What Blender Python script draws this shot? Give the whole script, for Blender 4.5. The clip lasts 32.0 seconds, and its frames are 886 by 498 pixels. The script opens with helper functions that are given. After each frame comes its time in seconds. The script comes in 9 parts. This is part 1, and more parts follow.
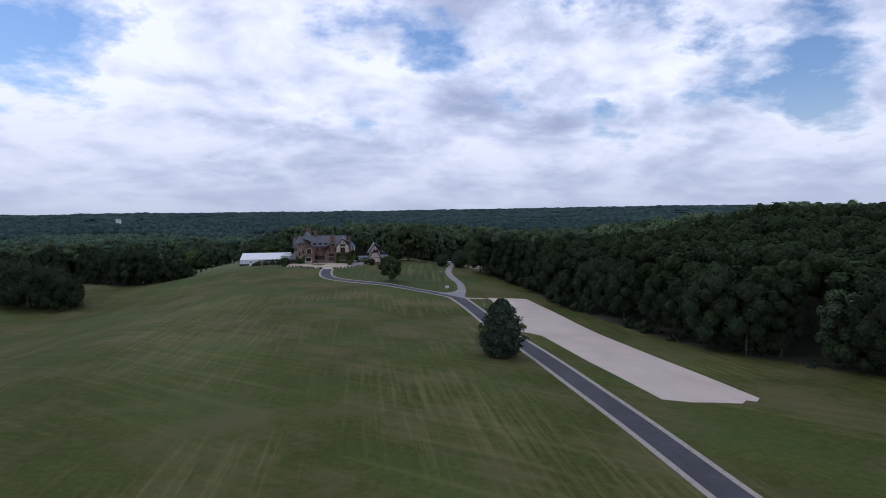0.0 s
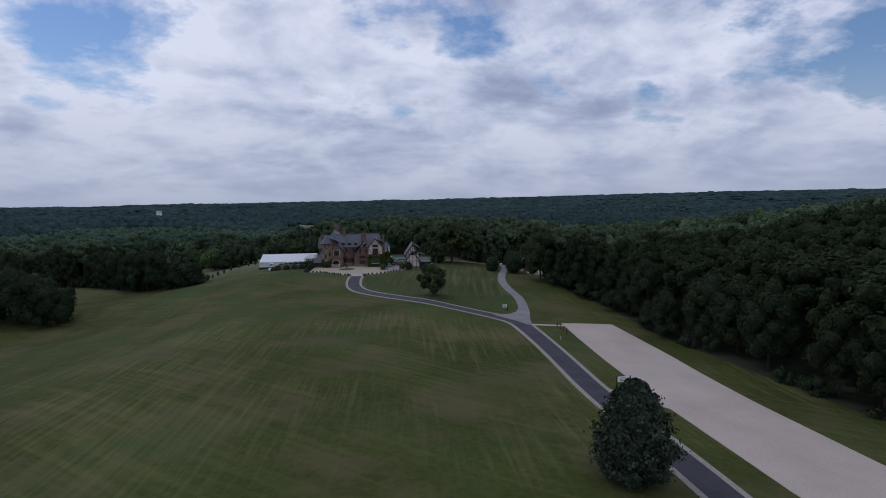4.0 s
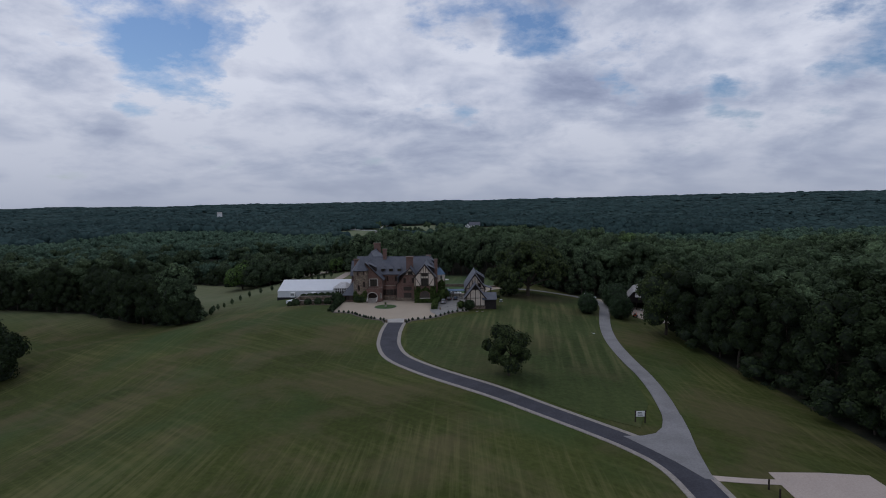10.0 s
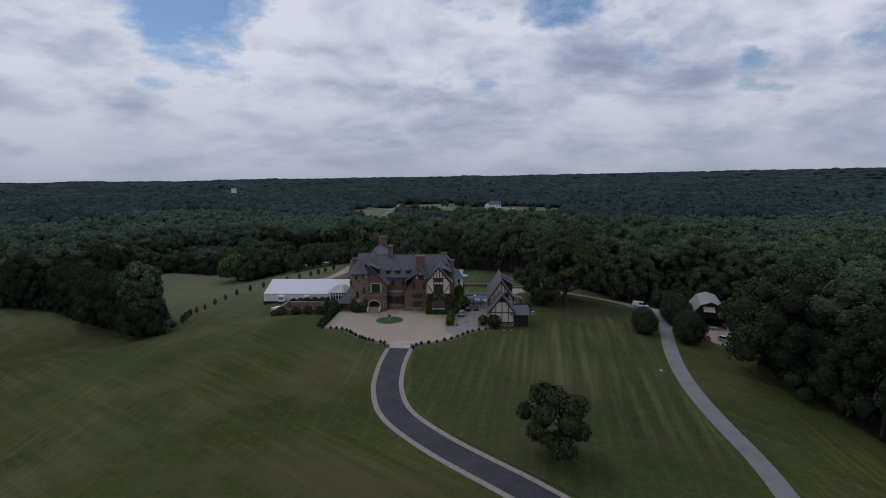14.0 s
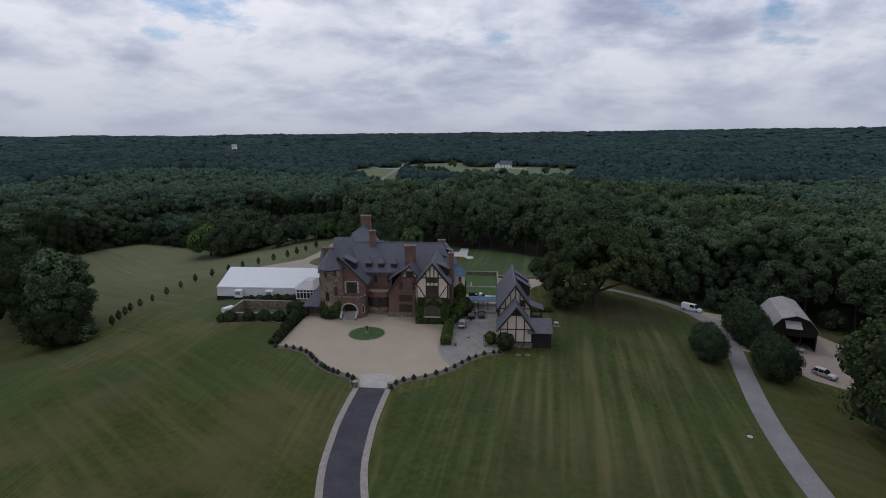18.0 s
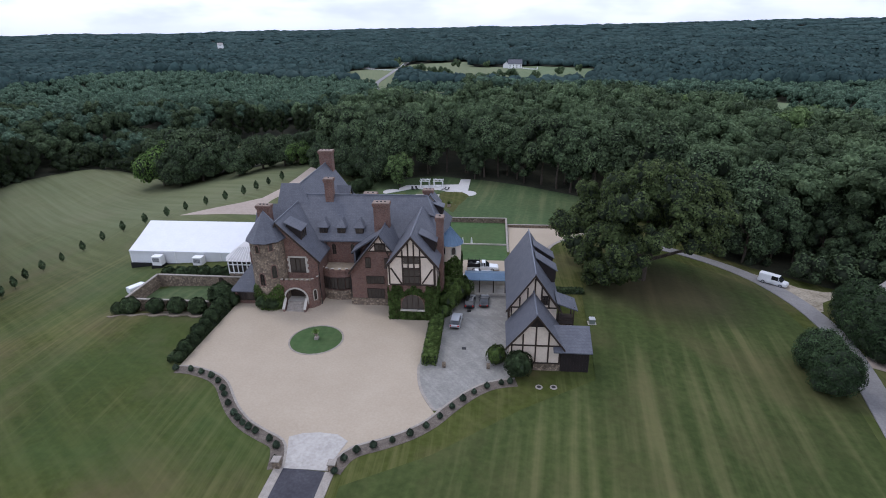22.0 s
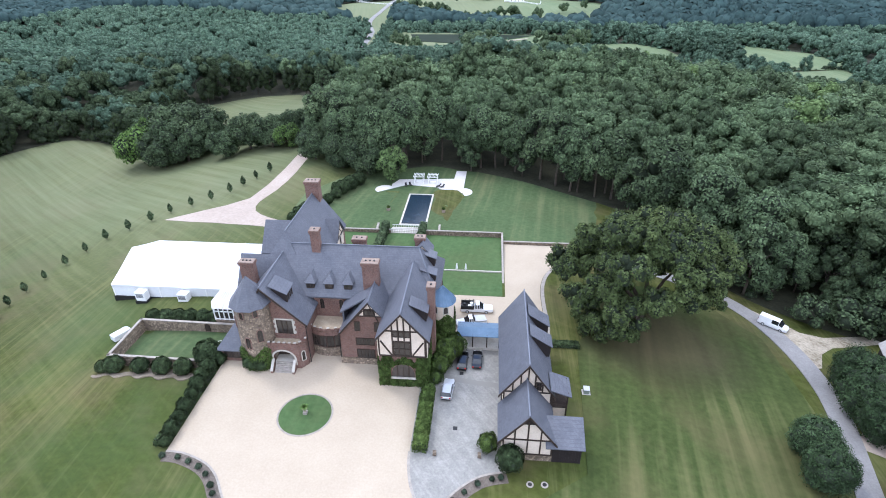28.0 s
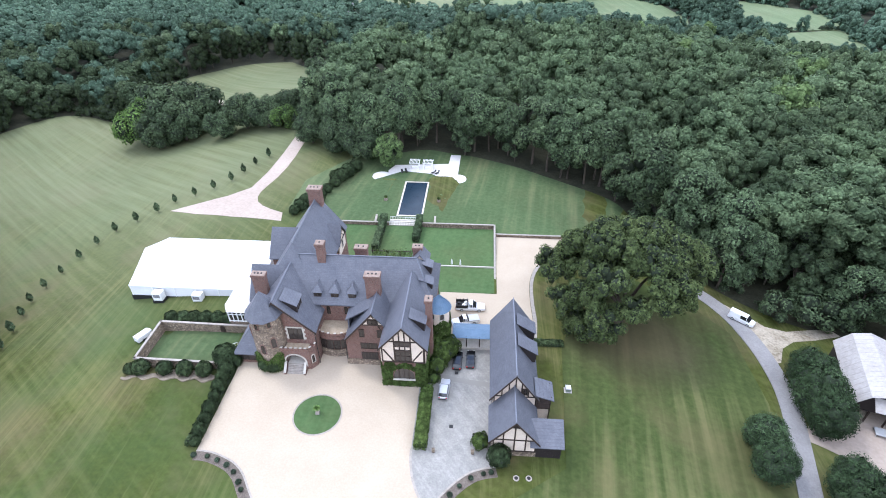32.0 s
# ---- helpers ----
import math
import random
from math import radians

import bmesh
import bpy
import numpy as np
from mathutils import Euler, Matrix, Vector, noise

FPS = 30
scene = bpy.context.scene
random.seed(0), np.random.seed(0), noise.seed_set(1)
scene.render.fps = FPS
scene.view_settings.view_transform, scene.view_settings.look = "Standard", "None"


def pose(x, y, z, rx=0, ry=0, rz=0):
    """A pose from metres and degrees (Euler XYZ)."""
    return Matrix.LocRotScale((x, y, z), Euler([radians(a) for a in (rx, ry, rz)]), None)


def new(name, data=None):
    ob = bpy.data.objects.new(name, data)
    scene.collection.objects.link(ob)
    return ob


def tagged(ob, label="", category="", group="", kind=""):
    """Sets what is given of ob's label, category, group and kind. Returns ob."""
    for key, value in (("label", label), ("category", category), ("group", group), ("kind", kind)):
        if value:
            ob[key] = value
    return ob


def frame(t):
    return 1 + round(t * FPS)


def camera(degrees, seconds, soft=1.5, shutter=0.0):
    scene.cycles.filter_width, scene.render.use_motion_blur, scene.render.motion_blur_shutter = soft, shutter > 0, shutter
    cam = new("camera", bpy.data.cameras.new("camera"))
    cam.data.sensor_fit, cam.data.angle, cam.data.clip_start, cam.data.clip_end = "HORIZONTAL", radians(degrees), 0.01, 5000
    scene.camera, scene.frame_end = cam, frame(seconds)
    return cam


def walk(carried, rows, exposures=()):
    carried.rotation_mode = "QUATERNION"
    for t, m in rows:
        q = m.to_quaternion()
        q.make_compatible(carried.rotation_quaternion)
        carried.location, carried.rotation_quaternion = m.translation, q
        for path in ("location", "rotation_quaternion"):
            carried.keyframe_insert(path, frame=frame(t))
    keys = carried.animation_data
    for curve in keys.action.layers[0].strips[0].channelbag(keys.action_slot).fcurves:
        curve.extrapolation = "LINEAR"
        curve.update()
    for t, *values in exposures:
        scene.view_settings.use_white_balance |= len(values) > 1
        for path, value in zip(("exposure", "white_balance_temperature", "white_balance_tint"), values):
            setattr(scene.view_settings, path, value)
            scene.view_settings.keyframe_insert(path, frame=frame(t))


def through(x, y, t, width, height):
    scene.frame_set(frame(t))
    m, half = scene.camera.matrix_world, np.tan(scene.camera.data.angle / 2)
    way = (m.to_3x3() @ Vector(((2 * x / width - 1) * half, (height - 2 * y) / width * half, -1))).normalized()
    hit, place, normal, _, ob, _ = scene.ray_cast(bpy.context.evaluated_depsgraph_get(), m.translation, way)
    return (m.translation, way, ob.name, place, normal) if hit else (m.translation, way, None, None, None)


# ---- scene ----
cam = camera(79.30, 32.0, soft=1.0)
ROWS = [
    (0.0, -0.75, -3.51, 33.64, 85.977, 0.424, -0.595),
    (0.5, -1.14, 3.27, 34.22, 85.732, 0.541, -0.127),
    (1.0, -1.70, 10.21, 34.81, 85.483, 0.579, 0.358),
    (1.5, -2.33, 17.22, 35.42, 85.214, 0.588, 0.856),
    (2.0, -2.92, 24.45, 35.79, 85.118, 0.635, 1.350),
    (2.5, -3.69, 31.52, 36.17, 85.030, 0.689, 1.828),
    (3.0, -4.67, 38.60, 36.56, 84.933, 0.762, 2.320),
    (3.5, -5.71, 45.58, 36.83, 84.837, 0.843, 2.884),
    (5.5, -8.81, 75.51, 37.51, 84.622, 1.167, 5.610),
    (6.0, -9.61, 82.63, 37.76, 84.659, 1.269, 6.228),
    (6.5, -10.31, 89.74, 38.15, 84.715, 1.290, 6.839),
    (7.0, -11.28, 96.52, 38.66, 84.767, 1.272, 7.402),
    (7.5, -12.32, 103.11, 39.26, 84.775, 1.130, 7.966),
    (8.0, -13.33, 109.62, 39.68, 84.790, 0.976, 8.529),
    (8.5, -14.21, 115.92, 40.29, 84.801, 0.829, 9.046),
    (9.0, -15.09, 122.20, 40.85, 84.829, 0.828, 9.443),
    (9.5, -15.95, 128.51, 41.41, 84.835, 0.862, 9.803),
    (10.0, -17.20, 134.59, 42.28, 84.818, 0.862, 10.050),
    (10.5, -18.65, 140.31, 43.04, 84.761, 0.895, 10.329),
    (11.0, -20.15, 145.91, 43.69, 84.636, 0.879, 10.653),
    (11.5, -21.44, 151.78, 44.34, 84.122, 0.850, 10.970),
    (12.0, -22.33, 157.03, 44.90, 83.630, 0.776, 11.280),
    (12.5, -22.78, 162.08, 45.30, 83.203, 0.670, 11.609),
    (13.0, -23.06, 167.19, 45.64, 82.781, 0.579, 11.888),
    (13.5, -23.76, 172.58, 45.91, 82.501, 0.596, 12.032),
    (14.0, -24.83, 178.21, 46.26, 82.199, 0.638, 12.087),
    (14.5, -25.83, 183.76, 46.52, 81.972, 0.633, 12.171),
    (16.5, -28.47, 205.31, 47.98, 80.605, 0.444, 12.730),
    (17.0, -29.43, 210.90, 48.24, 79.578, 0.350, 12.855),
    (17.5, -30.26, 216.69, 48.30, 78.555, 0.302, 12.997),
    (18.0, -30.98, 222.78, 48.43, 77.641, 0.257, 13.119),
    (18.5, -31.56, 228.66, 48.51, 76.762, 0.278, 13.261),
    (19.0, -32.51, 234.50, 48.53, 75.880, 0.258, 13.311),
    (19.5, -33.40, 240.07, 48.51, 74.391, 0.292, 13.395),
    (20.0, -34.42, 245.59, 48.55, 72.379, 0.336, 13.430),
    (20.5, -35.37, 251.30, 48.51, 70.599, 0.447, 13.459),
    (21.0, -36.28, 257.22, 48.48, 68.994, 0.547, 13.525),
    (21.5, -37.17, 263.07, 48.57, 67.929, 0.674, 13.542),
    (22.0, -37.94, 269.18, 48.63, 67.379, 0.771, 13.608),
    (22.5, -38.71, 274.96, 49.38, 67.371, 0.856, 13.693),
    (23.0, -39.24, 279.33, 50.86, 67.338, 0.907, 13.849),
    (23.5, -39.50, 282.17, 52.56, 67.409, 0.890, 14.029),
    (24.0, -39.53, 283.43, 54.61, 67.460, 0.835, 14.461),
    (24.5, -39.34, 283.50, 56.59, 67.498, 0.795, 14.825),
    (25.0, -39.34, 283.48, 58.39, 67.447, 0.796, 14.755),
    (25.5, -39.45, 283.67, 59.94, 67.198, 0.833, 14.476),
    (26.0, -39.66, 283.72, 61.33, 65.881, 0.799, 14.266),
    (26.5, -39.87, 283.80, 62.87, 63.527, 0.701, 14.037),
    (28.5, -40.17, 283.66, 70.29, 59.534, 0.513, 13.285),
    (29.0, -40.18, 283.62, 72.48, 59.531, 0.518, 13.136),
    (29.5, -40.17, 283.60, 74.53, 59.528, 0.505, 13.067),
    (30.0, -40.18, 283.52, 76.45, 59.433, 0.496, 12.973),
    (30.5, -40.19, 283.36, 78.15, 58.667, 0.479, 12.893),
    (31.0, -40.16, 283.26, 79.77, 57.282, 0.499, 12.833),
    (31.5, -40.16, 283.32, 81.39, 55.546, 0.529, 12.773),
    (32.0, -40.14, 283.57, 83.12, 54.112, 0.587, 12.759),
]
EXPOSURES = [(0.0, -1.15, 5870, 16), (1.0, -1.42, 5870, 15.5), (3.0, -1.52, 5870, 15), (6.0, -1.66, 5920, 14), (10.0, -1.68, 6050, 13), (14.0, -1.66, 6150, 13), (17.0, -1.55, 6300, 13),
             (19.0, -1.22, 6350, 13), (21.0, -0.74, 6130, 15), (23.0, -0.16, 5980, 14.5), (24.0, 0.04, 5920, 13), (26.0, 0.28, 5900, 12.5), (29.0, 0.84, 5900, 12), (32.0, 0.86, 5900, 12.5)]

walk(cam, [(t, pose(x, y, z, rx, ry, rz)) for t, x, y, z, rx, ry, rz in ROWS], EXPOSURES)

# world: a broken overcast with blue gaps, and a soft high sun behind thin cloud
SUN_EL, SUN_AZ = 58.0, -62.0
CLOUD_SHIFT = (3.1, 1.7, 0.4)
world = bpy.data.worlds.new("sky")
scene.world = world
world.use_nodes = True
wn, wl = world.node_tree.nodes, world.node_tree.links
wn.clear()


def wnode(kind, **kw):
    n = wn.new(kind)
    for k, v in kw.items():
        n.inputs[k].default_value = v
    return n


def wmath(op, a, b=None):
    n = wn.new("ShaderNodeMath")
    n.operation = op
    for i, v in enumerate((a, b)):
        if v is None:
            continue
        if isinstance(v, (int, float)):
            n.inputs[i].default_value = v
        else:
            wl.new(v, n.inputs[i])
    return n.outputs[0]


sky = wn.new("ShaderNodeTexSky")
sky.sky_type = "NISHITA"
sky.sun_disc = False
sky.sun_elevation, sky.sun_rotation = radians(SUN_EL), radians(SUN_AZ)
sky.air_density, sky.dust_density, sky.ozone_density = 1.2, 0.2, 1.5
tc = wn.new("ShaderNodeTexCoord")
sep = wn.new("ShaderNodeSeparateXYZ")
wl.new(tc.outputs["Generated"], sep.inputs[0])
# the cloud deck as a flat layer overhead, so that it draws together towards the horizon
rise = wmath("MAXIMUM", sep.outputs[2], 0.0)
depth = wmath("ADD", rise, 0.30)
flat = wn.new("ShaderNodeCombineXYZ")
wl.new(wmath("DIVIDE", sep.outputs[0], depth), flat.inputs[0])
wl.new(wmath("DIVIDE", sep.outputs[1], depth), flat.inputs[1])


def cloud_noise(scale, detail, rough, offset, distort=0.0):
    mp = wn.new("ShaderNodeMapping")
    mp.inputs["Location"].default_value = offset
    wl.new(flat.outputs[0], mp.inputs["Vector"])
    n = wnode("ShaderNodeTexNoise", Scale=scale, Detail=detail, Roughness=rough, Distortion=distort)
    wl.new(mp.outputs[0], n.inputs["Vector"])
    return n.outputs["Fac"]


def wramp(value, stops):
    r = wn.new("ShaderNodeValToRGB")
    while len(r.color_ramp.elements) < len(stops):
        r.color_ramp.elements.new(0.5)
    top = max(max(c) for _, c in stops)
    for e, (p, c) in zip(r.color_ramp.elements, stops):
        e.position, e.color = p, (*c, 1)
    wl.new(value, r.inputs[0])
    return r.outputs[0]


low_deck = wmath("MAXIMUM", wmath("MULTIPLY_ADD", rise, -0.55), 0.0)
low_deck.node.inputs[0].links[0].from_node.inputs[2].default_value = 0.19


def opening(direction, wide, depth_):
    """Thinner cloud round one direction of the sky."""
    d = wn.new("ShaderNodeVectorMath")
    d.operation = "DOT_PRODUCT"
    wl.new(tc.outputs["Generated"], d.inputs[0])
    d.inputs[1].default_value = Vector(direction).normalized()
    r = wn.new("ShaderNodeMapRange")
    r.interpolation_type = "SMOOTHSTEP"
    r.inputs[1].default_value, r.inputs[2].default_value = math.cos(radians(wide)), math.cos(radians(wide * 0.3))
    r.inputs[3].default_value, r.inputs[4].default_value = 0.0, -depth_
    wl.new(d.outputs["Value"], r.inputs[0])
    return r.outputs[0]


gaps = opening((-0.642, 0.740, 0.202), 7, 0.045)
for direction, wide, thin in (((-0.582, 0.788, 0.190), 7, 0.075), ((-0.513, 0.824, 0.235), 5, 0.04), ((-0.012, 0.957, 0.300), 4.4, 0.08), ((0.389, 0.877, 0.282), 4.5, 0.07), ((0.533, 0.815, 0.228), 7, 0.10),
                              ((0.600, 0.760, 0.250), 8, 0.11), ((0.431, 0.871, 0.235), 4.5, 0.06), ((0.318, 0.936, 0.152), 3.6, 0.13), ((0.418, 0.896, 0.150), 3.6, 0.13), ((0.579, 0.803, 0.138), 4, 0.13)):
    gaps = wmath("ADD", gaps, opening(direction, wide, thin))
body = wmath("ADD", wmath("ADD", cloud_noise(2.2, 14, 0.62, CLOUD_SHIFT, 0.1), low_deck), gaps)
cover = wramp(body, [(0.37, (0, 0, 0)), (0.43, (0.35, 0.35, 0.35)), (0.50, (1, 1, 1))])
# thin cloud is brighter than the deep bodies
thin_edge = wmath("MULTIPLY", wmath("MAXIMUM", wmath("SUBTRACT", 0.60, body), 0.0), 0.7)
# the cloud glows towards the hidden sun
sunward = opening((-0.72, 0.66, 0.24), 46, -0.055)
shade = wramp(wmath("ADD", wmath("ADD", cloud_noise(2.4, 12, 0.55, (7.3, 4.4, 2.0), 0.2), thin_edge), sunward),
              [(0.33, (10.0, 11.4, 15.2)), (0.41, (12.8, 14.2, 18.0)), (0.49, (16.8, 18.2, 21.4)), (0.56, (21.2, 22.1, 24.6)), (0.65, (25.5, 26.1, 27.8))])
mix = wn.new("ShaderNodeMix")
mix.data_type = "RGBA"
wl.new(cover, mix.inputs["Factor"])
gain = wn.new("ShaderNodeMix")
gain.data_type, gain.blend_type = "RGBA", "MULTIPLY"
gain.inputs["Factor"].default_value, gain.inputs["B"].default_value = 1.0, (2.3, 2.5, 2.85, 1)
wl.new(sky.outputs[0], gain.inputs["A"])
wl.new(gain.outputs["Result"], mix.inputs["A"])
wl.new(shade, mix.inputs["B"])
# pale haze that gathers towards the horizon
haze = wramp(sep.outputs[2], [(0.0, (0.85, 0.85, 0.85)), (0.06, (0.5, 0.5, 0.5)), (0.20, (0.0, 0.0, 0.0))])
hz = wn.new("ShaderNodeMix")
hz.data_type = "RGBA"
wl.new(haze, hz.inputs["Factor"])
wl.new(mix.outputs["Result"], hz.inputs["A"])
hz.inputs["B"].default_value = (13.8, 14.9, 17.2, 1)
bg = wnode("ShaderNodeBackground", Strength=0.082)
wl.new(hz.outputs["Result"], bg.inputs[0])
wo = wn.new("ShaderNodeOutputWorld")
wl.new(bg.outputs[0], wo.inputs[0])

sun = new("sun", bpy.data.lights.new("sun", "SUN"))
sun.data.energy, sun.data.angle, sun.data.color = 1.1, radians(12), (1.0, 0.96, 0.90)
sun.rotation_euler = (radians(90 - SUN_EL), 0, radians(180 - SUN_AZ))

# materials


def material(name, stops, scale=1.0, rough=0.85, bump=0.0, bump_scale=None, fine=6.0, metal=0.0, stretch=(1, 1, 1), spec=0.3, island=0.0,
             obj=0.0, bump_dist=0.05, detail=5):
    """Two scales of noise pick a colour between the stops; island and obj vary the value piece by piece."""
    m = bpy.data.materials.new(name)
    m.use_nodes = True
    n, l = m.node_tree.nodes, m.node_tree.links
    b = n["Principled BSDF"]
    b.inputs["Roughness"].default_value, b.inputs["Metallic"].default_value = rough, metal
    b.inputs["Specular IOR Level"].default_value = spec
    geo = n.new("ShaderNodeNewGeometry")
    mp = n.new("ShaderNodeMapping")
    mp.inputs["Scale"].default_value = stretch
    l.new(geo.outputs["Position"], mp.inputs["Vector"])
    big, small = n.new("ShaderNodeTexNoise"), n.new("ShaderNodeTexNoise")
    for t, s in ((big, scale), (small, scale * fine)):
        t.inputs["Scale"].default_value, t.inputs["Detail"].default_value, t.inputs["Roughness"].default_value = s, detail, 0.6
        l.new(mp.outputs[0], t.inputs["Vector"])
    add = n.new("ShaderNodeMath")
    add.operation = "ADD"
    l.new(big.outputs["Fac"], add.inputs[0])
    l.new(small.outputs["Fac"], add.inputs[1])
    half = n.new("ShaderNodeMath")
    half.operation = "MULTIPLY_ADD"
    half.inputs[1].default_value, half.inputs[2].default_value = 1.1, -0.6
    l.new(add.outputs[0], half.inputs[0])
    ramp = n.new("ShaderNodeValToRGB")
    while len(ramp.color_ramp.elements) < len(stops):
        ramp.color_ramp.elements.new(0.5)
    for i, (e, c) in enumerate(zip(ramp.color_ramp.elements, stops)):
        e.position, e.color = 0.15 + 0.7 * i / max(1, len(stops) - 1), (*c, 1)
    l.new(half.outputs[0], ramp.inputs[0])
    col = ramp.outputs[0]
    for src, amount in ((geo.outputs["Random Per Island"], island), (None, obj)):
        if amount:
            if src is None:
                src = n.new("ShaderNodeObjectInfo").outputs["Random"]
            mr = n.new("ShaderNodeMapRange")
            mr.inputs[3].default_value, mr.inputs[4].default_value = 1 - amount, 1 + amount
            l.new(src, mr.inputs[0])
            hsv = n.new("ShaderNodeHueSaturation")
            l.new(mr.outputs[0], hsv.inputs["Value"])
            l.new(col, hsv.inputs["Color"])
            col = hsv.outputs[0]
    l.new(col, b.inputs["Base Color"])
    if bump:
        bt = n.new("ShaderNodeTexNoise")
        bt.inputs["Scale"].default_value, bt.inputs["Detail"].default_value = bump_scale or scale * fine, 4
        l.new(mp.outputs[0], bt.inputs["Vector"])
        bp = n.new("ShaderNodeBump")
        bp.inputs["Strength"].default_value, bp.inputs["Distance"].default_value = bump, bump_dist
        l.new(bt.outputs["Fac"], bp.inputs["Height"])
        l.new(bp.outputs[0], b.inputs["Normal"])
    return m


def brickwork(name, stops, mortar, w, hgt, gap, rough=0.9, turn=0.0, bump=0.6, rounded=False, blend=0.5):
    """Courses of brick, slate or rubble laid in the wall's own plane: object space, along the slope by height."""
    m = material(name, stops, 0.5, rough, island=0.0)
    n, l = m.node_tree.nodes, m.node_tree.links
    b = n["Principled BSDF"]
    base = b.inputs["Base Color"].links[0].from_socket
    tc = n.new("ShaderNodeTexCoord")
    s = n.new("ShaderNodeSeparateXYZ")
    l.new(tc.outputs["Object"], s.inputs[0])
    add = n.new("ShaderNodeMath")
    add.operation = "ADD"
    l.new(s.outputs[0], add.inputs[0])
    l.new(s.outputs[1], add.inputs[1])
    c = n.new("ShaderNodeCombineXYZ")
    l.new(add.outputs[0], c.inputs[0])
    l.new(s.outputs[2], c.inputs[1])
    if rounded:
        br = n.new("ShaderNodeTexVoronoi")
        br.feature = "DISTANCE_TO_EDGE"
        br.inputs["Scale"].default_value = 1 / w
        l.new(tc.outputs["Object"], br.inputs["Vector"])
        cell = n.new("ShaderNodeTexVoronoi")
        cell.inputs["Scale"].default_value = 1 / w
        l.new(tc.outputs["Object"], cell.inputs["Vector"])
        edge = n.new("ShaderNodeMapRange")
        edge.inputs[1].default_value, edge.inputs[2].default_value = gap * 0.4, gap * 1.6
        l.new(br.outputs["Distance"], edge.inputs[0])
        fac, var = edge.outputs[0], cell.outputs["Color"]
        bw = n.new("ShaderNodeRGBToBW")
        l.new(var, bw.inputs[0])
        var = bw.outputs[0]
    else:
        br = n.new("ShaderNodeTexBrick")
        br.inputs["Scale"].default_value = 1.0
        br.inputs["Color1"].default_value, br.inputs["Color2"].default_value = (0, 0, 0, 1), (1, 1, 1, 1)
        br.inputs["Mortar Size"].default_value = gap
        br.inputs["Brick Width"].default_value, br.inputs["Row Height"].default_value = w, hgt
        br.inputs["Mortar"].default_value = (0.5, 0.5, 0.5, 1)
        l.new(c.outputs[0], br.inputs["Vector"])
        inv = n.new("ShaderNodeMath")
        inv.operation = "SUBTRACT"
        inv.inputs[0].default_value = 1.0
        l.new(br.outputs["Fac"], inv.inputs[1])
        fac = inv.outputs[0]
        bw = n.new("ShaderNodeRGBToBW")
        l.new(br.outputs["Color"], bw.inputs[0])
        var = bw.outputs[0]
    mr = n.new("ShaderNodeMapRange")
    mr.inputs[3].default_value, mr.inputs[4].default_value = 1 - blend, 1 + blend
    l.new(var, mr.inputs[0])
    hsv = n.new("ShaderNodeHueSaturation")
    l.new(mr.outputs[0], hsv.inputs["Value"])
    l.new(base, hsv.inputs["Color"])
    mx = n.new("ShaderNodeMix")
    mx.data_type = "RGBA"
    mx.inputs["A"].default_value = (*mortar, 1)
    l.new(fac, mx.inputs["Factor"])
    l.new(hsv.outputs[0], mx.inputs["B"])
    l.new(mx.outputs["Result"], b.inputs["Base Color"])
    bp = n.new("ShaderNodeBump")
    bp.inputs["Strength"].default_value, bp.inputs["Distance"].default_value = bump, 0.03
    l.new(fac, bp.inputs["Height"])
    l.new(bp.outputs[0], b.inputs["Normal"])
    return m


TANROOF = material("tan_shingle_roof", [(0.26, 0.205, 0.165), (0.34, 0.275, 0.225), (0.41, 0.34, 0.285)], 0.8, 0.9, 0.3)
SLATE = brickwork("blue_grey_slate", [(0.074, 0.078, 0.095), (0.095, 0.099, 0.117), (0.117, 0.121, 0.140)], (0.065, 0.069, 0.084), 0.42, 0.24, 0.010, 0.55, bump=0.3, blend=0.06)
BRICK = brickwork("weathered_red_brick", [(0.112, 0.060, 0.048), (0.162, 0.086, 0.066), (0.212, 0.120, 0.094)], (0.20, 0.15, 0.13), 0.24, 0.085, 0.010, 0.9, blend=0.3)
RUBBLE = brickwork("brown_fieldstone", [(0.108, 0.085, 0.062), (0.205, 0.160, 0.114), (0.302, 0.240, 0.180)], (0.130, 0.100, 0.081), 0.42, 0.3, 0.07, 0.92, rounded=True, blend=0.6)
STUCCO = material("cream_stucco", [(0.515, 0.436, 0.359), (0.618, 0.524, 0.432), (0.680, 0.582, 0.488)], 0.7, 0.9, 0.2)
TIMBER = material("dark_stained_oak", [(0.018, 0.012, 0.010), (0.035, 0.024, 0.018), (0.055, 0.038, 0.028)], 1.5, 0.75, 0.3)
LIMESTONE = material("pale_limestone", [(0.34, 0.31, 0.27), (0.43, 0.40, 0.35), (0.50, 0.47, 0.42)], 1.2, 0.85, 0.3)
CAPSTONE = material("weathered_cap_stone", [(0.20, 0.155, 0.125), (0.29, 0.235, 0.19), (0.37, 0.31, 0.26)], 1.6, 0.9, 0.4)
SOOTCAP = material("sooty_chimney_cap", [(0.14, 0.10, 0.082), (0.22, 0.165, 0.135), (0.30, 0.235, 0.19)], 1.4, 0.92, 0.4)
LEADFLAT = material("tan_gravel_roof", [(0.25, 0.195, 0.135), (0.33, 0.265, 0.19), (0.40, 0.335, 0.25)], 1.0, 0.95, 0.4)
LEAD = material("grey_lead_flashing", [(0.12, 0.13, 0.155), (0.17, 0.18, 0.21)], 1.0, 0.5, 0.1, metal=0.4)
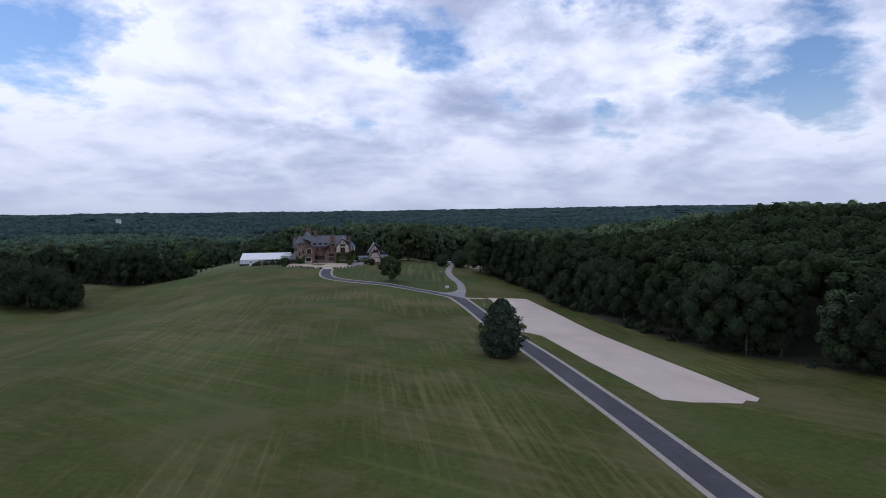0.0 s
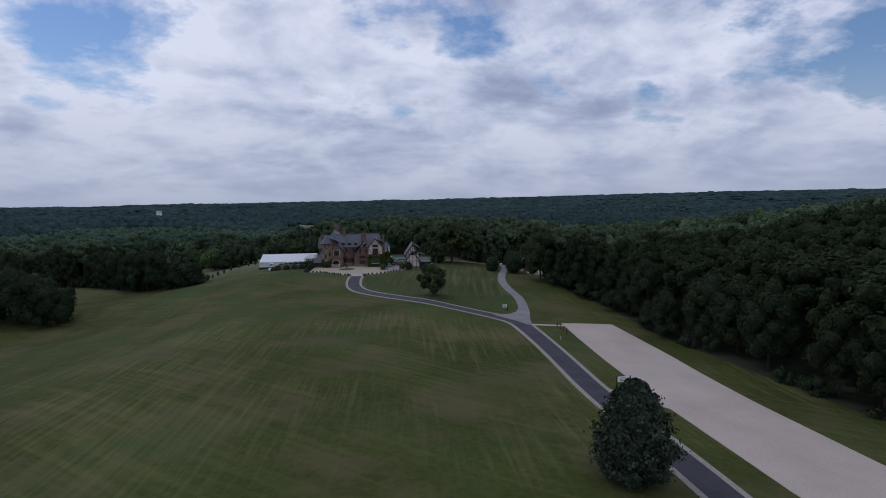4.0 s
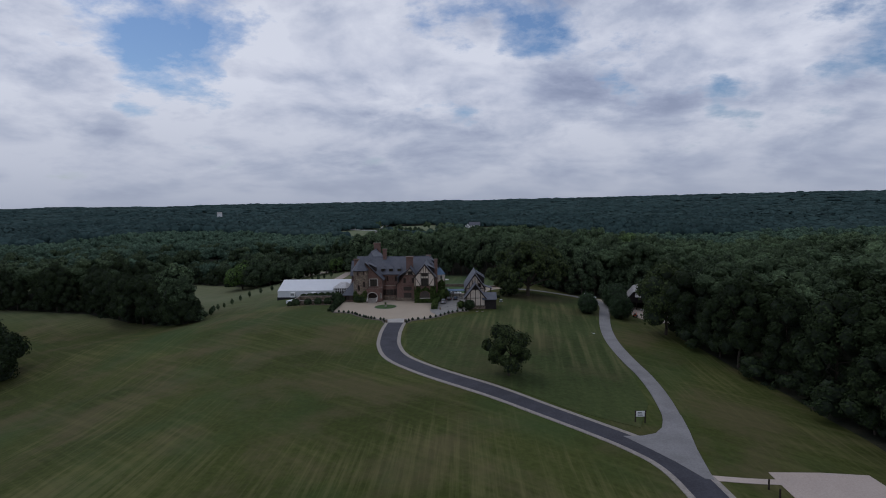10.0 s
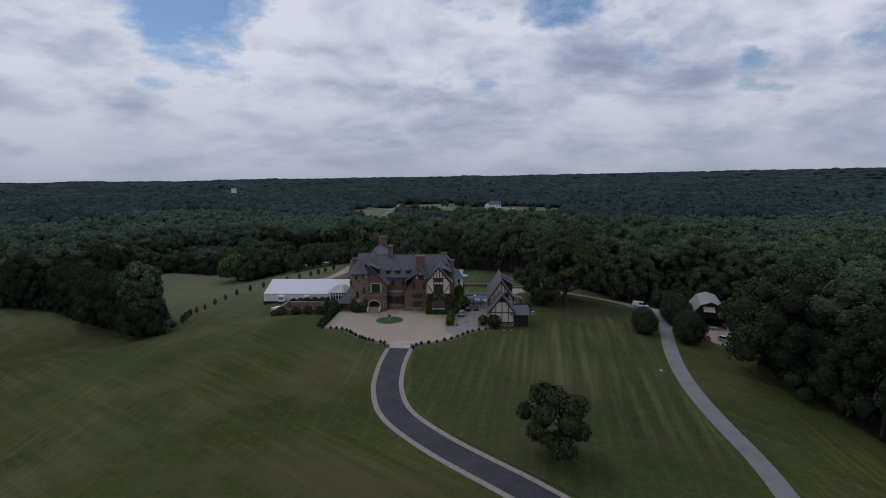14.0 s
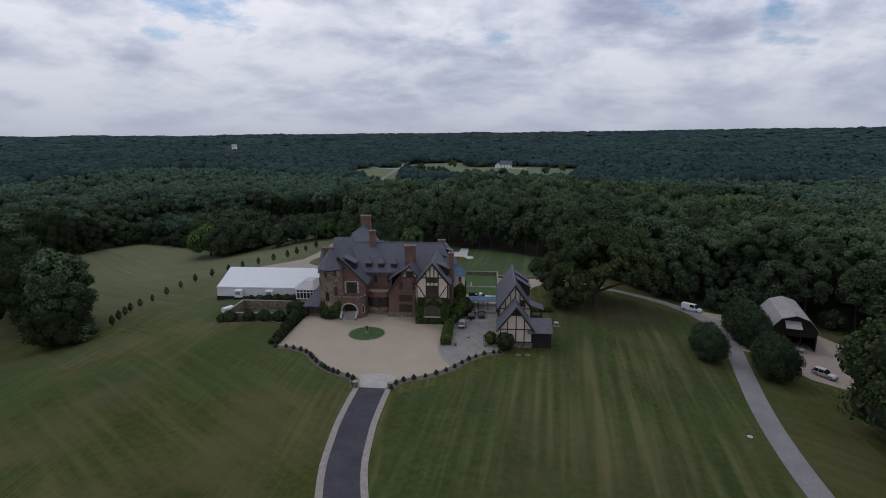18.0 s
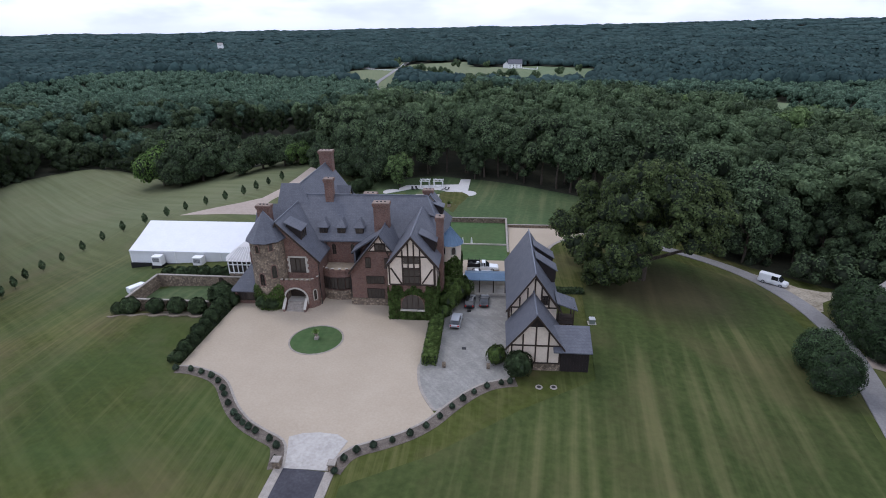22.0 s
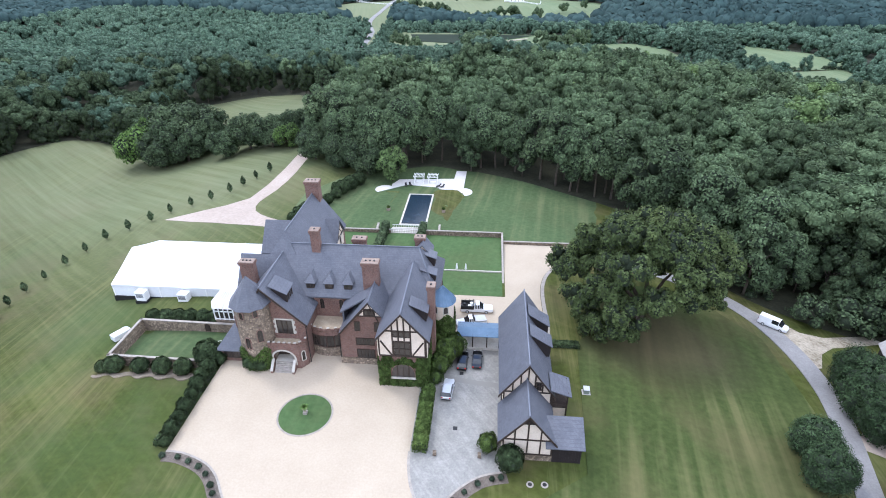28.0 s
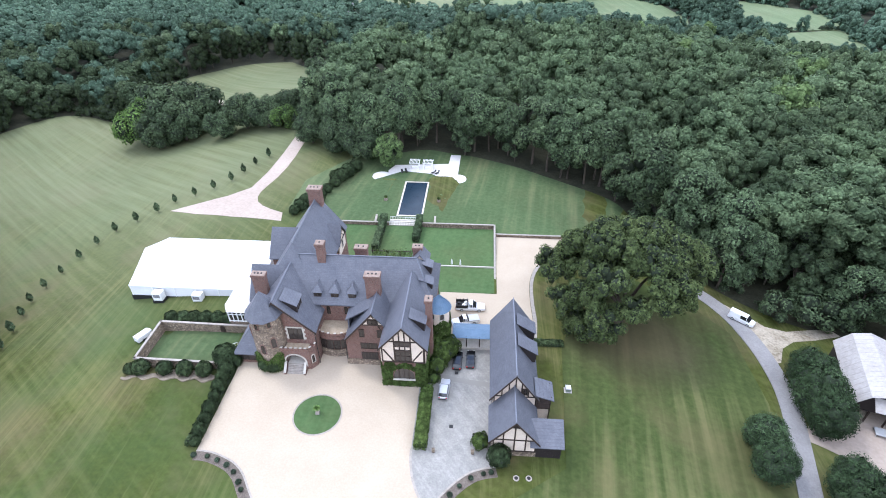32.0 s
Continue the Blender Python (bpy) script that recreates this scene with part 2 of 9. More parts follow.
GLASSY = material("dark_leaded_glass", [(0.028, 0.024, 0.021), (0.052, 0.045, 0.040)], 1.4, 0.12, 0.12, spec=0.6, obj=0.4)
COPPER = material("blue_painted_seam_metal", [(0.075, 0.125, 0.190), (0.095, 0.155, 0.230), (0.12, 0.185, 0.27)], 0.8, 0.42, 0.05, metal=0.15)
WHITEPVC = material("white_tent_fabric", [(0.627, 0.636, 0.651), (0.694, 0.703, 0.717)], 0.4, 0.55, 0.1)
WHITEPAINT = material("white_paint", [(0.70, 0.70, 0.69), (0.80, 0.80, 0.79)], 1.0, 0.5, 0.05)
BLACK = material("black_metal", [(0.010, 0.010, 0.011), (0.022, 0.022, 0.023)], 2.0, 0.5, 0.1)
DARKIN = material("unlit_recess", [(0.008, 0.007, 0.006), (0.014, 0.012, 0.011)], 2.0, 0.9)
GRAVEL = material("buff_pea_gravel", [(0.338, 0.278, 0.208), (0.376, 0.312, 0.236), (0.413, 0.347, 0.266)], 0.10, 0.95, 0.5, 12.0, 30, bump_dist=0.02)
YARDGRAVEL = material("pale_lot_gravel", [(0.385, 0.315, 0.270), (0.455, 0.378, 0.325), (0.52, 0.438, 0.382)], 0.06, 0.95, 0.4, 8.0, 60)
LOTGRAVEL = material("pale_crushed_stone", [(0.285, 0.230, 0.190), (0.345, 0.285, 0.238), (0.40, 0.338, 0.288)], 0.05, 0.95, 0.5, 8.0, 25)
STONEPAVE = brickwork("grey_stone_paving", [(0.180, 0.174, 0.160), (0.233, 0.224, 0.205), (0.295, 0.283, 0.259)], (0.216, 0.205, 0.186), 0.5, 0.5, 0.012, 0.85, bump=0.2, blend=0.06)
ASPHALT = material("fresh_asphalt", [(0.032, 0.031, 0.038), (0.046, 0.045, 0.054), (0.066, 0.065, 0.075)], 0.25, 0.8, 0.3, 10.0, 12)
SAND = material("pale_sandy_soil", [(0.15, 0.125, 0.085), (0.30, 0.26, 0.20), (0.42, 0.375, 0.30)], 0.30, 0.95, 0.4)
OLDASPHALT = material("faded_grey_asphalt", [(0.17, 0.162, 0.158), (0.215, 0.207, 0.203), (0.26, 0.252, 0.248)], 0.20, 0.9, 0.3, 8.0, 15)
BEDMULCH = material("greyed_bark_mulch", [(0.075, 0.060, 0.048), (0.125, 0.103, 0.085), (0.18, 0.155, 0.13)], 1.5, 0.95, 0.6)
CONCRETE = material("worn_concrete_apron", [(0.30, 0.28, 0.255), (0.385, 0.36, 0.33), (0.46, 0.435, 0.40)], 0.35, 0.9, 0.3)
KERB = material("pale_cobble_kerb", [(0.20, 0.175, 0.15), (0.29, 0.26, 0.228), (0.37, 0.335, 0.295)], 1.6, 0.9, 0.5)
BEDEARTH = material("pale_trodden_earth", [(0.13, 0.105, 0.078), (0.20, 0.165, 0.125), (0.27, 0.23, 0.18)], 0.9, 0.95, 0.5)
SHADED_LITTER = material("shade_darkened_litter", [(0.016, 0.018, 0.010), (0.030, 0.032, 0.018), (0.050, 0.046, 0.028)], 0.3, 0.95, 0.6)
WATER = material("still_dark_pool_water", [(0.010, 0.020, 0.032), (0.016, 0.029, 0.043)], 0.3, 0.22, 0.04, 1.5, spec=0.25)
# dark green base stands in for the trees the pond mirrors
PONDWATER = material("reflected_green_pond_water", [(0.016, 0.024, 0.016), (0.026, 0.036, 0.024)], 0.05, 0.7, 0.04, 1.5, spec=0.02)
PATIO = material("white_concrete_deck", [(0.432, 0.414, 0.405), (0.515, 0.497, 0.488), (0.570, 0.552, 0.538)], 0.5, 0.8, 0.2)
BARK = material("grey_brown_bark", [(0.036, 0.027, 0.021), (0.070, 0.055, 0.044), (0.115, 0.096, 0.080)], 1.2, 0.95, 0.8, stretch=(1, 1, 0.25))
MAROON = material("black_stained_boards", [(0.014, 0.011, 0.011), (0.028, 0.021, 0.020)], 1.0, 0.7, 0.2)
BARNROOF = material("weathered_tin_roof", [(0.27, 0.25, 0.235), (0.335, 0.315, 0.30), (0.39, 0.37, 0.35)], 0.3, 0.65, 0.1, metal=0.1)
CABINETGREEN = material("grey_green_paint", [(0.16, 0.19, 0.165), (0.21, 0.24, 0.21)], 1.0, 0.5)
LIGHTGREY = material("brushed_panel", [(0.35, 0.36, 0.37), (0.46, 0.47, 0.48)], 1.0, 0.5)


def leaves(name, dark, mid, light, through=0.25, cluster=0.85):
    m = material(name, [dark, mid, light], 0.09, 0.75, 0.7, 2.4, island=0.16, obj=0.20, fine=24, spec=0.06, bump_dist=0.35)
    n, l = m.node_tree.nodes, m.node_tree.links
    b = n["Principled BSDF"]
    # rounded clusters about a metre wide, lit tips and shaded gaps painted in colour
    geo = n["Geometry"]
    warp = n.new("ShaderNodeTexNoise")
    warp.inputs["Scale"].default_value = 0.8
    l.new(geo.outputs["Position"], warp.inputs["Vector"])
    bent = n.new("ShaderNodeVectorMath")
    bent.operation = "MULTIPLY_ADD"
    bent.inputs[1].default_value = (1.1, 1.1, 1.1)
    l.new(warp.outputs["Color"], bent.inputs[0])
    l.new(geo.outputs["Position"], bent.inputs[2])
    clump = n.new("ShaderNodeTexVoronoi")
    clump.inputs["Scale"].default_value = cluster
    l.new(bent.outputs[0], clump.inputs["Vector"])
    clump_shade = n.new("ShaderNodeMapRange")
    clump_shade.inputs[1].default_value, clump_shade.inputs[2].default_value, clump_shade.inputs[3].default_value, clump_shade.inputs[4].default_value = 0.08, 0.78, 1.40, 0.58
    l.new(clump.outputs["Distance"], clump_shade.inputs[0])
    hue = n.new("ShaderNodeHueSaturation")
    l.new(clump_shade.outputs[0], hue.inputs["Value"])
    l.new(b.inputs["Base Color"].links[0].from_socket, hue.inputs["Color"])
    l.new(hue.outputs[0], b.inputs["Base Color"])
    round_ = n.new("ShaderNodeBump")
    round_.invert = True
    round_.inputs["Strength"].default_value, round_.inputs["Distance"].default_value = 0.9, 0.55
    l.new(clump.outputs["Distance"], round_.inputs["Height"])
    l.new(b.inputs["Normal"].links[0].from_socket, round_.inputs["Normal"])
    l.new(round_.outputs[0], b.inputs["Normal"])
    tr = n.new("ShaderNodeBsdfTranslucent")
    l.new(b.inputs["Base Color"].links[0].from_socket, tr.inputs["Color"])
    mx = n.new("ShaderNodeMixShader")
    mx.inputs[0].default_value = through
    l.new(b.outputs[0], mx.inputs[1])
    l.new(tr.outputs[0], mx.inputs[2])
    l.new(mx.outputs[0], n["Material Output"].inputs[0])
    return m


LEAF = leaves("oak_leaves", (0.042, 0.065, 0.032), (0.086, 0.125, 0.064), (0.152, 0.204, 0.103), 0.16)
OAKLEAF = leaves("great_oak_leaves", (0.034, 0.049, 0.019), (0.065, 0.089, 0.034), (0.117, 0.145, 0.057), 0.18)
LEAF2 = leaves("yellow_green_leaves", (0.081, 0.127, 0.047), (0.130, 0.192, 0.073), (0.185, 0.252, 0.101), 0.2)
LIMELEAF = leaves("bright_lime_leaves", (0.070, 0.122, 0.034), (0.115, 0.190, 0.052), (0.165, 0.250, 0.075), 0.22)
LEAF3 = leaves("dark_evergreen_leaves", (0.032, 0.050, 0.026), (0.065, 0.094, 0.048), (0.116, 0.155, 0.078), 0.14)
# bluish leaf colour carries the haze over the valley woods
HAZYLEAF = leaves("haze_tinted_valley_leaves", (0.039, 0.068, 0.046), (0.072, 0.117, 0.077), (0.116, 0.171, 0.111), 0.12, 0.6)
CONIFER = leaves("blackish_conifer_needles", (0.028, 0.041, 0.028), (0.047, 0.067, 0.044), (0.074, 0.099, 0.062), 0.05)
# dark leaves, darkened further for the shade on the woods' near sides
SHADELEAF = leaves("shade_darkened_leaves", (0.015, 0.024, 0.010), (0.028, 0.042, 0.017), (0.047, 0.067, 0.028), 0.10)
CROWN_SHADE = material("shaded_crown_core", [(0.014, 0.021, 0.012), (0.025, 0.036, 0.020), (0.040, 0.055, 0.031)], 0.6, 0.9)
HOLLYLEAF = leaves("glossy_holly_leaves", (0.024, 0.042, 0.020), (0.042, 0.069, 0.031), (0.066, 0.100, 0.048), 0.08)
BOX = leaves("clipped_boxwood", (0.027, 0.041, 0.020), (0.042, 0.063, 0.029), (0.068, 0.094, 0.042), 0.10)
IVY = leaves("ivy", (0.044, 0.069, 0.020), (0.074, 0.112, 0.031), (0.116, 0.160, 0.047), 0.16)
# blue-green base colour imitates haze over the far crowns
HAZYWOOD = material("distant_woodland", [(0.022, 0.040, 0.040), (0.037, 0.064, 0.061), (0.058, 0.090, 0.083)], 0.004, 0.9, 0.6, 0.40, 40, bump_dist=1.6, spec=0.05, island=0.20)


def turf(name, a, b_, c, dry, stripe, angle, amount, lanes=0.10, worn=0.5, cross=None, bare=None, lush=None):
    """Mown grass: blotches, thin dry streaks and mower lanes that run at one angle."""
    m = material(name, [a, b_, c], 0.030, 0.95, 0.6, 1.4, 30, spec=0.1, bump_dist=0.12, detail=7)
    n, l = m.node_tree.nodes, m.node_tree.links
    b = n["Principled BSDF"]
    base = b.inputs["Base Color"].links[0].from_socket
    geo = n.new("ShaderNodeNewGeometry")
    mp = n.new("ShaderNodeMapping")
    mp.vector_type = "TEXTURE"
    mp.inputs["Rotation"].default_value = (0, 0, radians(angle))
    mp.inputs["Scale"].default_value = (1.0, 24.0, 1000.0)
    l.new(geo.outputs["Position"], mp.inputs["Vector"])
    lane = n.new("ShaderNodeTexNoise")
    lane.inputs["Scale"].default_value, lane.inputs["Detail"].default_value = 1 / stripe, 3
    l.new(mp.outputs[0], lane.inputs["Vector"])
    patch = n.new("ShaderNodeTexNoise")
    patch.inputs["Scale"].default_value, patch.inputs["Detail"].default_value, patch.inputs["Roughness"].default_value = 0.022, 6, 0.62
    l.new(geo.outputs["Position"], patch.inputs["Vector"])
    mul = n.new("ShaderNodeMath")
    mul.operation = "MULTIPLY"
    l.new(lane.outputs["Fac"], mul.inputs[0])
    l.new(patch.outputs["Fac"], mul.inputs[1])
    mr = n.new("ShaderNodeMapRange")
    mr.inputs[1].default_value, mr.inputs[2].default_value = 0.25, 0.38
    mr.inputs[3].default_value, mr.inputs[4].default_value = 0.0, amount
    l.new(mul.outputs[0], mr.inputs[0])
    mx = n.new("ShaderNodeMix")
    mx.data_type = "RGBA"
    mx.inputs["B"].default_value = (*dry, 1)
    l.new(mr.outputs[0], mx.inputs["Factor"])
    l.new(base, mx.inputs["A"])
    lane_v = n.new("ShaderNodeMapRange")
    lane_v.inputs[1].default_value, lane_v.inputs[2].default_value = 0.35, 0.65
    lane_v.inputs[3].default_value, lane_v.inputs[4].default_value = 1 - lanes, 1 + lanes
    l.new(lane.outputs["Fac"], lane_v.inputs[0])
    # broad worn, brownish blotches
    wear = n.new("ShaderNodeTexNoise")
    wear.inputs["Scale"].default_value, wear.inputs["Detail"].default_value, wear.inputs["Roughness"].default_value = 0.045, 8, 0.66
    l.new(geo.outputs["Position"], wear.inputs["Vector"])
    wr = n.new("ShaderNodeMapRange")
    wr.inputs[1].default_value, wr.inputs[2].default_value, wr.inputs[3].default_value, wr.inputs[4].default_value = 0.47, 0.62, 0.0, worn
    l.new(wear.outputs["Fac"], wr.inputs[0])
    wm = n.new("ShaderNodeMix")
    wm.data_type = "RGBA"
    wm.inputs["B"].default_value = (0.098, 0.082, 0.040, 1)
    l.new(wr.outputs[0], wm.inputs["Factor"])
    l.new(mx.outputs["Result"], wm.inputs["A"])
    worn_out = wm.outputs["Result"]
    if cross is not None:
        # thin rows of dry clippings left by the mower across the lanes
        m2 = n.new("ShaderNodeMapping")
        m2.vector_type = "TEXTURE"
        m2.inputs["Rotation"].default_value = (0, 0, radians(cross))
        m2.inputs["Scale"].default_value = (1.0, 26.0, 1000.0)
        l.new(geo.outputs["Position"], m2.inputs["Vector"])
        rows2 = n.new("ShaderNodeTexNoise")
        rows2.inputs["Scale"].default_value, rows2.inputs["Detail"].default_value, rows2.inputs["Roughness"].default_value = 0.9, 5, 0.65
        l.new(m2.outputs[0], rows2.inputs["Vector"])
        area = n.new("ShaderNodeTexNoise")
        area.inputs["Scale"].default_value, area.inputs["Detail"].default_value = 0.018, 3
        l.new(geo.outputs["Position"], area.inputs["Vector"])
        both2 = n.new("ShaderNodeMath")
        both2.operation = "MULTIPLY"
        l.new(rows2.outputs["Fac"], both2.inputs[0])
        l.new(area.outputs["Fac"], both2.inputs[1])
        r2 = n.new("ShaderNodeMapRange")
        r2.inputs[1].default_value, r2.inputs[2].default_value, r2.inputs[3].default_value, r2.inputs[4].default_value = 0.25, 0.37, 0.0, 0.44
        l.new(both2.outputs[0], r2.inputs[0])
        c2 = n.new("ShaderNodeMix")
        c2.data_type = "RGBA"
        c2.inputs["B"].default_value = (*dry, 1)
        l.new(r2.outputs[0], c2.inputs["Factor"])
        l.new(worn_out, c2.inputs["A"])
        worn_out = c2.outputs["Result"]
    if bare is not None:
        # trodden earth in a ragged round patch
        bx_, by_, br_ = bare
        dv = n.new("ShaderNodeVectorMath")
        dv.operation = "DISTANCE"
        flat_p = n.new("ShaderNodeVectorMath")
        flat_p.operation = "MULTIPLY"
        flat_p.inputs[1].default_value = (1, 1.25, 0)
        l.new(geo.outputs["Position"], flat_p.inputs[0])
        l.new(flat_p.outputs[0], dv.inputs[0])
        dv.inputs[1].default_value = (bx_, by_ * 1.25, 0)
        edge = n.new("ShaderNodeMath")
        edge.operation = "MULTIPLY_ADD"
        edge.inputs[1].default_value = 26.0
        l.new(wear.outputs["Fac"], edge.inputs[0])
        l.new(dv.outputs["Value"], edge.inputs[2])
        b2 = n.new("ShaderNodeMapRange")
        b2.inputs[1].default_value, b2.inputs[2].default_value, b2.inputs[3].default_value, b2.inputs[4].default_value = br_ + 7, br_ + 19, 0.55, 0.0
        l.new(edge.outputs[0], b2.inputs[0])
        c3 = n.new("ShaderNodeMix")
        c3.data_type = "RGBA"
        c3.inputs["B"].default_value = (0.105, 0.080, 0.050, 1)
        l.new(b2.outputs[0], c3.inputs["Factor"])
        l.new(worn_out, c3.inputs["A"])
        worn_out = c3.outputs["Result"]
    if lush is not None:
        # fresher, wetter grass in ragged blotches, thickest round one spot
        lx_, ly_, lr_ = lush
        wet = n.new("ShaderNodeTexNoise")
        wet.inputs["Scale"].default_value, wet.inputs["Detail"].default_value, wet.inputs["Roughness"].default_value = 0.028, 6, 0.6
        l.new(geo.outputs["Position"], wet.inputs["Vector"])
        away = n.new("ShaderNodeVectorMath")
        away.operation = "DISTANCE"
        away.inputs[1].default_value = (lx_, ly_, -5)
        l.new(geo.outputs["Position"], away.inputs[0])
        near_ = n.new("ShaderNodeMapRange")
        near_.inputs[1].default_value, near_.inputs[2].default_value, near_.inputs[3].default_value, near_.inputs[4].default_value = lr_ * 0.3, lr_ * 1.6, 0.16, 0.0
        l.new(away.outputs["Value"], near_.inputs[0])
        add_ = n.new("ShaderNodeMath")
        l.new(wet.outputs["Fac"], add_.inputs[0])
        l.new(near_.outputs[0], add_.inputs[1])
        w3 = n.new("ShaderNodeMapRange")
        w3.inputs[1].default_value, w3.inputs[2].default_value, w3.inputs[3].default_value, w3.inputs[4].default_value = 0.50, 0.72, 0.0, 0.5
        l.new(add_.outputs[0], w3.inputs[0])
        c4 = n.new("ShaderNodeMix")
        c4.data_type = "RGBA"
        c4.inputs["B"].default_value = (0.042, 0.080, 0.027, 1)
        l.new(w3.outputs[0], c4.inputs["Factor"])
        l.new(worn_out, c4.inputs["A"])
        worn_out = c4.outputs["Result"]
    hsv = n.new("ShaderNodeHueSaturation")
    l.new(lane_v.outputs[0], hsv.inputs["Value"])
    l.new(worn_out, hsv.inputs["Color"])
    # paler hay on the western meadow
    sx = n.new("ShaderNodeSeparateXYZ")
    l.new(geo.outputs["Position"], sx.inputs[0])
    fade = []
    for out, lo, hi in ((sx.outputs[0], -100, -150), (sx.outputs[1], 335, 420)):
        f_ = n.new("ShaderNodeMapRange")
        f_.inputs[1].default_value, f_.inputs[2].default_value = lo, hi
        l.new(out, f_.inputs[0])
        fade.append(f_.outputs[0])
    both = n.new("ShaderNodeMath")
    both.operation = "MULTIPLY"
    l.new(fade[0], both.inputs[0])
    l.new(fade[1], both.inputs[1])
    mot = n.new("ShaderNodeMath")
    mot.operation = "MULTIPLY"
    l.new(both.outputs[0], mot.inputs[0])
    pr = n.new("ShaderNodeMapRange")
    pr.inputs[1].default_value, pr.inputs[2].default_value, pr.inputs[3].default_value, pr.inputs[4].default_value = 0.32, 0.68, 0.50, 0.78
    l.new(lane.outputs["Fac"], pr.inputs[0])
    l.new(pr.outputs[0], mot.inputs[1])
    hay = n.new("ShaderNodeMix")
    hay.data_type = "RGBA"
    hay.inputs["B"].default_value = (0.158, 0.172, 0.098, 1)
    l.new(mot.outputs[0], hay.inputs["Factor"])
    l.new(hsv.outputs[0], hay.inputs["A"])
    l.new(hay.outputs["Result"], b.inputs["Base Color"])
    return m


GRASS = turf("mown_field_grass", (0.034, 0.042, 0.010), (0.050, 0.061, 0.014), (0.072, 0.083, 0.022), (0.149, 0.141, 0.056), 2.0, 62, 0.26, 0.035, 0.68, cross=8, lush=(-122, 338, 38))
LAWN = turf("striped_lawn", (0.032, 0.045, 0.013), (0.048, 0.065, 0.020), (0.070, 0.086, 0.028), (0.160, 0.141, 0.067), 2.2, 1, 0.38, 0.11, 0.4, bare=(-20, 374, 13))
POOLLAWN = turf("fresh_green_lawn", (0.044, 0.070, 0.030), (0.063, 0.096, 0.042), (0.086, 0.120, 0.054), (0.16, 0.15, 0.08), 2.2, 1, 0.3, 0.07, 0.14)
PASTURE = turf("pale_pasture", (0.096, 0.132, 0.068), (0.124, 0.161, 0.086), (0.152, 0.186, 0.106), (0.18, 0.185, 0.115), 3.0, 20, 0.2, 0.06, 0.15)
FINELAWN = turf("clipped_bright_lawn", (0.044, 0.080, 0.030), (0.060, 0.104, 0.040), (0.078, 0.126, 0.052), (0.10, 0.12, 0.06), 1.6, 1, 0.2, 0.05, 0.2)

# helpers for things and parts. The estate's own axes (u to the right, v to the back) turn 8.5 degrees from the world's.
TURN = 8.5
CU, CV = -77.6, 339.3
ESTATE = pose(CU, CV, 0, 0, 0, TURN)
CT, ST = math.cos(radians(TURN)), math.sin(radians(TURN))


def to_world(u, v):
    return CU + u * CT - v * ST, CV + u * ST + v * CT


def smooth(a, b, x):
    t = np.clip((np.asarray(x, float) - a) / (b - a), 0, 1)
    return t * t * (3 - 2 * t)


POOL_Z = -3.45


def ground_z(x, y):
    """Height of the land: a knoll under the house that falls away west, south, east and behind."""
    x, y = np.asarray(x, float), np.asarray(y, float)
    west = -16 * smooth(0, 1, (-105 - 12 * smooth(372, 402, y) + 34 * smooth(320, 230, y) - x) / 120)
    front = -1.2 * smooth(310, 285, y) * smooth(110, 190, y)
    east = -2.4 * smooth(-30, 5, x) * smooth(60, 200, y) - 0.08 * np.clip(x - 10, 0, 80)
    back = -4.2 * smooth(345, 440, y) * (0.4 + 0.6 * smooth(-150, -100, x))
    # wooded rise east of the drive, and the valley behind the wood
    hill = 19.0 * smooth(48, 270, x) * smooth(560, 400, y) * smooth(-60, 60, y)
    brow = np.clip(570 - 0.35 * (x + 40), 500, 590)
    valley = smooth(0, 1, (y - brow) / 115)
    u, v = (x - CU) * CT + (y - CV) * ST, -(x - CU) * ST + (y - CV) * CT
    dip = -1.1 * smooth(-19, -23, u) * smooth(26, 22, v) * smooth(6, 10, v) * smooth(-50, -43, u)
    whole = west + front + east + back + hill + dip
    whole = whole + (-17.5 - whole) * valley
    pad = smooth(-8, -1, u) * smooth(23, 17, u) * smooth(70.5, 73.5, v) * smooth(103, 97.5, v)
    return whole + (POOL_Z - whole) * pad


def land(u, v):
    x, y = to_world(u, v)
    return float(ground_z(x, y))


ORIGIN = {}


def thing(name, u=0.0, v=0.0, z=0.0, label="", category="", group="", kind="", turn=0.0):
    ob = new(name)
    ob.empty_display_size = 0.3
    ob.matrix_world = ESTATE @ pose(u, v, z, 0, 0, turn)
    ORIGIN[ob.name] = (u, v, z)
    return tagged(ob, label, category, group, kind)


def finish(bm, name, material, smooth_faces=False):
    bmesh.ops.recalc_face_normals(bm, faces=bm.faces)
    me = bpy.data.meshes.new(name)
    bm.to_mesh(me)
    bm.free()
    for m in material if isinstance(material, (list, tuple)) else (material,):
        me.materials.append(m)
    if smooth_faces:
        me.polygons.foreach_set("use_smooth", [True] * len(me.polygons))
    return me


def part(name, bm, material, parent, label="", shift=True, smooth_faces=False):
    """Link a bmesh as one mesh under a thing or a part. shift: the bmesh is in estate coordinates."""
    root = parent
    while root.parent:
        root = root.parent
    if shift and root.name in ORIGIN:
        bmesh.ops.translate(bm, verts=bm.verts, vec=[-c for c in ORIGIN[root.name]])
    ob = new(name, finish(bm, name, material, smooth_faces))
    ob.parent = parent
    return tagged(ob, label)


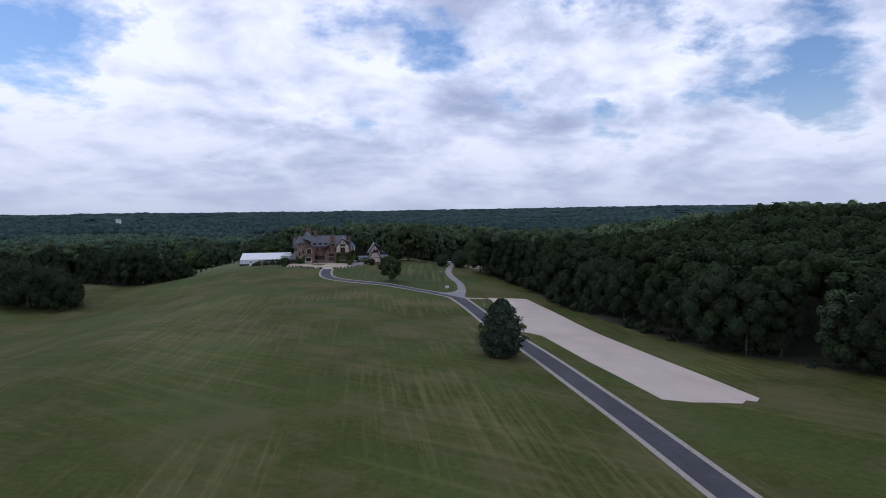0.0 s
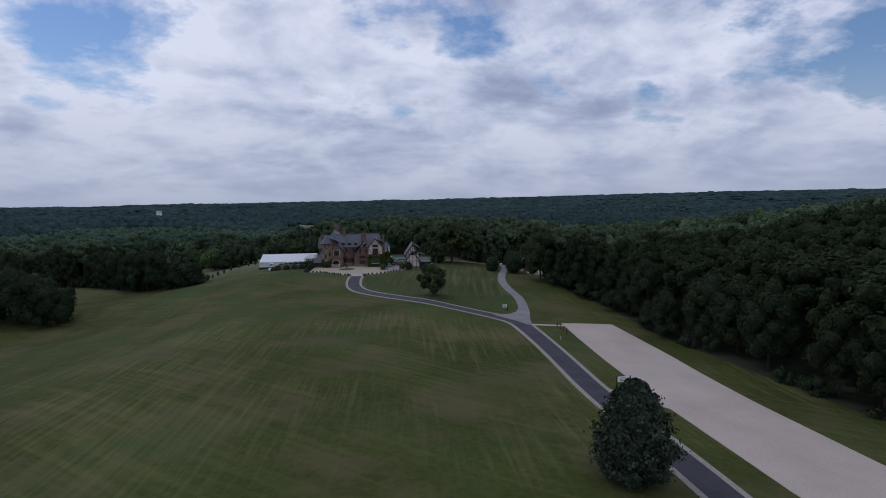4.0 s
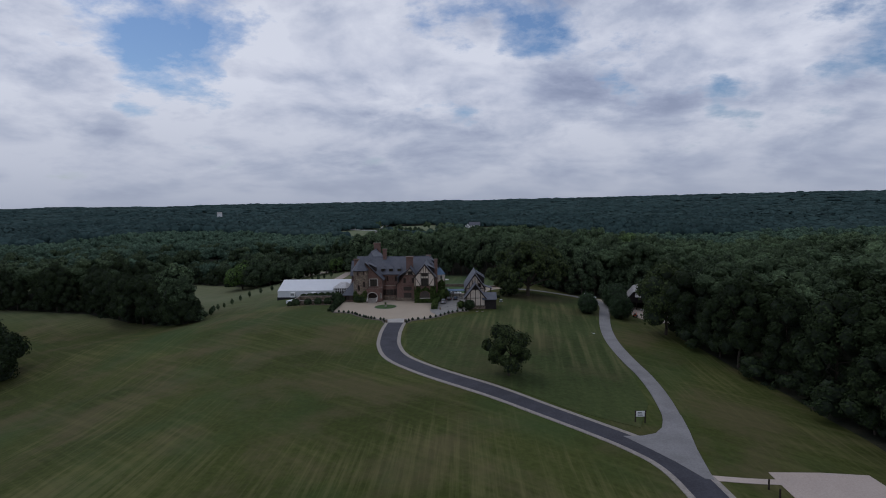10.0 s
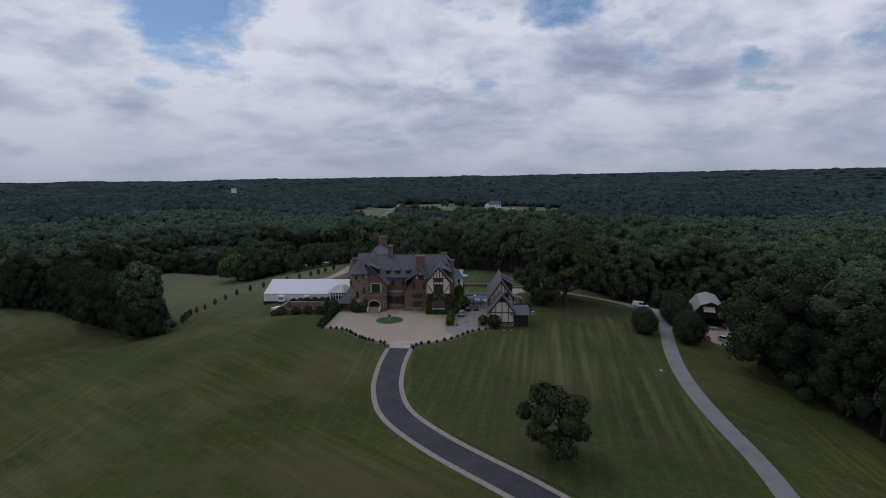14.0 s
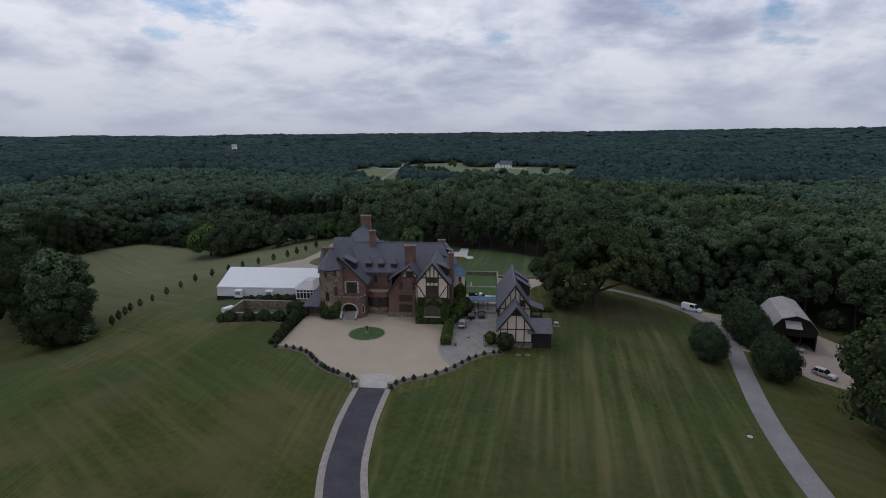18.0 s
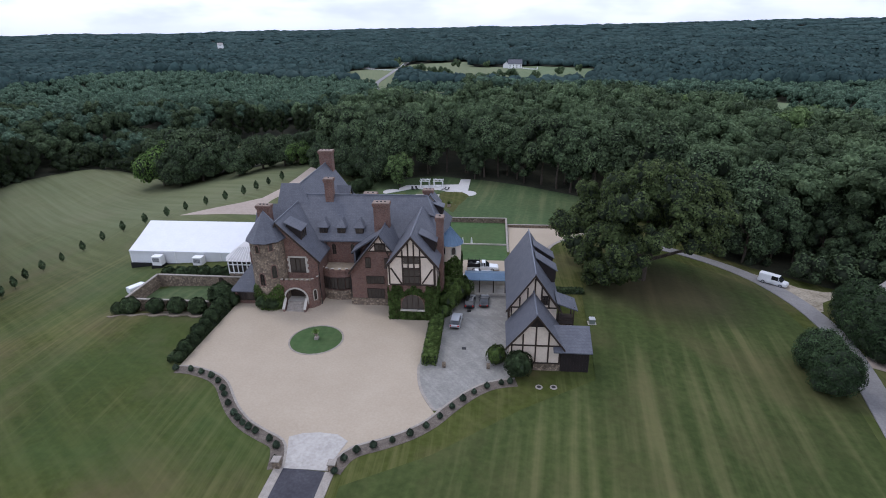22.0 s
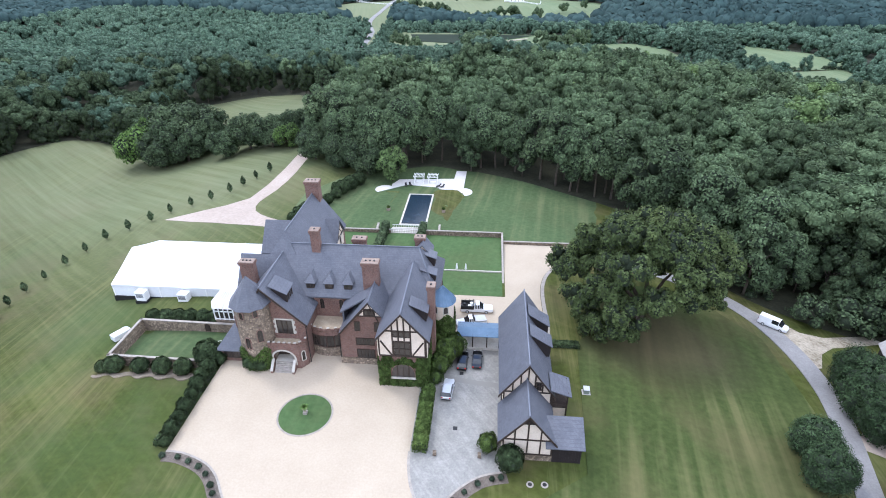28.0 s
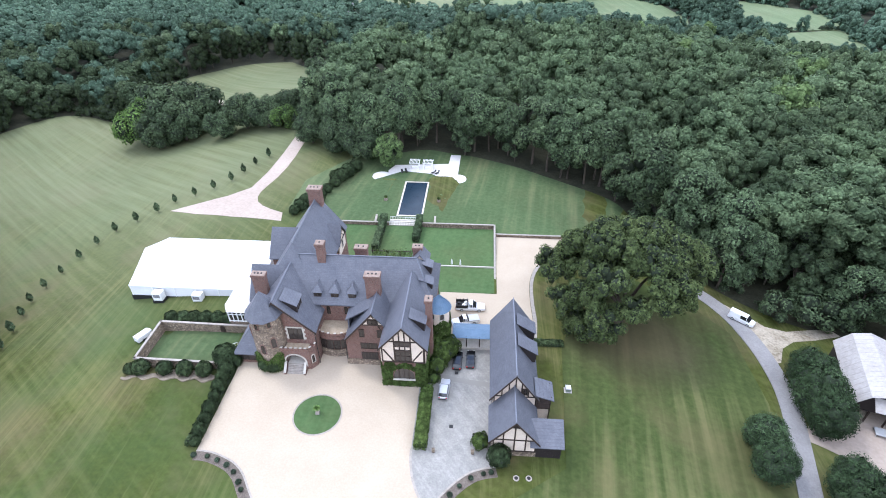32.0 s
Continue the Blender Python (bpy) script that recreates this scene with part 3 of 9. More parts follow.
def box(bm, u0, u1, v0, v1, z0, z1):
    vs = [bm.verts.new(p) for p in ((u0, v0, z0), (u1, v0, z0), (u1, v1, z0), (u0, v1, z0), (u0, v0, z1), (u1, v0, z1), (u1, v1, z1), (u0, v1, z1))]
    for f in ((0, 3, 2, 1), (4, 5, 6, 7), (0, 1, 5, 4), (1, 2, 6, 5), (2, 3, 7, 6), (3, 0, 4, 7)):
        bm.faces.new([vs[i] for i in f])
    return vs


def solid(bm, loop, offset):
    """A slab: a planar loop of points and the same loop moved by offset."""
    a = [bm.verts.new(p) for p in loop]
    b = [bm.verts.new(Vector(p) + Vector(offset)) for p in loop]
    bm.faces.new(a)
    bm.faces.new(b[::-1])
    for i in range(len(a)):
        j = (i + 1) % len(a)
        bm.faces.new((a[j], a[i], b[i], b[j]))


def prism(bm, pts, z0, z1):
    solid(bm, [(u, v, z0) for u, v in pts], (0, 0, z1 - z0))


def beam(bm, p, q, w, d):
    """A squared bar from p to q, w wide and d deep."""
    p, q = Vector(p), Vector(q)
    ax = (q - p).normalized()
    side = ax.cross(Vector((0, 1, 0)))
    if side.length < 0.2:
        side = ax.cross(Vector((1, 0, 0)))
    side.normalize()
    up_ = side.cross(ax).normalized()
    c = [(-w / 2, -d / 2), (w / 2, -d / 2), (w / 2, d / 2), (-w / 2, d / 2)]
    solid(bm, [p + side * a + up_ * b for a, b in c], q - p)


def ring(bm, cu, cv, z0, z1, r0, r1, n=24, cap0=True, cap1=True, start=0.0):
    """A tapered tube or cone about a vertical axis."""
    def loop(r, z):
        return [bm.verts.new((cu + r * math.cos(start + 2 * math.pi * i / n), cv + r * math.sin(start + 2 * math.pi * i / n), z)) for i in range(n)]
    a = loop(r0, z0)
    if r1 < 1e-4:
        t = bm.verts.new((cu, cv, z1))
        for i in range(n):
            bm.faces.new((a[i], a[(i + 1) % n], t))
    else:
        b = loop(r1, z1)
        for i in range(n):
            bm.faces.new((a[i], a[(i + 1) % n], b[(i + 1) % n], b[i]))
        if cap1:
            bm.faces.new(b)
    if cap0:
        bm.faces.new(a[::-1])


def cylinder(bm, p, q, r, n=10, r2=None):
    p, q = Vector(p), Vector(q)
    ax = (q - p).normalized()
    s = ax.cross(Vector((0, 0, 1)))
    if s.length < 0.05:
        s = ax.cross(Vector((1, 0, 0)))
    s.normalize()
    t = s.cross(ax)
    r2 = r if r2 is None else r2
    a = [bm.verts.new(p + (s * math.cos(2 * math.pi * i / n) + t * math.sin(2 * math.pi * i / n)) * r) for i in range(n)]
    b = [bm.verts.new(q + (s * math.cos(2 * math.pi * i / n) + t * math.sin(2 * math.pi * i / n)) * r2) for i in range(n)]
    for i in range(n):
        bm.faces.new((a[i], a[(i + 1) % n], b[(i + 1) % n], b[i]))
    bm.faces.new(a[::-1])
    bm.faces.new(b)


def spline(pts, step=2.0):
    """A smooth line through a few points."""
    pts = [Vector((*p, 0)) for p in pts]
    out = []
    for i in range(len(pts) - 1):
        p0, p1, p2, p3 = pts[max(i - 1, 0)], pts[i], pts[i + 1], pts[min(i + 2, len(pts) - 1)]
        k = max(2, int((p2 - p1).length / step))
        for j in range(k):
            t = j / k
            out.append(0.5 * ((2 * p1) + (p2 - p0) * t + (2 * p0 - 5 * p1 + 4 * p2 - p3) * t * t + (3 * p1 - p0 - 3 * p2 + p3) * t ** 3))
    out.append(pts[-1])
    return out


def sides(line, off):
    out = []
    for i, p in enumerate(line):
        d = (line[min(i + 1, len(line) - 1)] - line[max(i - 1, 0)]).normalized()
        out.append(p + Vector((d.y, -d.x, 0)) * off)
    return out


def strip(name, line, a, b, lift, material, label, kind="structure", thick=0.25, category=""):
    """A band of ground between the offsets a and b of a line in world coordinates, draped on the land."""
    bm = bmesh.new()
    k = max(1, int(abs(b - a) / 1.6))
    rows_ = []
    cols = [sides(line, a + (b - a) * i / k) for i in range(k + 1)]
    for i in range(len(line)):
        rows_.append([bm.verts.new((c[i].x, c[i].y, float(ground_z(c[i].x, c[i].y)) + lift)) for c in cols])
    for i in range(len(line) - 1):
        for j in range(k):
            bm.faces.new((rows_[i][j], rows_[i][j + 1], rows_[i + 1][j + 1], rows_[i + 1][j]))
    edge = [e for e in bm.edges if e.is_boundary]
    low = bmesh.ops.extrude_edge_only(bm, edges=edge)["geom"]
    for v in low:
        if isinstance(v, bmesh.types.BMVert):
            v.co.z -= thick
    return tagged(new(name, finish(bm, name, material)), label, category, "", kind)


def sheet(name, outline, lift, material, label, world_pts=False, step=2.0, thick=0.25, kind="structure", holes=()):
    """A patch of ground with any outline, draped on the land."""
    bm = bmesh.new()
    pts = [p if world_pts else to_world(*p) for p in outline]
    dense = []
    for i, p in enumerate(pts):
        q = pts[(i + 1) % len(pts)]
        k = max(1, int(math.dist(p, q) / step))
        dense += [(p[0] + (q[0] - p[0]) * j / k, p[1] + (q[1] - p[1]) * j / k) for j in range(k)]
    f = bm.faces.new([bm.verts.new((x, y, 0)) for x, y in dense])
    xs, ys = [p[0] for p in dense], [p[1] for p in dense]
    cut = max(step * 2.5, 4.0)
    for axis, lo, hi in ((0, min(xs), max(xs)), (1, min(ys), max(ys))):
        c = lo + cut
        while c < hi:
            no = (1, 0, 0) if axis == 0 else (0, 1, 0)
            co = (c, 0, 0) if axis == 0 else (0, c, 0)
            bmesh.ops.bisect_plane(bm, geom=bm.verts[:] + bm.edges[:] + bm.faces[:], plane_co=co, plane_no=no)
            c += cut
    for v in bm.verts:
        v.co.z = float(ground_z(v.co.x, v.co.y)) + lift
    edge = [e for e in bm.edges if e.is_boundary]
    low = bmesh.ops.extrude_edge_only(bm, edges=edge)["geom"]
    for v in low:
        if isinstance(v, bmesh.types.BMVert):
            v.co.z -= thick
    bmesh.ops.triangulate(bm, faces=[g for g in bm.faces if len(g.verts) > 4])
    return tagged(new(name, finish(bm, name, material)), label, "", "", kind)


# the land, one sheet out to the horizon
def axis_lines(lo, hi, step, far, grow=1.22):
    near = list(np.arange(lo, hi + 0.1, step))
    s, out = step, []
    c = near[-1]
    while c < far:
        s *= grow
        c += s
        out.append(c)
    s, c, left = step, near[0], []
    while c > -far:
        s *= grow
        c -= s
        left.append(c)
    return np.array(left[::-1] + near + out)


gx, gy = axis_lines(-340, 170, 4.0, 4600), axis_lines(-60, 620, 4.0, 4700)
GX, GY = np.meshgrid(gx, gy)
GZ = ground_z(GX, GY)
me = bpy.data.meshes.new("ground")
nx, ny = len(gx), len(gy)
idx = np.arange(nx * ny).reshape(ny, nx)
quads = np.stack([idx[:-1, :-1], idx[:-1, 1:], idx[1:, 1:], idx[1:, :-1]], -1).reshape(-1, 4)
GZ = GZ - 8.0 * smooth(640, 720, np.hypot(GX + 40, GY - 250))
me.from_pydata(np.stack([GX, GY, GZ], -1).reshape(-1, 3).tolist(), [], quads.tolist())
me.materials.append(GRASS)
me.polygons.foreach_set("use_smooth", [True] * len(me.polygons))
tagged(new("ground", me), "broad mown grass field with dry streaks on a knoll", "grass", "", "structure")

sheet("east_lawn", [(-61, 311), (-58.5, 297), (-55, 284), (-46, 272), (-32, 261.5), (-10, 248), (3, 243), (7, 256), (7, 275), (4.6, 300), (3, 320), (4.5, 345), (6, 362), (3, 382), (-5, 391), (-16, 396), (-30, 392), (-34, 366), (-32, 338),
                   (-42, 329), (-52, 318)], 0.10, LAWN, "striped lawn between drive and lane", world_pts=True, step=2.0)

# drive, roads and gravel lot (world coordinates)
gate_x, gate_y = to_world(7.4, -28.3)
DRIVE = spline([(gate_x, gate_y), (-65.0, 303), (-64.0, 297), (-61.5, 287.4), (-55.8, 276), (-45.4, 266), (-31.4, 256.1), (-18.5, 247.4), (-6.6, 240.4), (0.8, 235.0), (6.4, 227.8), (9.8, 215),
                (14.6, 189), (18.4, 162), (23.3, 135), (28.3, 105), (32.5, 81), (35.9, 60), (41.4, 30), (47.5, -10), (52, -50)])
strip("drive", DRIVE, -2.6, 2.6, 0.10, ASPHALT, "fresh black asphalt drive winding across the field")
strip("kerb_1", DRIVE, -3.7, -2.61, 0.13, KERB, "pale cobble kerb along the drive")
strip("kerb_2", DRIVE, 2.61, 3.7, 0.13, KERB, "pale cobble kerb along the drive")
LANE = spline([(5.6, 231.5), (9.4, 240), (10.6, 252), (10.7, 264), (9.9, 276), (7.9, 289), (5.8, 303), (5.5, 315), (6.2, 328), (8.1, 346), (9.8, 361), (9.6, 370), (7.6, 380), (3.5, 390), (-3, 397.5), (-13, 402.5), (-27, 404.5)])
strip("road", LANE, -1.9, 1.9, 0.145, OLDASPHALT, "faded grey lane leading to the barn")
sheet("road_junction", [(-1.0, 238.0), (2.6, 239.0), (5.4, 240.6), (7.2, 243.6), (8.2, 247.5), (8.7, 251), (12.6, 251), (12.2, 243), (11.4, 235), (11.0, 224), (9.6, 224), (6.4, 229.2), (3.2, 233.4)], 0.165, OLDASPHALT,
      "worn grey patch where the lane meets the drive", world_pts=True)
strip("lot_path", spline([(10.5, 224.6), (17, 225.5), (24, 227)]), -0.8, 0.8, 0.09, YARDGRAVEL, "narrow pale gravel path")
sheet("gravel_lot", [(21.3, 229.6), (30.4, 232.2), (38.8, 233.8), (41.3, 222), (46.3, 198), (51.3, 165), (57.3, 132), (64.0, 101.4), (62.2, 99.2), (60.4, 99.8), (58.4, 97.6), (53, 97.4), (48, 96.6), (42.5, 97.2), (35.7, 125), (30.7, 156), (27.2, 159.3), (24.6, 160.2),
                     (21.4, 161.0), (21.0, 165.6), (24.4, 166.4), (27.8, 167.2), (28.8, 172), (26.1, 190), (23.2, 212)], 0.08, YARDGRAVEL,
      "pale crushed-stone overflow parking lot", world_pts=True, step=3.0)

# forecourt
bed_left = spline([(-19.2, -9.0), (-16.5, -9.1), (-12.2, -10.6), (-9.6, -12.6), (-7.8, -15.0), (-5.6, -17.8), (-2.8, -20.4), (0.5, -22.3), (2.9, -23.6), (4.0, -25.5), (4.6, -28.2)], 1.0)
bed_right = spline([(10.2, -28.2), (10.9, -26.0), (12.4, -24.2), (15.6, -22.6), (18.6, -20.8), (21.2, -18.4), (23.4, -15.3), (26.4, -11.8), (29.4, -9.6), (33.0, -8.6)], 1.0)
pave_edge = spline([(18.3, -6.0), (18.4, -8.0), (19.0, -11.0), (20.0, -13.6), (21.7, -16.4), (22.6, -16.0)], 0.8)
court = [(p.x, p.y) for p in bed_left] + [(p.x, p.y) for p in bed_right if p.x < 22.2] + [(p.x, p.y) for p in pave_edge[::-1] if p.y > -15.8] + [(18.3, 12), (3, 21), (-10, 21), (-19.2, 12.5)]
sheet("forecourt", court, 0.06, GRAVEL, "buff pea-gravel forecourt", step=1.5)
sheet("pavement", [(18.3, 20.6)] + [(p.x, p.y) for p in pave_edge] + [(23.4, -15.0), (26.4, -11.6), (29.4, -9.4), (32.3, -8.5), (32.3, 20.6)], 0.085, STONEPAVE,
      "grey stone-paved parking yard", step=1.5)
sheet("gate_apron", [(4.75, -28.2), (4.2, -25.2), (3.6, -23.0), (5.2, -22.2), (7.4, -21.9), (9.8, -22.1), (11.4, -23.2), (10.8, -25.2), (10.1, -28.2)], 0.10, CONCRETE,
      "pale grey concrete apron inside the gate")


def block(bm, u0, u1, v0, v1, z1, z0=-3.0):
    box(bm, u0, u1, v0, v1, z0, z1)


def gable_v(bm, u0, u1, v0, v1, ze, zr, over=0.5, thick=0.28, ur=None):
    """Two roof slabs with the ridge along v. Eaves at u0 and u1, height ze; ridge zr."""
    ur = (u0 + u1) / 2 if ur is None else ur
    for ua, s in ((u0, -1), (u1, 1)):
        solid(bm, [(ua, v0 - over, ze), (ur, v0 - over, zr), (ur, v1, zr), (ua, v1, ze)], (0, 0, -thick))


def gable_u(bm, u0, u1, v0, v1, ze, zr, thick=0.28, vr=None, hip0=0.0, hip1=0.0):
    """Roof with the ridge along u; hips pull the ridge's ends in."""
    vr = (v0 + v1) / 2 if vr is None else vr
    a, b = (u0 + hip0, vr, zr), (u1 - hip1, vr, zr)
    solid(bm, [(u0, v0, ze), (u1, v0, ze), b, a], (0, 0, -thick))
    solid(bm, [(u0, v1, ze), a, b, (u1, v1, ze)], (0, 0, -thick))
    if hip0:
        solid(bm, [(u0, v0, ze), a, (u0, v1, ze)], (0, 0, -thick))
    if hip1:
        solid(bm, [(u1, v0, ze), (u1, v1, ze), b], (0, 0, -thick))


def gable_wall(bm, u0, u1, v, zb, ze, zr, d=0.4, ur=None):
    ur = (u0 + u1) / 2 if ur is None else ur
    solid(bm, [(u0, v, zb), (u1, v, zb), (u1, v, ze), (ur, v, zr), (u0, v, ze)], (0, d, 0))


house = thing("manor_house", 0, 22, 0, "large red-brick Tudor manor with steep blue-grey slate roofs", "house")

# walls
bm = bmesh.new()
block(bm, -4.5, 20.0, 19.2, 33.0, 10.9)
part("main_wall", bm, BRICK, house)
bm = bmesh.new()
block(bm, -16.6, -2.9, 17.6, 26.0, 9.1)
block(bm, -13.0, -2.9, 12.8, 17.6, 9.1)
solid(bm, [(-13.0, 12.8, 9.0), (-2.9, 12.8, 9.0), (-2.9, 12.8, 9.1), (-9.75, 12.8, 15.9), (-13.0, 12.8, 12.7)], (0, 0.4, 0))
solid(bm, [(-16.6, 17.6, 9.0), (-9.75, 17.6, 9.0), (-9.75, 17.6, 15.9), (-16.6, 17.6, 9.1)], (0, 0.4, 0))
part("left_wing_wall", bm, BRICK, house)
bm = bmesh.new()
block(bm, -15.6, -4.0, 26.0, 46.5, 11.3)
gable_wall(bm, -15.6, -4.0, 46.1, 11.2, 11.3, 19.0)
part("rear_wing_wall", bm, BRICK, house)
bm = bmesh.new()
block(bm, 3.2, 11.4, 13.0, 19.3, 7.1)
gable_wall(bm, 3.2, 14.8, 13.0, 7.0, 7.1, 13.9, 0.4)
part("bay_wall", bm, BRICK, house)
bm = bmesh.new()
block(bm, 11.3, 19.4, 7.9, 21.0, 11.0)
part("gable_block_wall", bm, BRICK, house)
bm = bmesh.new()
gable_wall(bm, 11.3, 19.7, 7.5, 7.0, 10.9, 16.0, 0.38)
box(bm, 19.42, 19.75, 7.5, 13.0, 7.0, 10.9)
part("stucco_gable", bm, STUCCO, house, "cream stucco gable")
# roofs
bm = bmesh.new()
gable_u(bm, -9.0, 20.6, 18.5, 33.6, 10.7, 17.6, hip1=4.3)
part("main_roof", bm, SLATE, house)
bm = bmesh.new()
gable_v(bm, -17.2, -2.3, 18.2, 25.0, 8.9, 16.5)
for ua, ze in ((-13.2, 12.98), (-2.3, 8.9)):
    solid(bm, [(ua, 12.1, ze), (-9.75, 12.1, 16.5), (-9.75, 18.0, 16.5), (ua, 18.0, ze)], (0, 0, -0.28))
part("left_wing_roof", bm, SLATE, house)
bm = bmesh.new()
for ua in (-16.0, -3.5):
    solid(bm, [(ua, 20.5, 11.0), (-9.75, 27.0, 19.6), (-9.75, 46.8, 19.6), (ua, 46.8, 11.0)], (0, 0, -0.28))
solid(bm, [(-16.0, 20.5, 11.0), (-3.5, 20.5, 11.0), (-9.75, 27.0, 19.6)], (0, 0, -0.28))
part("rear_wing_roof", bm, SLATE, house)
bm = bmesh.new()
gable_v(bm, 2.9, 15.1, 12.9, 21.5, 6.7, 14.3)
part("bay_roof", bm, SLATE, house)
bm = bmesh.new()
gable_v(bm, 11.0, 20.2, 7.4, 23.5, 10.6, 16.3)
part("gable_block_roof", bm, SLATE, house)
bm = bmesh.new()
gable_u(bm, -17.9, -9.7, 32.0, 42.0, 11.5, 16.8)
part("west_cross_roof", bm, SLATE, house)
# tower
bm = bmesh.new()
ring(bm, -12.0, 12.9, -1.0, 13.7, 3.3, 3.15, 36)
part("tower_wall", bm, RUBBLE, house, "round fieldstone tower")
bm = bmesh.new()
ring(bm, -12.0, 12.9, 13.35, 18.5, 3.8, 0.0, 10)
part("tower_roof", bm, SLATE, house)
# turret
bm = bmesh.new()
ring(bm, 21.3, 19.7, -1.0, 10.8, 2.05, 2.05, 28)
part("turret_wall", bm, STUCCO, house)
bm = bmesh.new()
ring(bm, 21.3, 19.7, 10.4, 13.6, 2.5, 0.0, 22)
part("turret_roof", bm, COPPER, house, "blue standing-seam cone roof")


def chimney(u, v, w, d, z0, z1, pots=2):
    bm = bmesh.new()
    box(bm, u - w / 2, u + w / 2, v - d / 2, v + d / 2, z0, z1 - 0.36)
    box(bm, u - w / 2 - 0.12, u + w / 2 + 0.12, v - d / 2 - 0.12, v + d / 2 + 0.12, z1 - 1.0, z1 - 0.68)
    box(bm, u - w / 2 - 0.2, u + w / 2 + 0.2, v - d / 2 - 0.2, v + d / 2 + 0.2, z1 - 0.69, z1 - 0.34)
    box(bm, u - w / 2 - 0.04, u + w / 2 + 0.04, v - d / 2 - 0.04, v + d / 2 + 0.04, z0 + (z1 - z0) * 0.45, z0 + (z1 - z0) * 0.45 + 0.25)
    st = part("chimney", bm, BRICK, house, "tall brick chimney stack")
    bm = bmesh.new()
    box(bm, u - w / 2 - 0.13, u + w / 2 + 0.13, v - d / 2 - 0.13, v + d / 2 + 0.13, z1 - 0.35, z1 - 0.2)
    part("cap", bm, SOOTCAP, st, "sooty brown stone cap")
    # short black discs paint the unlit flue holes on the cap
    for i in range(pots):
        bm = bmesh.new()
        pu = u + (i - (pots - 1) / 2) * w / max(pots, 1) * 0.8
        ring(bm, pu, v, z1 - 0.2, z1 - 0.06, 0.2, 0.17, 10)
        part("flue_disc", bm, BLACK, st, "black disc for the unlit flue hole")


chimney(-9.7, 45.6, 3.0, 1.9, 14, 22.6, 3)
chimney(-3.3, 25.5, 1.6, 1.4, 15, 21.4, 1)
chimney(8.3, 19.6, 2.9, 1.6, 9, 18.5, 3)
chimney(-14.6, 19.4, 2.6, 1.3, 9, 17.7, 3)
chimney(19.9, 13.8, 1.2, 1.5, -1, 17.9, 1)
chimney(16.0, 30.2, 1.9, 1.3, 12, 18.0, 2)
chimney(3.7, 30.8, 2.6, 1.4, 12, 16.9, 2)

# gatehouse
gate_house = thing("carriage_house", 36, 6, 0, "half-timbered carriage house with dark slate roofs", "house")
bm = bmesh.new()
box(bm, 32.4, 39.7, 1.0, 19.6, -1.5, 7.0)
gable_wall(bm, 32.4, 39.7, 1.0, 6.9, 7.0, 12.4)
gable_wall(bm, 32.4, 39.7, 19.2, 6.9, 7.0, 12.4)
box(bm, 32.3, 39.7, -6.0, 1.0, 1.2, 4.4)
gable_wall(bm, 32.3, 39.7, -6.0, 4.3, 4.4, 9.3)
part("stucco_wall", bm, STUCCO, gate_house)
bm = bmesh.new()
gable_v(bm, 31.7, 40.4, 0.8, 20.2, 6.6, 13.0)
part("main_roof", bm, SLATE, gate_house)
bm = bmesh.new()
gable_v(bm, 31.6, 40.2, -6.2, 0.9, 4.2, 9.8)
part("front_roof", bm, SLATE, gate_house)


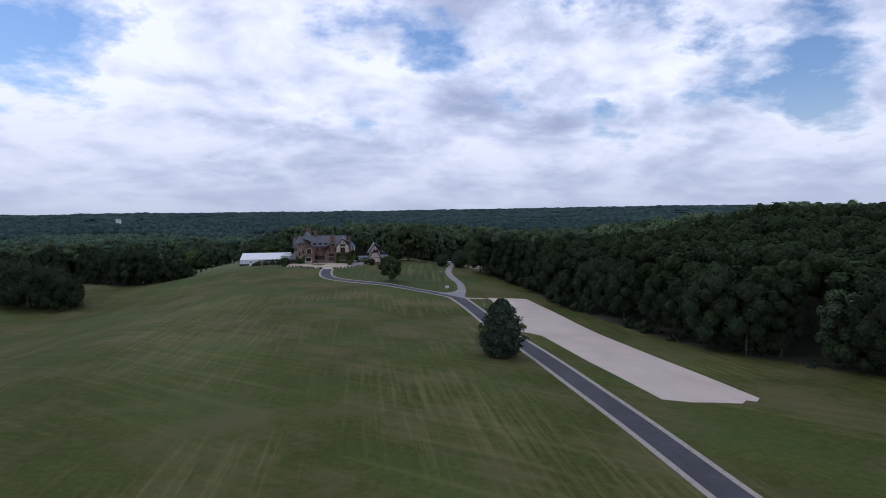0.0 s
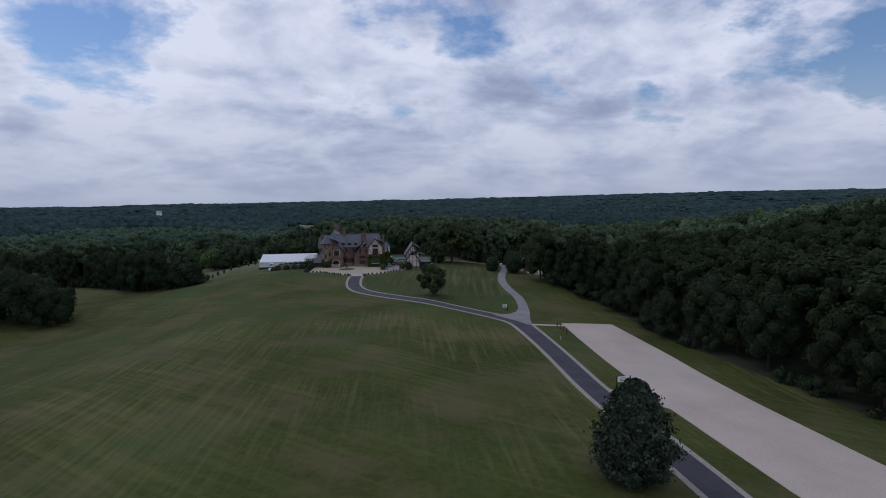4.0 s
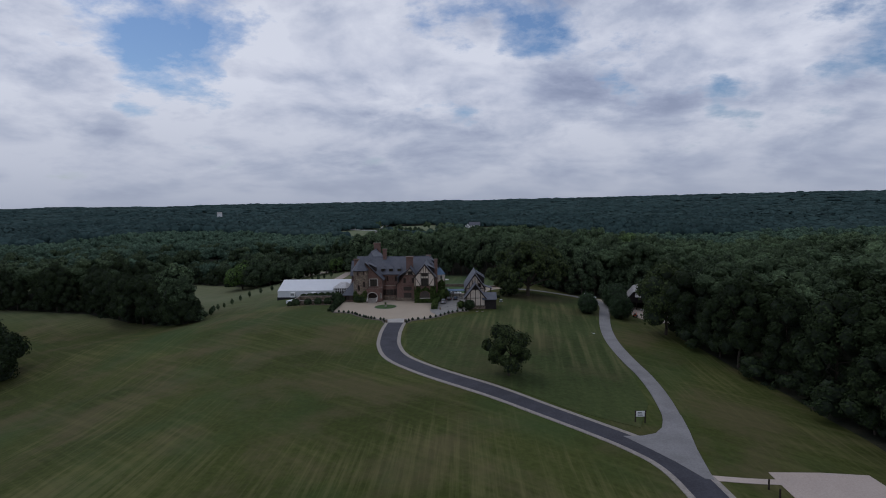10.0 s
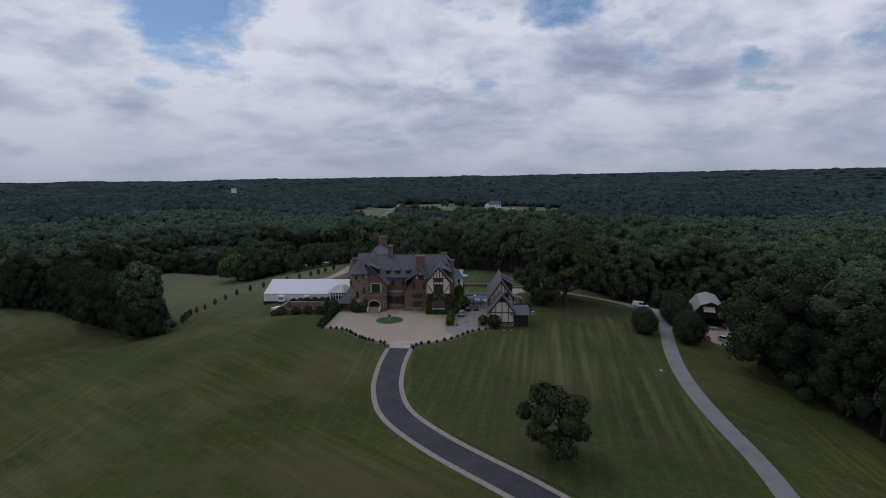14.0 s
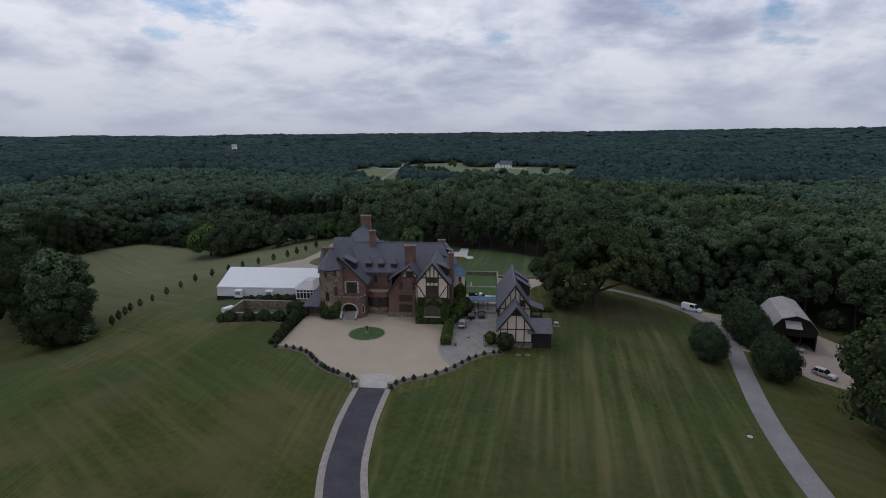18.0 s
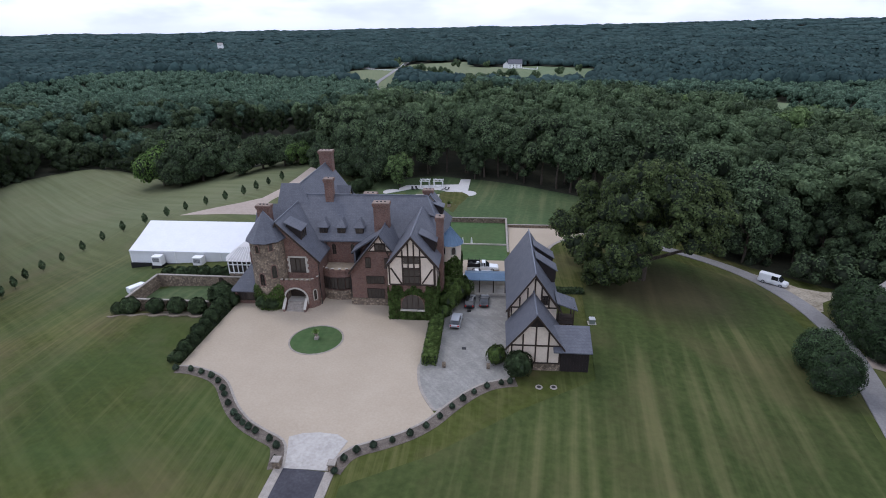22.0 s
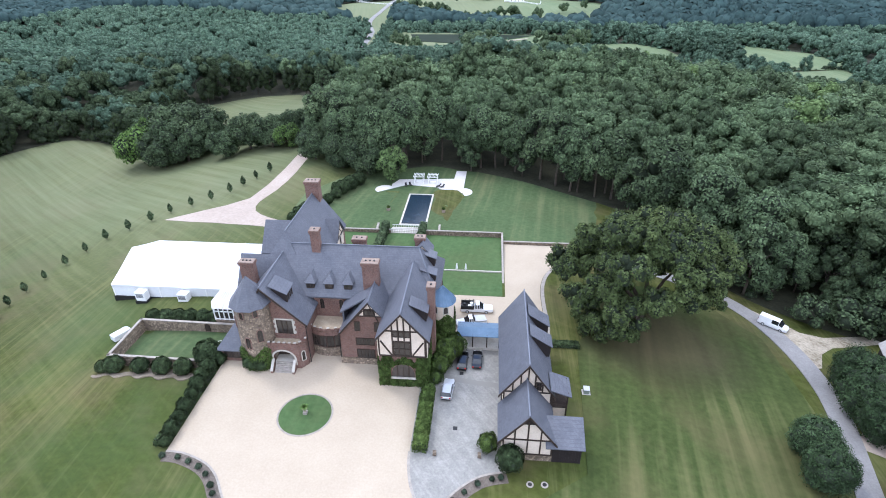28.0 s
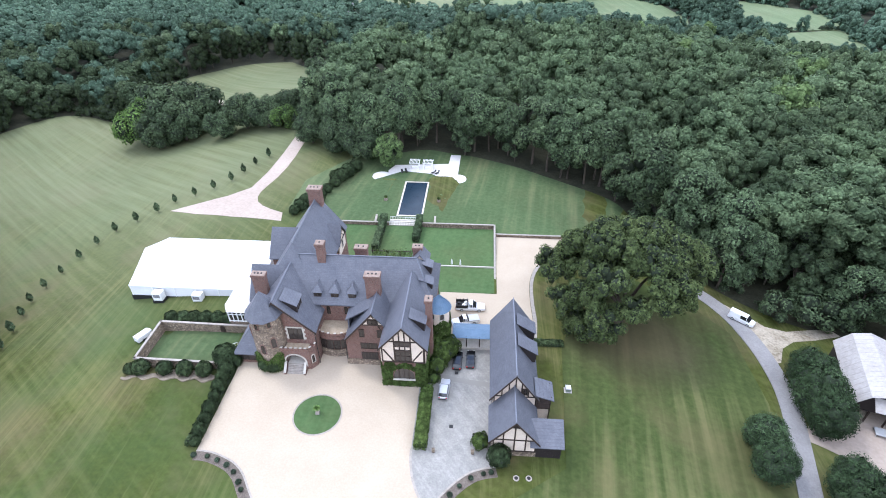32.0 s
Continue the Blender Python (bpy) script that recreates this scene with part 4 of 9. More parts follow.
# trees and woods


def crown_cards(rng, height, base, radius, lobes, per, size, core=True, squash=1.0, lobe=(0.36, 0.52), rough_core=(5, 3), spread=(0.80, 1.12), jitter=0.30, fill=0.84, loose=0.05):
    """Leaf clumps as small tilted cards over a heap of lobes; returns vertices and faces."""
    verts, faces = [], []
    mid = (height + base) / 2
    half = (height - base) / 2
    for i in range(lobes):
        a = 2.399963 * i + rng.uniform(-0.4, 0.4)
        t = (i + 0.5) / lobes
        zz = 1 - 1.75 * t
        rr = math.sqrt(max(0.05, 1 - zz * zz))
        lr = radius * rng.uniform(*lobe)
        c = np.array([math.cos(a) * rr * (radius - lr * 0.75), math.sin(a) * rr * (radius - lr * 0.75), mid + zz * (half - lr * 0.75 * squash)])
        c += rng.normal(0, loose * radius, 3)
        d = rng.normal(0, 1, (per, 3))
        d /= np.linalg.norm(d, axis=1)[:, None]
        out = c - np.array([0, 0, mid - half * 0.3])
        out = out / (np.linalg.norm(out) + 1e-6)
        flip = (d @ out) < -0.25
        d[flip] *= -1
        low = d[:, 2] < -0.55
        d[low, 2] *= -1
        p = c + d * lr * rng.uniform(*spread, per)[:, None] * np.array([1, 1, squash])
        nrm = d + rng.normal(0, jitter, (per, 3)) + np.array([0, 0, 0.25])
        nrm /= np.linalg.norm(nrm, axis=1)[:, None]
        ref = rng.normal(0, 1, (per, 3))
        s = np.cross(nrm, ref)
        s /= np.linalg.norm(s, axis=1)[:, None] + 1e-9
        t2 = np.cross(nrm, s)
        w = size * rng.uniform(0.55, 1.25, per)[:, None]
        k = rng.uniform(0.6, 1.0, per)[:, None]
        q = np.stack([p - s * w - t2 * w * k * 0.4, p - t2 * w * k + s * w * 0.25, p + s * w + t2 * w * k * 0.3, p + t2 * w * k - s * w * 0.2], 1)
        b0 = sum(len(v) for v in verts)
        verts.append(q.reshape(-1, 3))
        faces.append((b0 + np.arange(per * 4)).reshape(-1, 4))
        if core:
            n1, n2 = rough_core
            ph, th = np.meshgrid(np.linspace(0, 2 * math.pi, n1, endpoint=False), np.linspace(0.35, math.pi - 0.45, n2))
            b0 += per * 4
            sp = np.stack([np.sin(th) * np.cos(ph), np.sin(th) * np.sin(ph), np.cos(th) * squash], -1).reshape(-1, 3)
            verts.append(c + sp * lr * fill * rng.uniform(0.86, 1.12, (n1 * n2, 1)))
            g = np.arange(n1 * n2).reshape(n2, n1)
            r = np.roll(g, -1, 1)
            faces.append(b0 + np.stack([g[:-1], g[1:], r[1:], r[:-1]], -1).reshape(-1, 4))
    return np.concatenate(verts), np.concatenate(faces)


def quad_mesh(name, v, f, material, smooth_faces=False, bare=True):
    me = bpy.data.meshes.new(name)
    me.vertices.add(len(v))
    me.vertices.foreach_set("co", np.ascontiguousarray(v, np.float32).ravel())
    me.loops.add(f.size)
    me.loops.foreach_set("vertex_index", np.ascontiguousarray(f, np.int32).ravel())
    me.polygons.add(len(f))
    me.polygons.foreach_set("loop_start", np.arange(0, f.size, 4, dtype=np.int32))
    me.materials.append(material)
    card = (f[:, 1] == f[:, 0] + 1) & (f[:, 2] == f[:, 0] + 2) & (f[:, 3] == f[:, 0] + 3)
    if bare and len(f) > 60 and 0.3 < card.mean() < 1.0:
        # dark colour on the solid core paints the shade inside the crown
        me.materials.append(CROWN_SHADE)
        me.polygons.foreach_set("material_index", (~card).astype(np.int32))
    if smooth_faces:
        me.polygons.foreach_set("use_smooth", np.ones(len(f), bool))
    me.update(calc_edges=True)
    return me


def trunk_mesh(rng, height, base, radius, r0, limbs=7, lean=0.02):
    bm = bmesh.new()
    top = Vector((rng.normal(0, lean) * height, rng.normal(0, lean) * height, base + (height - base) * 0.55))
    last, n = Vector((0, 0, -1.0)), 4
    for i in range(n):
        t = (i + 1) / n
        p = top * t + Vector((rng.normal(0, 0.12), rng.normal(0, 0.12), 0))
        cylinder(bm, last, p, r0 * (1.25 - 0.75 * i / n), 8, r0 * (1.25 - 0.75 * (i + 1) / n))
        last = p
    for i in range(limbs):
        a = 2 * math.pi * i / limbs + rng.uniform(-0.4, 0.4)
        t = rng.uniform(0.45, 0.95)
        p = top * t
        q = p + Vector((math.cos(a) * radius * rng.uniform(0.45, 0.8), math.sin(a) * radius * rng.uniform(0.45, 0.8), (height - base) * rng.uniform(0.08, 0.3)))
        mid_ = (p + q) / 2 + Vector((0, 0, -0.05 * radius))
        cylinder(bm, p, mid_, r0 * 0.42, 6, r0 * 0.28)
        cylinder(bm, mid_, q, r0 * 0.28, 6, r0 * 0.1)
    return finish(bm, "trunk", BARK)


def template(seed, height, base, radius, lobes, per, size, r0, leaf, squash=1.0, loose=0.07):
    rng = np.random.default_rng(seed)
    v, f = crown_cards(rng, height, base, radius, lobes, per, size, squash=squash, lobe=(0.26, 0.46), loose=loose)
    return quad_mesh("crown", v, f, leaf), trunk_mesh(rng, height, base, radius, r0)


def place_tree(meshes, x, y, z, scale, spin, label, category="tree", group="", name="tree"):
    ob = new(name)
    ob.matrix_world = Matrix.LocRotScale((x, y, z), Euler((0, 0, spin)), (scale, scale, scale))
    tagged(ob, label, category, group)
    for nm, me in zip(("crown", "trunk"), meshes):
        c = new(nm, me)
        c.parent = ob
    return ob


def poly_mask(px, py, poly):
    inside = np.zeros(np.shape(px), bool)
    for i in range(len(poly)):
        (x0, y0), (x1, y1) = poly[i], poly[i - 1]
        hit = ((y0 > py) != (y1 > py)) & (px < (x1 - x0) * (py - y0) / (y1 - y0 + 1e-9) + x0)
        inside ^= hit
    return inside


def far_land(x, y):
    """The land beyond the valley: rolling wooded ridges that climb slowly to the horizon, highest in the east."""
    r = np.hypot(x + 40, y - 250)
    az = np.degrees(np.arctan2(x + 40, y - 250))
    roll = 9 * np.sin(x / 330 + 1.3) * np.sin(y / 270) + 6 * np.sin((x + y) / 205 + 0.5) + 4 * np.sin((x - 0.6 * y) / 120)
    return ground_z(x, y) + 9.0 * smooth(640, 800, r) + 32 * smooth(1000, 4200, r) + roll * smooth(900, 1900, r) * (1 - 0.65 * smooth(2000, 3800, r)) + (24 * smooth(-12, 28, az) - 8 * smooth(-12, -42, az)) * smooth(1300, 4200, r)


EAST = [(160, 20), (125, 70), (102, 112), (90, 130), (73, 153), (60, 198), (50, 222), (47, 250), (43, 270), (37, 290), (31, 305), (28, 322), (33, 338), (52, 345), (54, 382), (30, 389), (17, 388), (8, 393), (0, 401), (-7, 412),
        (-14, 424), (-19, 436), (-27, 441), (-45, 450), (-67, 459), (-88, 462), (-106, 450), (-121, 455), (-125, 460), (-145, 473), (-168, 490), (-187, 480), (-215, 478), (-246, 488), (-285, 493), (-296, 465), (-292, 445),
        (-420, 480), (-900, 500), (-900, 1500), (900, 1500), (900, 20)]
BELT = [(-150, 327), (-176, 350), (-206, 374), (-240, 400), (-292, 430), (-420, 464), (-700, 475), (-700, 392), (-330, 388), (-262, 384), (-210, 362), (-166, 331)]
CLEAR = [(-262, 530), (-256, 556), (-232, 588), (-205, 588), (-152, 530), (-150, 508), (-158, 496), (-180, 490), (-200, 496), (-226, 508)]
MEADOWS = [[(-30, 814), (8, 824), (32, 800), (46, 752), (44, 722), (10, 722), (-28, 748)], [(78, 800), (84, 820), (102, 829), (147, 798), (158, 760), (143, 737), (98, 726), (82, 738)], [(95, 717), (148, 737), (150, 668), (120, 660), (92, 668)],
           [(-222, 852), (-45, 858), (-30, 814), (-30, 770), (-80, 752), (-130, 745), (-196, 740), (-214, 770)], [(-305, 1150), (-228, 1235), (-190, 1095), (-145, 1100), (-100, 1115), (-20, 1075), (-5, 1010), (-20, 940), (-100, 920), (-180, 930), (-260, 975), (-290, 1040)],
           [(-370, 1185), (-330, 1210), (-285, 1040), (-262, 960), (-252, 900), (-266, 885), (-330, 920), (-352, 1000), (-345, 1030), (-300, 1060)], [(-214, 740), (-226, 740), (-240, 800), (-258, 850), (-266, 885), (-252, 900), (-240, 850), (-226, 790)]]


def wooded(x, y):
    m = poly_mask(x, y, EAST) | poly_mask(x, y, BELT)
    m &= ~poly_mask(x, y, CLEAR)
    for q in MEADOWS:
        m &= ~poly_mask(x, y, q)
    return m


rng = np.random.default_rng(11)
sp = 10.8
cx, cy = np.meshgrid(np.arange(-620, 420, sp), np.arange(20, 900, sp * 0.9))
cx = cx + (np.arange(cx.shape[0]) % 2)[:, None] * sp / 2 + rng.uniform(-3.4, 3.4, cx.shape)
cy = cy + rng.uniform(-3.4, 3.4, cy.shape)
cx, cy = cx.ravel(), cy.ravel()
keep = wooded(cx, cy) & (cx < 0.86 * cy + 25) & (cx > -70 - 1.35 * np.maximum(cy - 200, 0) - 120)
cx, cy = cx[keep], cy[keep]
near_edge = np.zeros(len(cx), bool)
for a in np.linspace(0, 2 * math.pi, 10, endpoint=False):
    near_edge |= ~wooded(cx + 10.5 * math.cos(a), cy + 10.5 * math.sin(a))
far_rim = near_edge & (cy >= 500)
near_edge &= (cx > -330) & (cx < 135) & ((cy < 500) | ((cx > -285) & (cx < -130) & (cy < 612)))
# stands of taller and lower trees
stand = np.sin(cx / 31 + 1.7) * np.sin(cy / 37) + 0.6 * np.sin(cx / 13 + cy / 17)
tall = np.where(cx > 20, 1.0, np.where(cx < -140, 0.84, 0.92)) * (1 + 0.07 * stand) * rng.uniform(0.84, 1.14, len(cx))
tall = np.where((cx < -130) & (cy < 470), tall * 1.18, tall)
# trees lowered here so clearing, house and fields show from the camera
tall = np.where((cx > -300) & (cx < -135) & (cy >= 470) & (cy < 560), tall * 0.62, tall)
tall = np.where(poly_mask(cx, cy, [(-172, 545), (-108, 545), (-104, 640), (-172, 640)]), tall * 0.62, tall)
tall = tall * (1 - 0.52 * smooth(5, 90, cy - np.clip(570 - 0.35 * (cx + 40), 500, 590)))
# shorter fringe along the open edges
tall = np.where(near_edge, tall * rng.uniform(0.72, 1.0, len(cx)), tall)
cz = far_land(cx, cy)

fine_oaks = [template(150 + i, 25, (1.2, 3.0, 6.5, 8.0)[i], 7.0 + 0.5 * (i % 2), 22, 210, 0.36, 0.36, LEAF) for i in range(4)]
fine_darks = [template(160 + i, 22, 0.5, 5.6, 18, 210, 0.35, 0.3, LEAF3) for i in range(2)]
oaks = [template(100 + i, 25, (1.2, 3.0, 5.5, 1.8, 7.0)[i], 6.6 + 0.6 * (i % 2), 20, 170, 0.42, 0.34, LEAF) for i in range(5)]
limes = [template(130, 21, 1.0, 6.2, 15, 135, 0.50, 0.3, LEAF2)]
shaded_trees = [template(145 + i, 24, (0.0, 0.5, 1.2)[i], (6.4, 7.2, 7.6)[i], 24, 220, 0.32, 0.3, SHADELEAF) for i in range(3)]
darks = [template(140 + i, 22, 0.5, 5.8, 18, 170, 0.40, 0.3, LEAF3) for i in range(2)]
count = 0
for i in np.flatnonzero(near_edge):
    r = rng.random()
    kind = limes[0] if r < 0.05 else (darks[i % 2] if r < 0.22 else oaks[i % 5])
    if cy[i] > 372 and cx[i] > -125:
        kind = limes[0] if r < 0.05 else (fine_darks[i % 2] if r < 0.25 else fine_oaks[i % 4])
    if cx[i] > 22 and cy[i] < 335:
        kind = darks[i % 2] if r < 0.10 else shaded_trees[i % 3]
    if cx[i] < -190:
        kind = shaded_trees[i % 3]
    if count < 290:
        place_tree(kind, cx[i], cy[i], cz[i], tall[i], rng.uniform(0, 6.28), "tall leafy broadleaf tree at the edge of the wood", "tree", "trees at the wood's edge")
        count += 1
    else:
        near_edge[i] = False


def forest(name, sel, lods, label, leaf, bare=True, broad=(0.78, 1.34)):
    """Many trees in one mesh, copies of a few low crowns."""
    vs, fs, b = [], [], 0
    for i in sel:
        v, f = lods[int(rng.integers(len(lods)))]
        a, s = rng.uniform(0, 6.28), tall[i]
        w = rng.uniform(*broad)
        wide = max(s, 0.84) * w
        c_, s_ = math.cos(a) * wide, math.sin(a) * wide
        q = np.stack([v[:, 0] * c_ - v[:, 1] * s_ + cx[i], v[:, 0] * s_ + v[:, 1] * c_ + cy[i], v[:, 2] * wide / w + 25 * (s - wide / w) + cz[i]], 1)
        vs.append(q)
        fs.append(f + b)
        b += len(v)
    if vs:
        me = quad_mesh(name, np.concatenate(vs), np.concatenate(fs), leaf, bare=bare)
        tagged(new(name, me), label, "woodland", "", "stuff")


inner = np.flatnonzero(~near_edge)
dist = np.hypot(cx[inner] + 40, cy[inner] - 250)
open_view = (cx[inner] < 0.60 * (cy[inner] - 278) + 50) & (cy[inner] > 300) & (dist < 250)
LOD0 = [crown_cards(np.random.default_rng(200 + i), 25, (12.5, 11, 13.5)[i % 3], (6.6, 7.4, 6.0)[i % 3], 21, 62, 0.30, lobe=(0.24, 0.42), rough_core=(7, 5), spread=(0.84, 1.14), jitter=0.30, fill=0.82, loose=0.09) for i in range(6)]
LOD1 = [crown_cards(np.random.default_rng(210 + i), 25, (11, 9, 12.5)[i % 3], (6.4, 7.0, 6.0)[i % 3], 12, 40, 0.48, lobe=(0.30, 0.48), rough_core=(6, 4), spread=(0.86, 1.12), jitter=0.30, fill=0.84, loose=0.09) for i in range(6)]
LOD2 = [crown_cards(np.random.default_rng(220 + i), 25, (12, 10)[i % 2], (6.8, 7.4)[i % 2], 8, 20, 0.62, lobe=(0.40, 0.56), rough_core=(5, 3), spread=(0.88, 1.05), jitter=0.24, fill=0.95, loose=0.10) for i in range(4)]
LOD3 = [crown_cards(np.random.default_rng(230 + i), 25, (12, 10)[i % 2], (6.8, 7.4)[i % 2], 5, 6, 0.95, lobe=(0.46, 0.60), rough_core=(5, 3), spread=(0.92, 1.03), jitter=0.22, fill=0.98, loose=0.10) for i in range(4)]
tint = rng.random(len(inner))
behind = (dist < 330) & (cx[inner] > 95) & (cy[inner] < 420)
mid_far = (dist >= 330) & (dist < 470)
thinned = (dist < 400) | (rng.random(len(inner)) < 0.72)
bands = ((open_view, LOD0, "woodland"), (~open_view & (dist < 330) & ~behind, LOD1, "woodland"), (~open_view & (mid_far | behind) & thinned, LOD2, "distant_woodland"), (~open_view & (dist >= 470) & thinned, LOD3, "distant_woodland"))
# full-skirted crowns where the far woods meet open ground
SKIRT = [crown_cards(np.random.default_rng(260 + i), 23, 0.5, 6.4, 14, 22, 0.70, lobe=(0.34, 0.5), rough_core=(5, 3), spread=(0.88, 1.06), jitter=0.25, fill=0.92, loose=0.09) for i in range(3)]
edge_in = far_rim[inner]
forest("distant_woodland", inner[edge_in], SKIRT, "leafy trees where the distant woods meet the fields", HAZYLEAF, False)
for zone, lods, nm in bands:
    zone = zone & ~edge_in
    whole_core = False
    near_band = lods is LOD0 or lods is LOD1
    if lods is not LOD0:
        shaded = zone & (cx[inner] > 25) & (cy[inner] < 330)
        forest(nm, inner[shaded], lods, "dense woodland east of the drive, leaves darkened for its shade", SHADELEAF, whole_core)
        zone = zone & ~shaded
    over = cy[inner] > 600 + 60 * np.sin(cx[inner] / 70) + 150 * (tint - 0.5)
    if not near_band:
        forest(nm, inner[zone & over], lods, "broadleaf woods in and beyond the valley, tinted blue for haze", HAZYLEAF, False, (0.75, 1.75))
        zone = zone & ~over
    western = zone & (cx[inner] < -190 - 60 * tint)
    # more crowns take the haze tint the farther off they stand
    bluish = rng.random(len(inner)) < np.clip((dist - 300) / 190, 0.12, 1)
    forest(nm, inner[western & bluish], lods, "woodland west of the meadow, tinted blue for haze", HAZYLEAF, False, (0.8, 1.6))
    forest(nm, inner[western & ~bluish], lods, "dark green woodland west of the meadow", LEAF3, False, (0.8, 1.6))
    zone = zone & ~western
    for lo, hi, leaf, label in ((0.0, 0.58, LEAF, "dense mature broadleaf woodland"), (0.58, 0.975, LEAF3, "dense dark green woodland"), (0.975, 1.01, LEAF2, "lighter green trees among the woodland")):
        forest(nm, inner[zone & (tint >= lo) & (tint < hi)], lods, label, leaf, whole_core)

# undergrowth along the open edges
LOW = [crown_cards(np.random.default_rng(240 + i), 6.5, 0.0, 3.6, 7, 90, 0.25, core=True, rough_core=(5, 3)) for i in range(3)]
ux, uy = np.meshgrid(np.arange(-330, 135, 4.2), np.arange(60, 560, 4.2))
ux, uy = (ux + rng.uniform(-1.5, 1.5, ux.shape)).ravel(), (uy + rng.uniform(-1.5, 1.5, uy.shape)).ravel()
um = wooded(ux, uy)
rim = np.zeros(len(ux), bool)
for a in np.linspace(0, 2 * math.pi, 8, endpoint=False):
    rim |= ~wooded(ux + 5.0 * math.cos(a), uy + 5.0 * math.sin(a))
bare = (ux > -100) & (ux < -20) & (uy > 430)
um &= rim & ~(bare & (rng.random(len(ux)) < 0.85)) & (rng.random(len(ux)) < 0.75) & (ux < 0.95 * uy + 60)
keep_c = (cx, cy, cz, tall)
cx, cy = ux[um], uy[um]
cz, tall = ground_z(cx, cy), rng.uniform(0.6, 1.35, um.sum())
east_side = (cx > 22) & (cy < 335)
forest("undergrowth", np.flatnonzero(east_side | (cx < -190)), LOW, "leafy undergrowth along the wood's edge, leaves darkened for shade", SHADELEAF)
forest("undergrowth", np.flatnonzero(~east_side & (cx >= -190)), LOW, "dense leafy undergrowth along the wood's edge", LEAF3)
cx, cy, cz, tall = keep_c

# leaf litter under the woods, coloured near-black for the shade there
fx, fy = np.meshgrid(np.arange(-620, 420, 4.0), np.arange(20, 900, 4.0))
fm = wooded(fx + 1.6, fy + 1.6)
fm &= fx < 0.86 * fy + 22
fm[:, -1] = fm[-1, :] = False
gi = np.arange(fx.size).reshape(fx.shape)
yy, xx = np.nonzero(fm)
fq = np.stack([gi[yy, xx], gi[yy, xx + 1], gi[yy + 1, xx + 1], gi[yy + 1, xx]], 1)
uniq, invq = np.unique(fq, return_inverse=True)
inv4 = invq.reshape(-1, 4)
pv = np.stack([fx.ravel(), fy.ravel()], 1)[uniq]
# the litter's border runs in curves
ea, eb_ = np.sort(np.stack([inv4, np.roll(inv4, -1, 1)], -1).reshape(-1, 2), 1).T
key, times_used = np.unique(ea.astype(np.int64) * len(pv) + eb_, return_counts=True)
key = key[times_used == 1]
e0, e1 = key // len(pv), key % len(pv)
for _ in range(5):
    total, deg = np.zeros_like(pv), np.zeros(len(pv))
    for p_, q_ in ((e0, e1), (e1, e0)):
        np.add.at(total, p_, pv[q_])
        np.add.at(deg, p_, 1)
    pv = np.where((deg > 0)[:, None], 0.45 * pv + 0.55 * total / np.maximum(deg, 1)[:, None], pv)
fv = np.stack([pv[:, 0], pv[:, 1], far_land(pv[:, 0], pv[:, 1]) + 0.05], 1)
tagged(new("forest_floor", quad_mesh("forest_floor", fv, invq.reshape(-1, 4), SHADED_LITTER)), "leaf litter under the trees, coloured dark for shade", "ground", "", "structure")



# pastures in the valley and on the slope beyond it, a pond, a road and hedges
def far_sheet(name, q, lift, material, label, step=9.0):
    ob = sheet(name, q, lift, material, label, world_pts=True, step=step)
    for v in ob.data.vertices:
        v.co.z += float(far_land(v.co.x, v.co.y) - ground_z(v.co.x, v.co.y))
    return ob


for k, q in enumerate(MEADOWS):
    far_sheet("meadow", q, 0.5 + 0.02 * k, PASTURE, "pale green pasture among the woods")
far_sheet("pond", [(-207, 838), (-150, 848), (-84, 852), (-100, 832), (-117, 818), (-135, 798), (-165, 796), (-193, 801)], 0.9, PONDWATER, "dark still pond below the wood", 12.0)
far_sheet("pond_bank", [(-116, 806), (-110, 812), (-97, 828), (-88, 834), (-90, 829), (-104, 814)], 0.95, SAND, "pale sandy bank beside the pond", 6.0)
road = spline([(-214, 690), (-224, 723), (-229, 755), (-250, 841), (-275, 905), (-286, 1000), (-330, 1226)], 8.0)
ob = strip("far_road", road, -2.6, 2.6, 1.0, OLDASPHALT, "grey country road through the valley")
for v in ob.data.vertices:
    v.co.z += float(far_land(v.co.x, v.co.y) - ground_z(v.co.x, v.co.y))


def scatter(name, pts, lods, lo, hi, label, leaf, bare=True):
    """A loose row or belt of trees or bushes at given places."""
    global cx, cy, cz, tall
    kept = cx, cy, cz, tall
    cx, cy = np.array([p[0] for p in pts], float), np.array([p[1] for p in pts], float)
    cz, tall = far_land(cx, cy), rng.uniform(lo, hi, len(pts))
    forest(name, np.arange(len(pts)), lods, label, leaf, bare)
    cx, cy, cz, tall = kept


def row_of(a, b, n, spread):
    return [(a[0] + (b[0] - a[0]) * i / (n - 1) + rng.uniform(-spread, spread), a[1] + (b[1] - a[1]) * i / (n - 1) + rng.uniform(-spread, spread)) for i in range(n)]


scatter("field_hedge", row_of((94, 724), (148, 742), 22, 1.0), LOW, 0.45, 0.8, "low leafy hedge between two pastures", LEAF3)
POPLAR = [crown_cards(np.random.default_rng(250 + i), 17, 0.5, 3.6, 11, 26, 0.55, lobe=(0.4, 0.6), rough_core=(5, 3), fill=0.9) for i in range(2)]
scatter("tree_belt", row_of((37, 804), (58, 712), 15, 1.6) + row_of((-34, 832), (34, 828), 10, 2.5) + row_of((48, 812), (74, 700), 14, 2) + row_of((66, 815), (76, 740), 8, 2), POPLAR, 0.8, 1.05, "belt of upright trees between two pastures", HAZYLEAF, False)
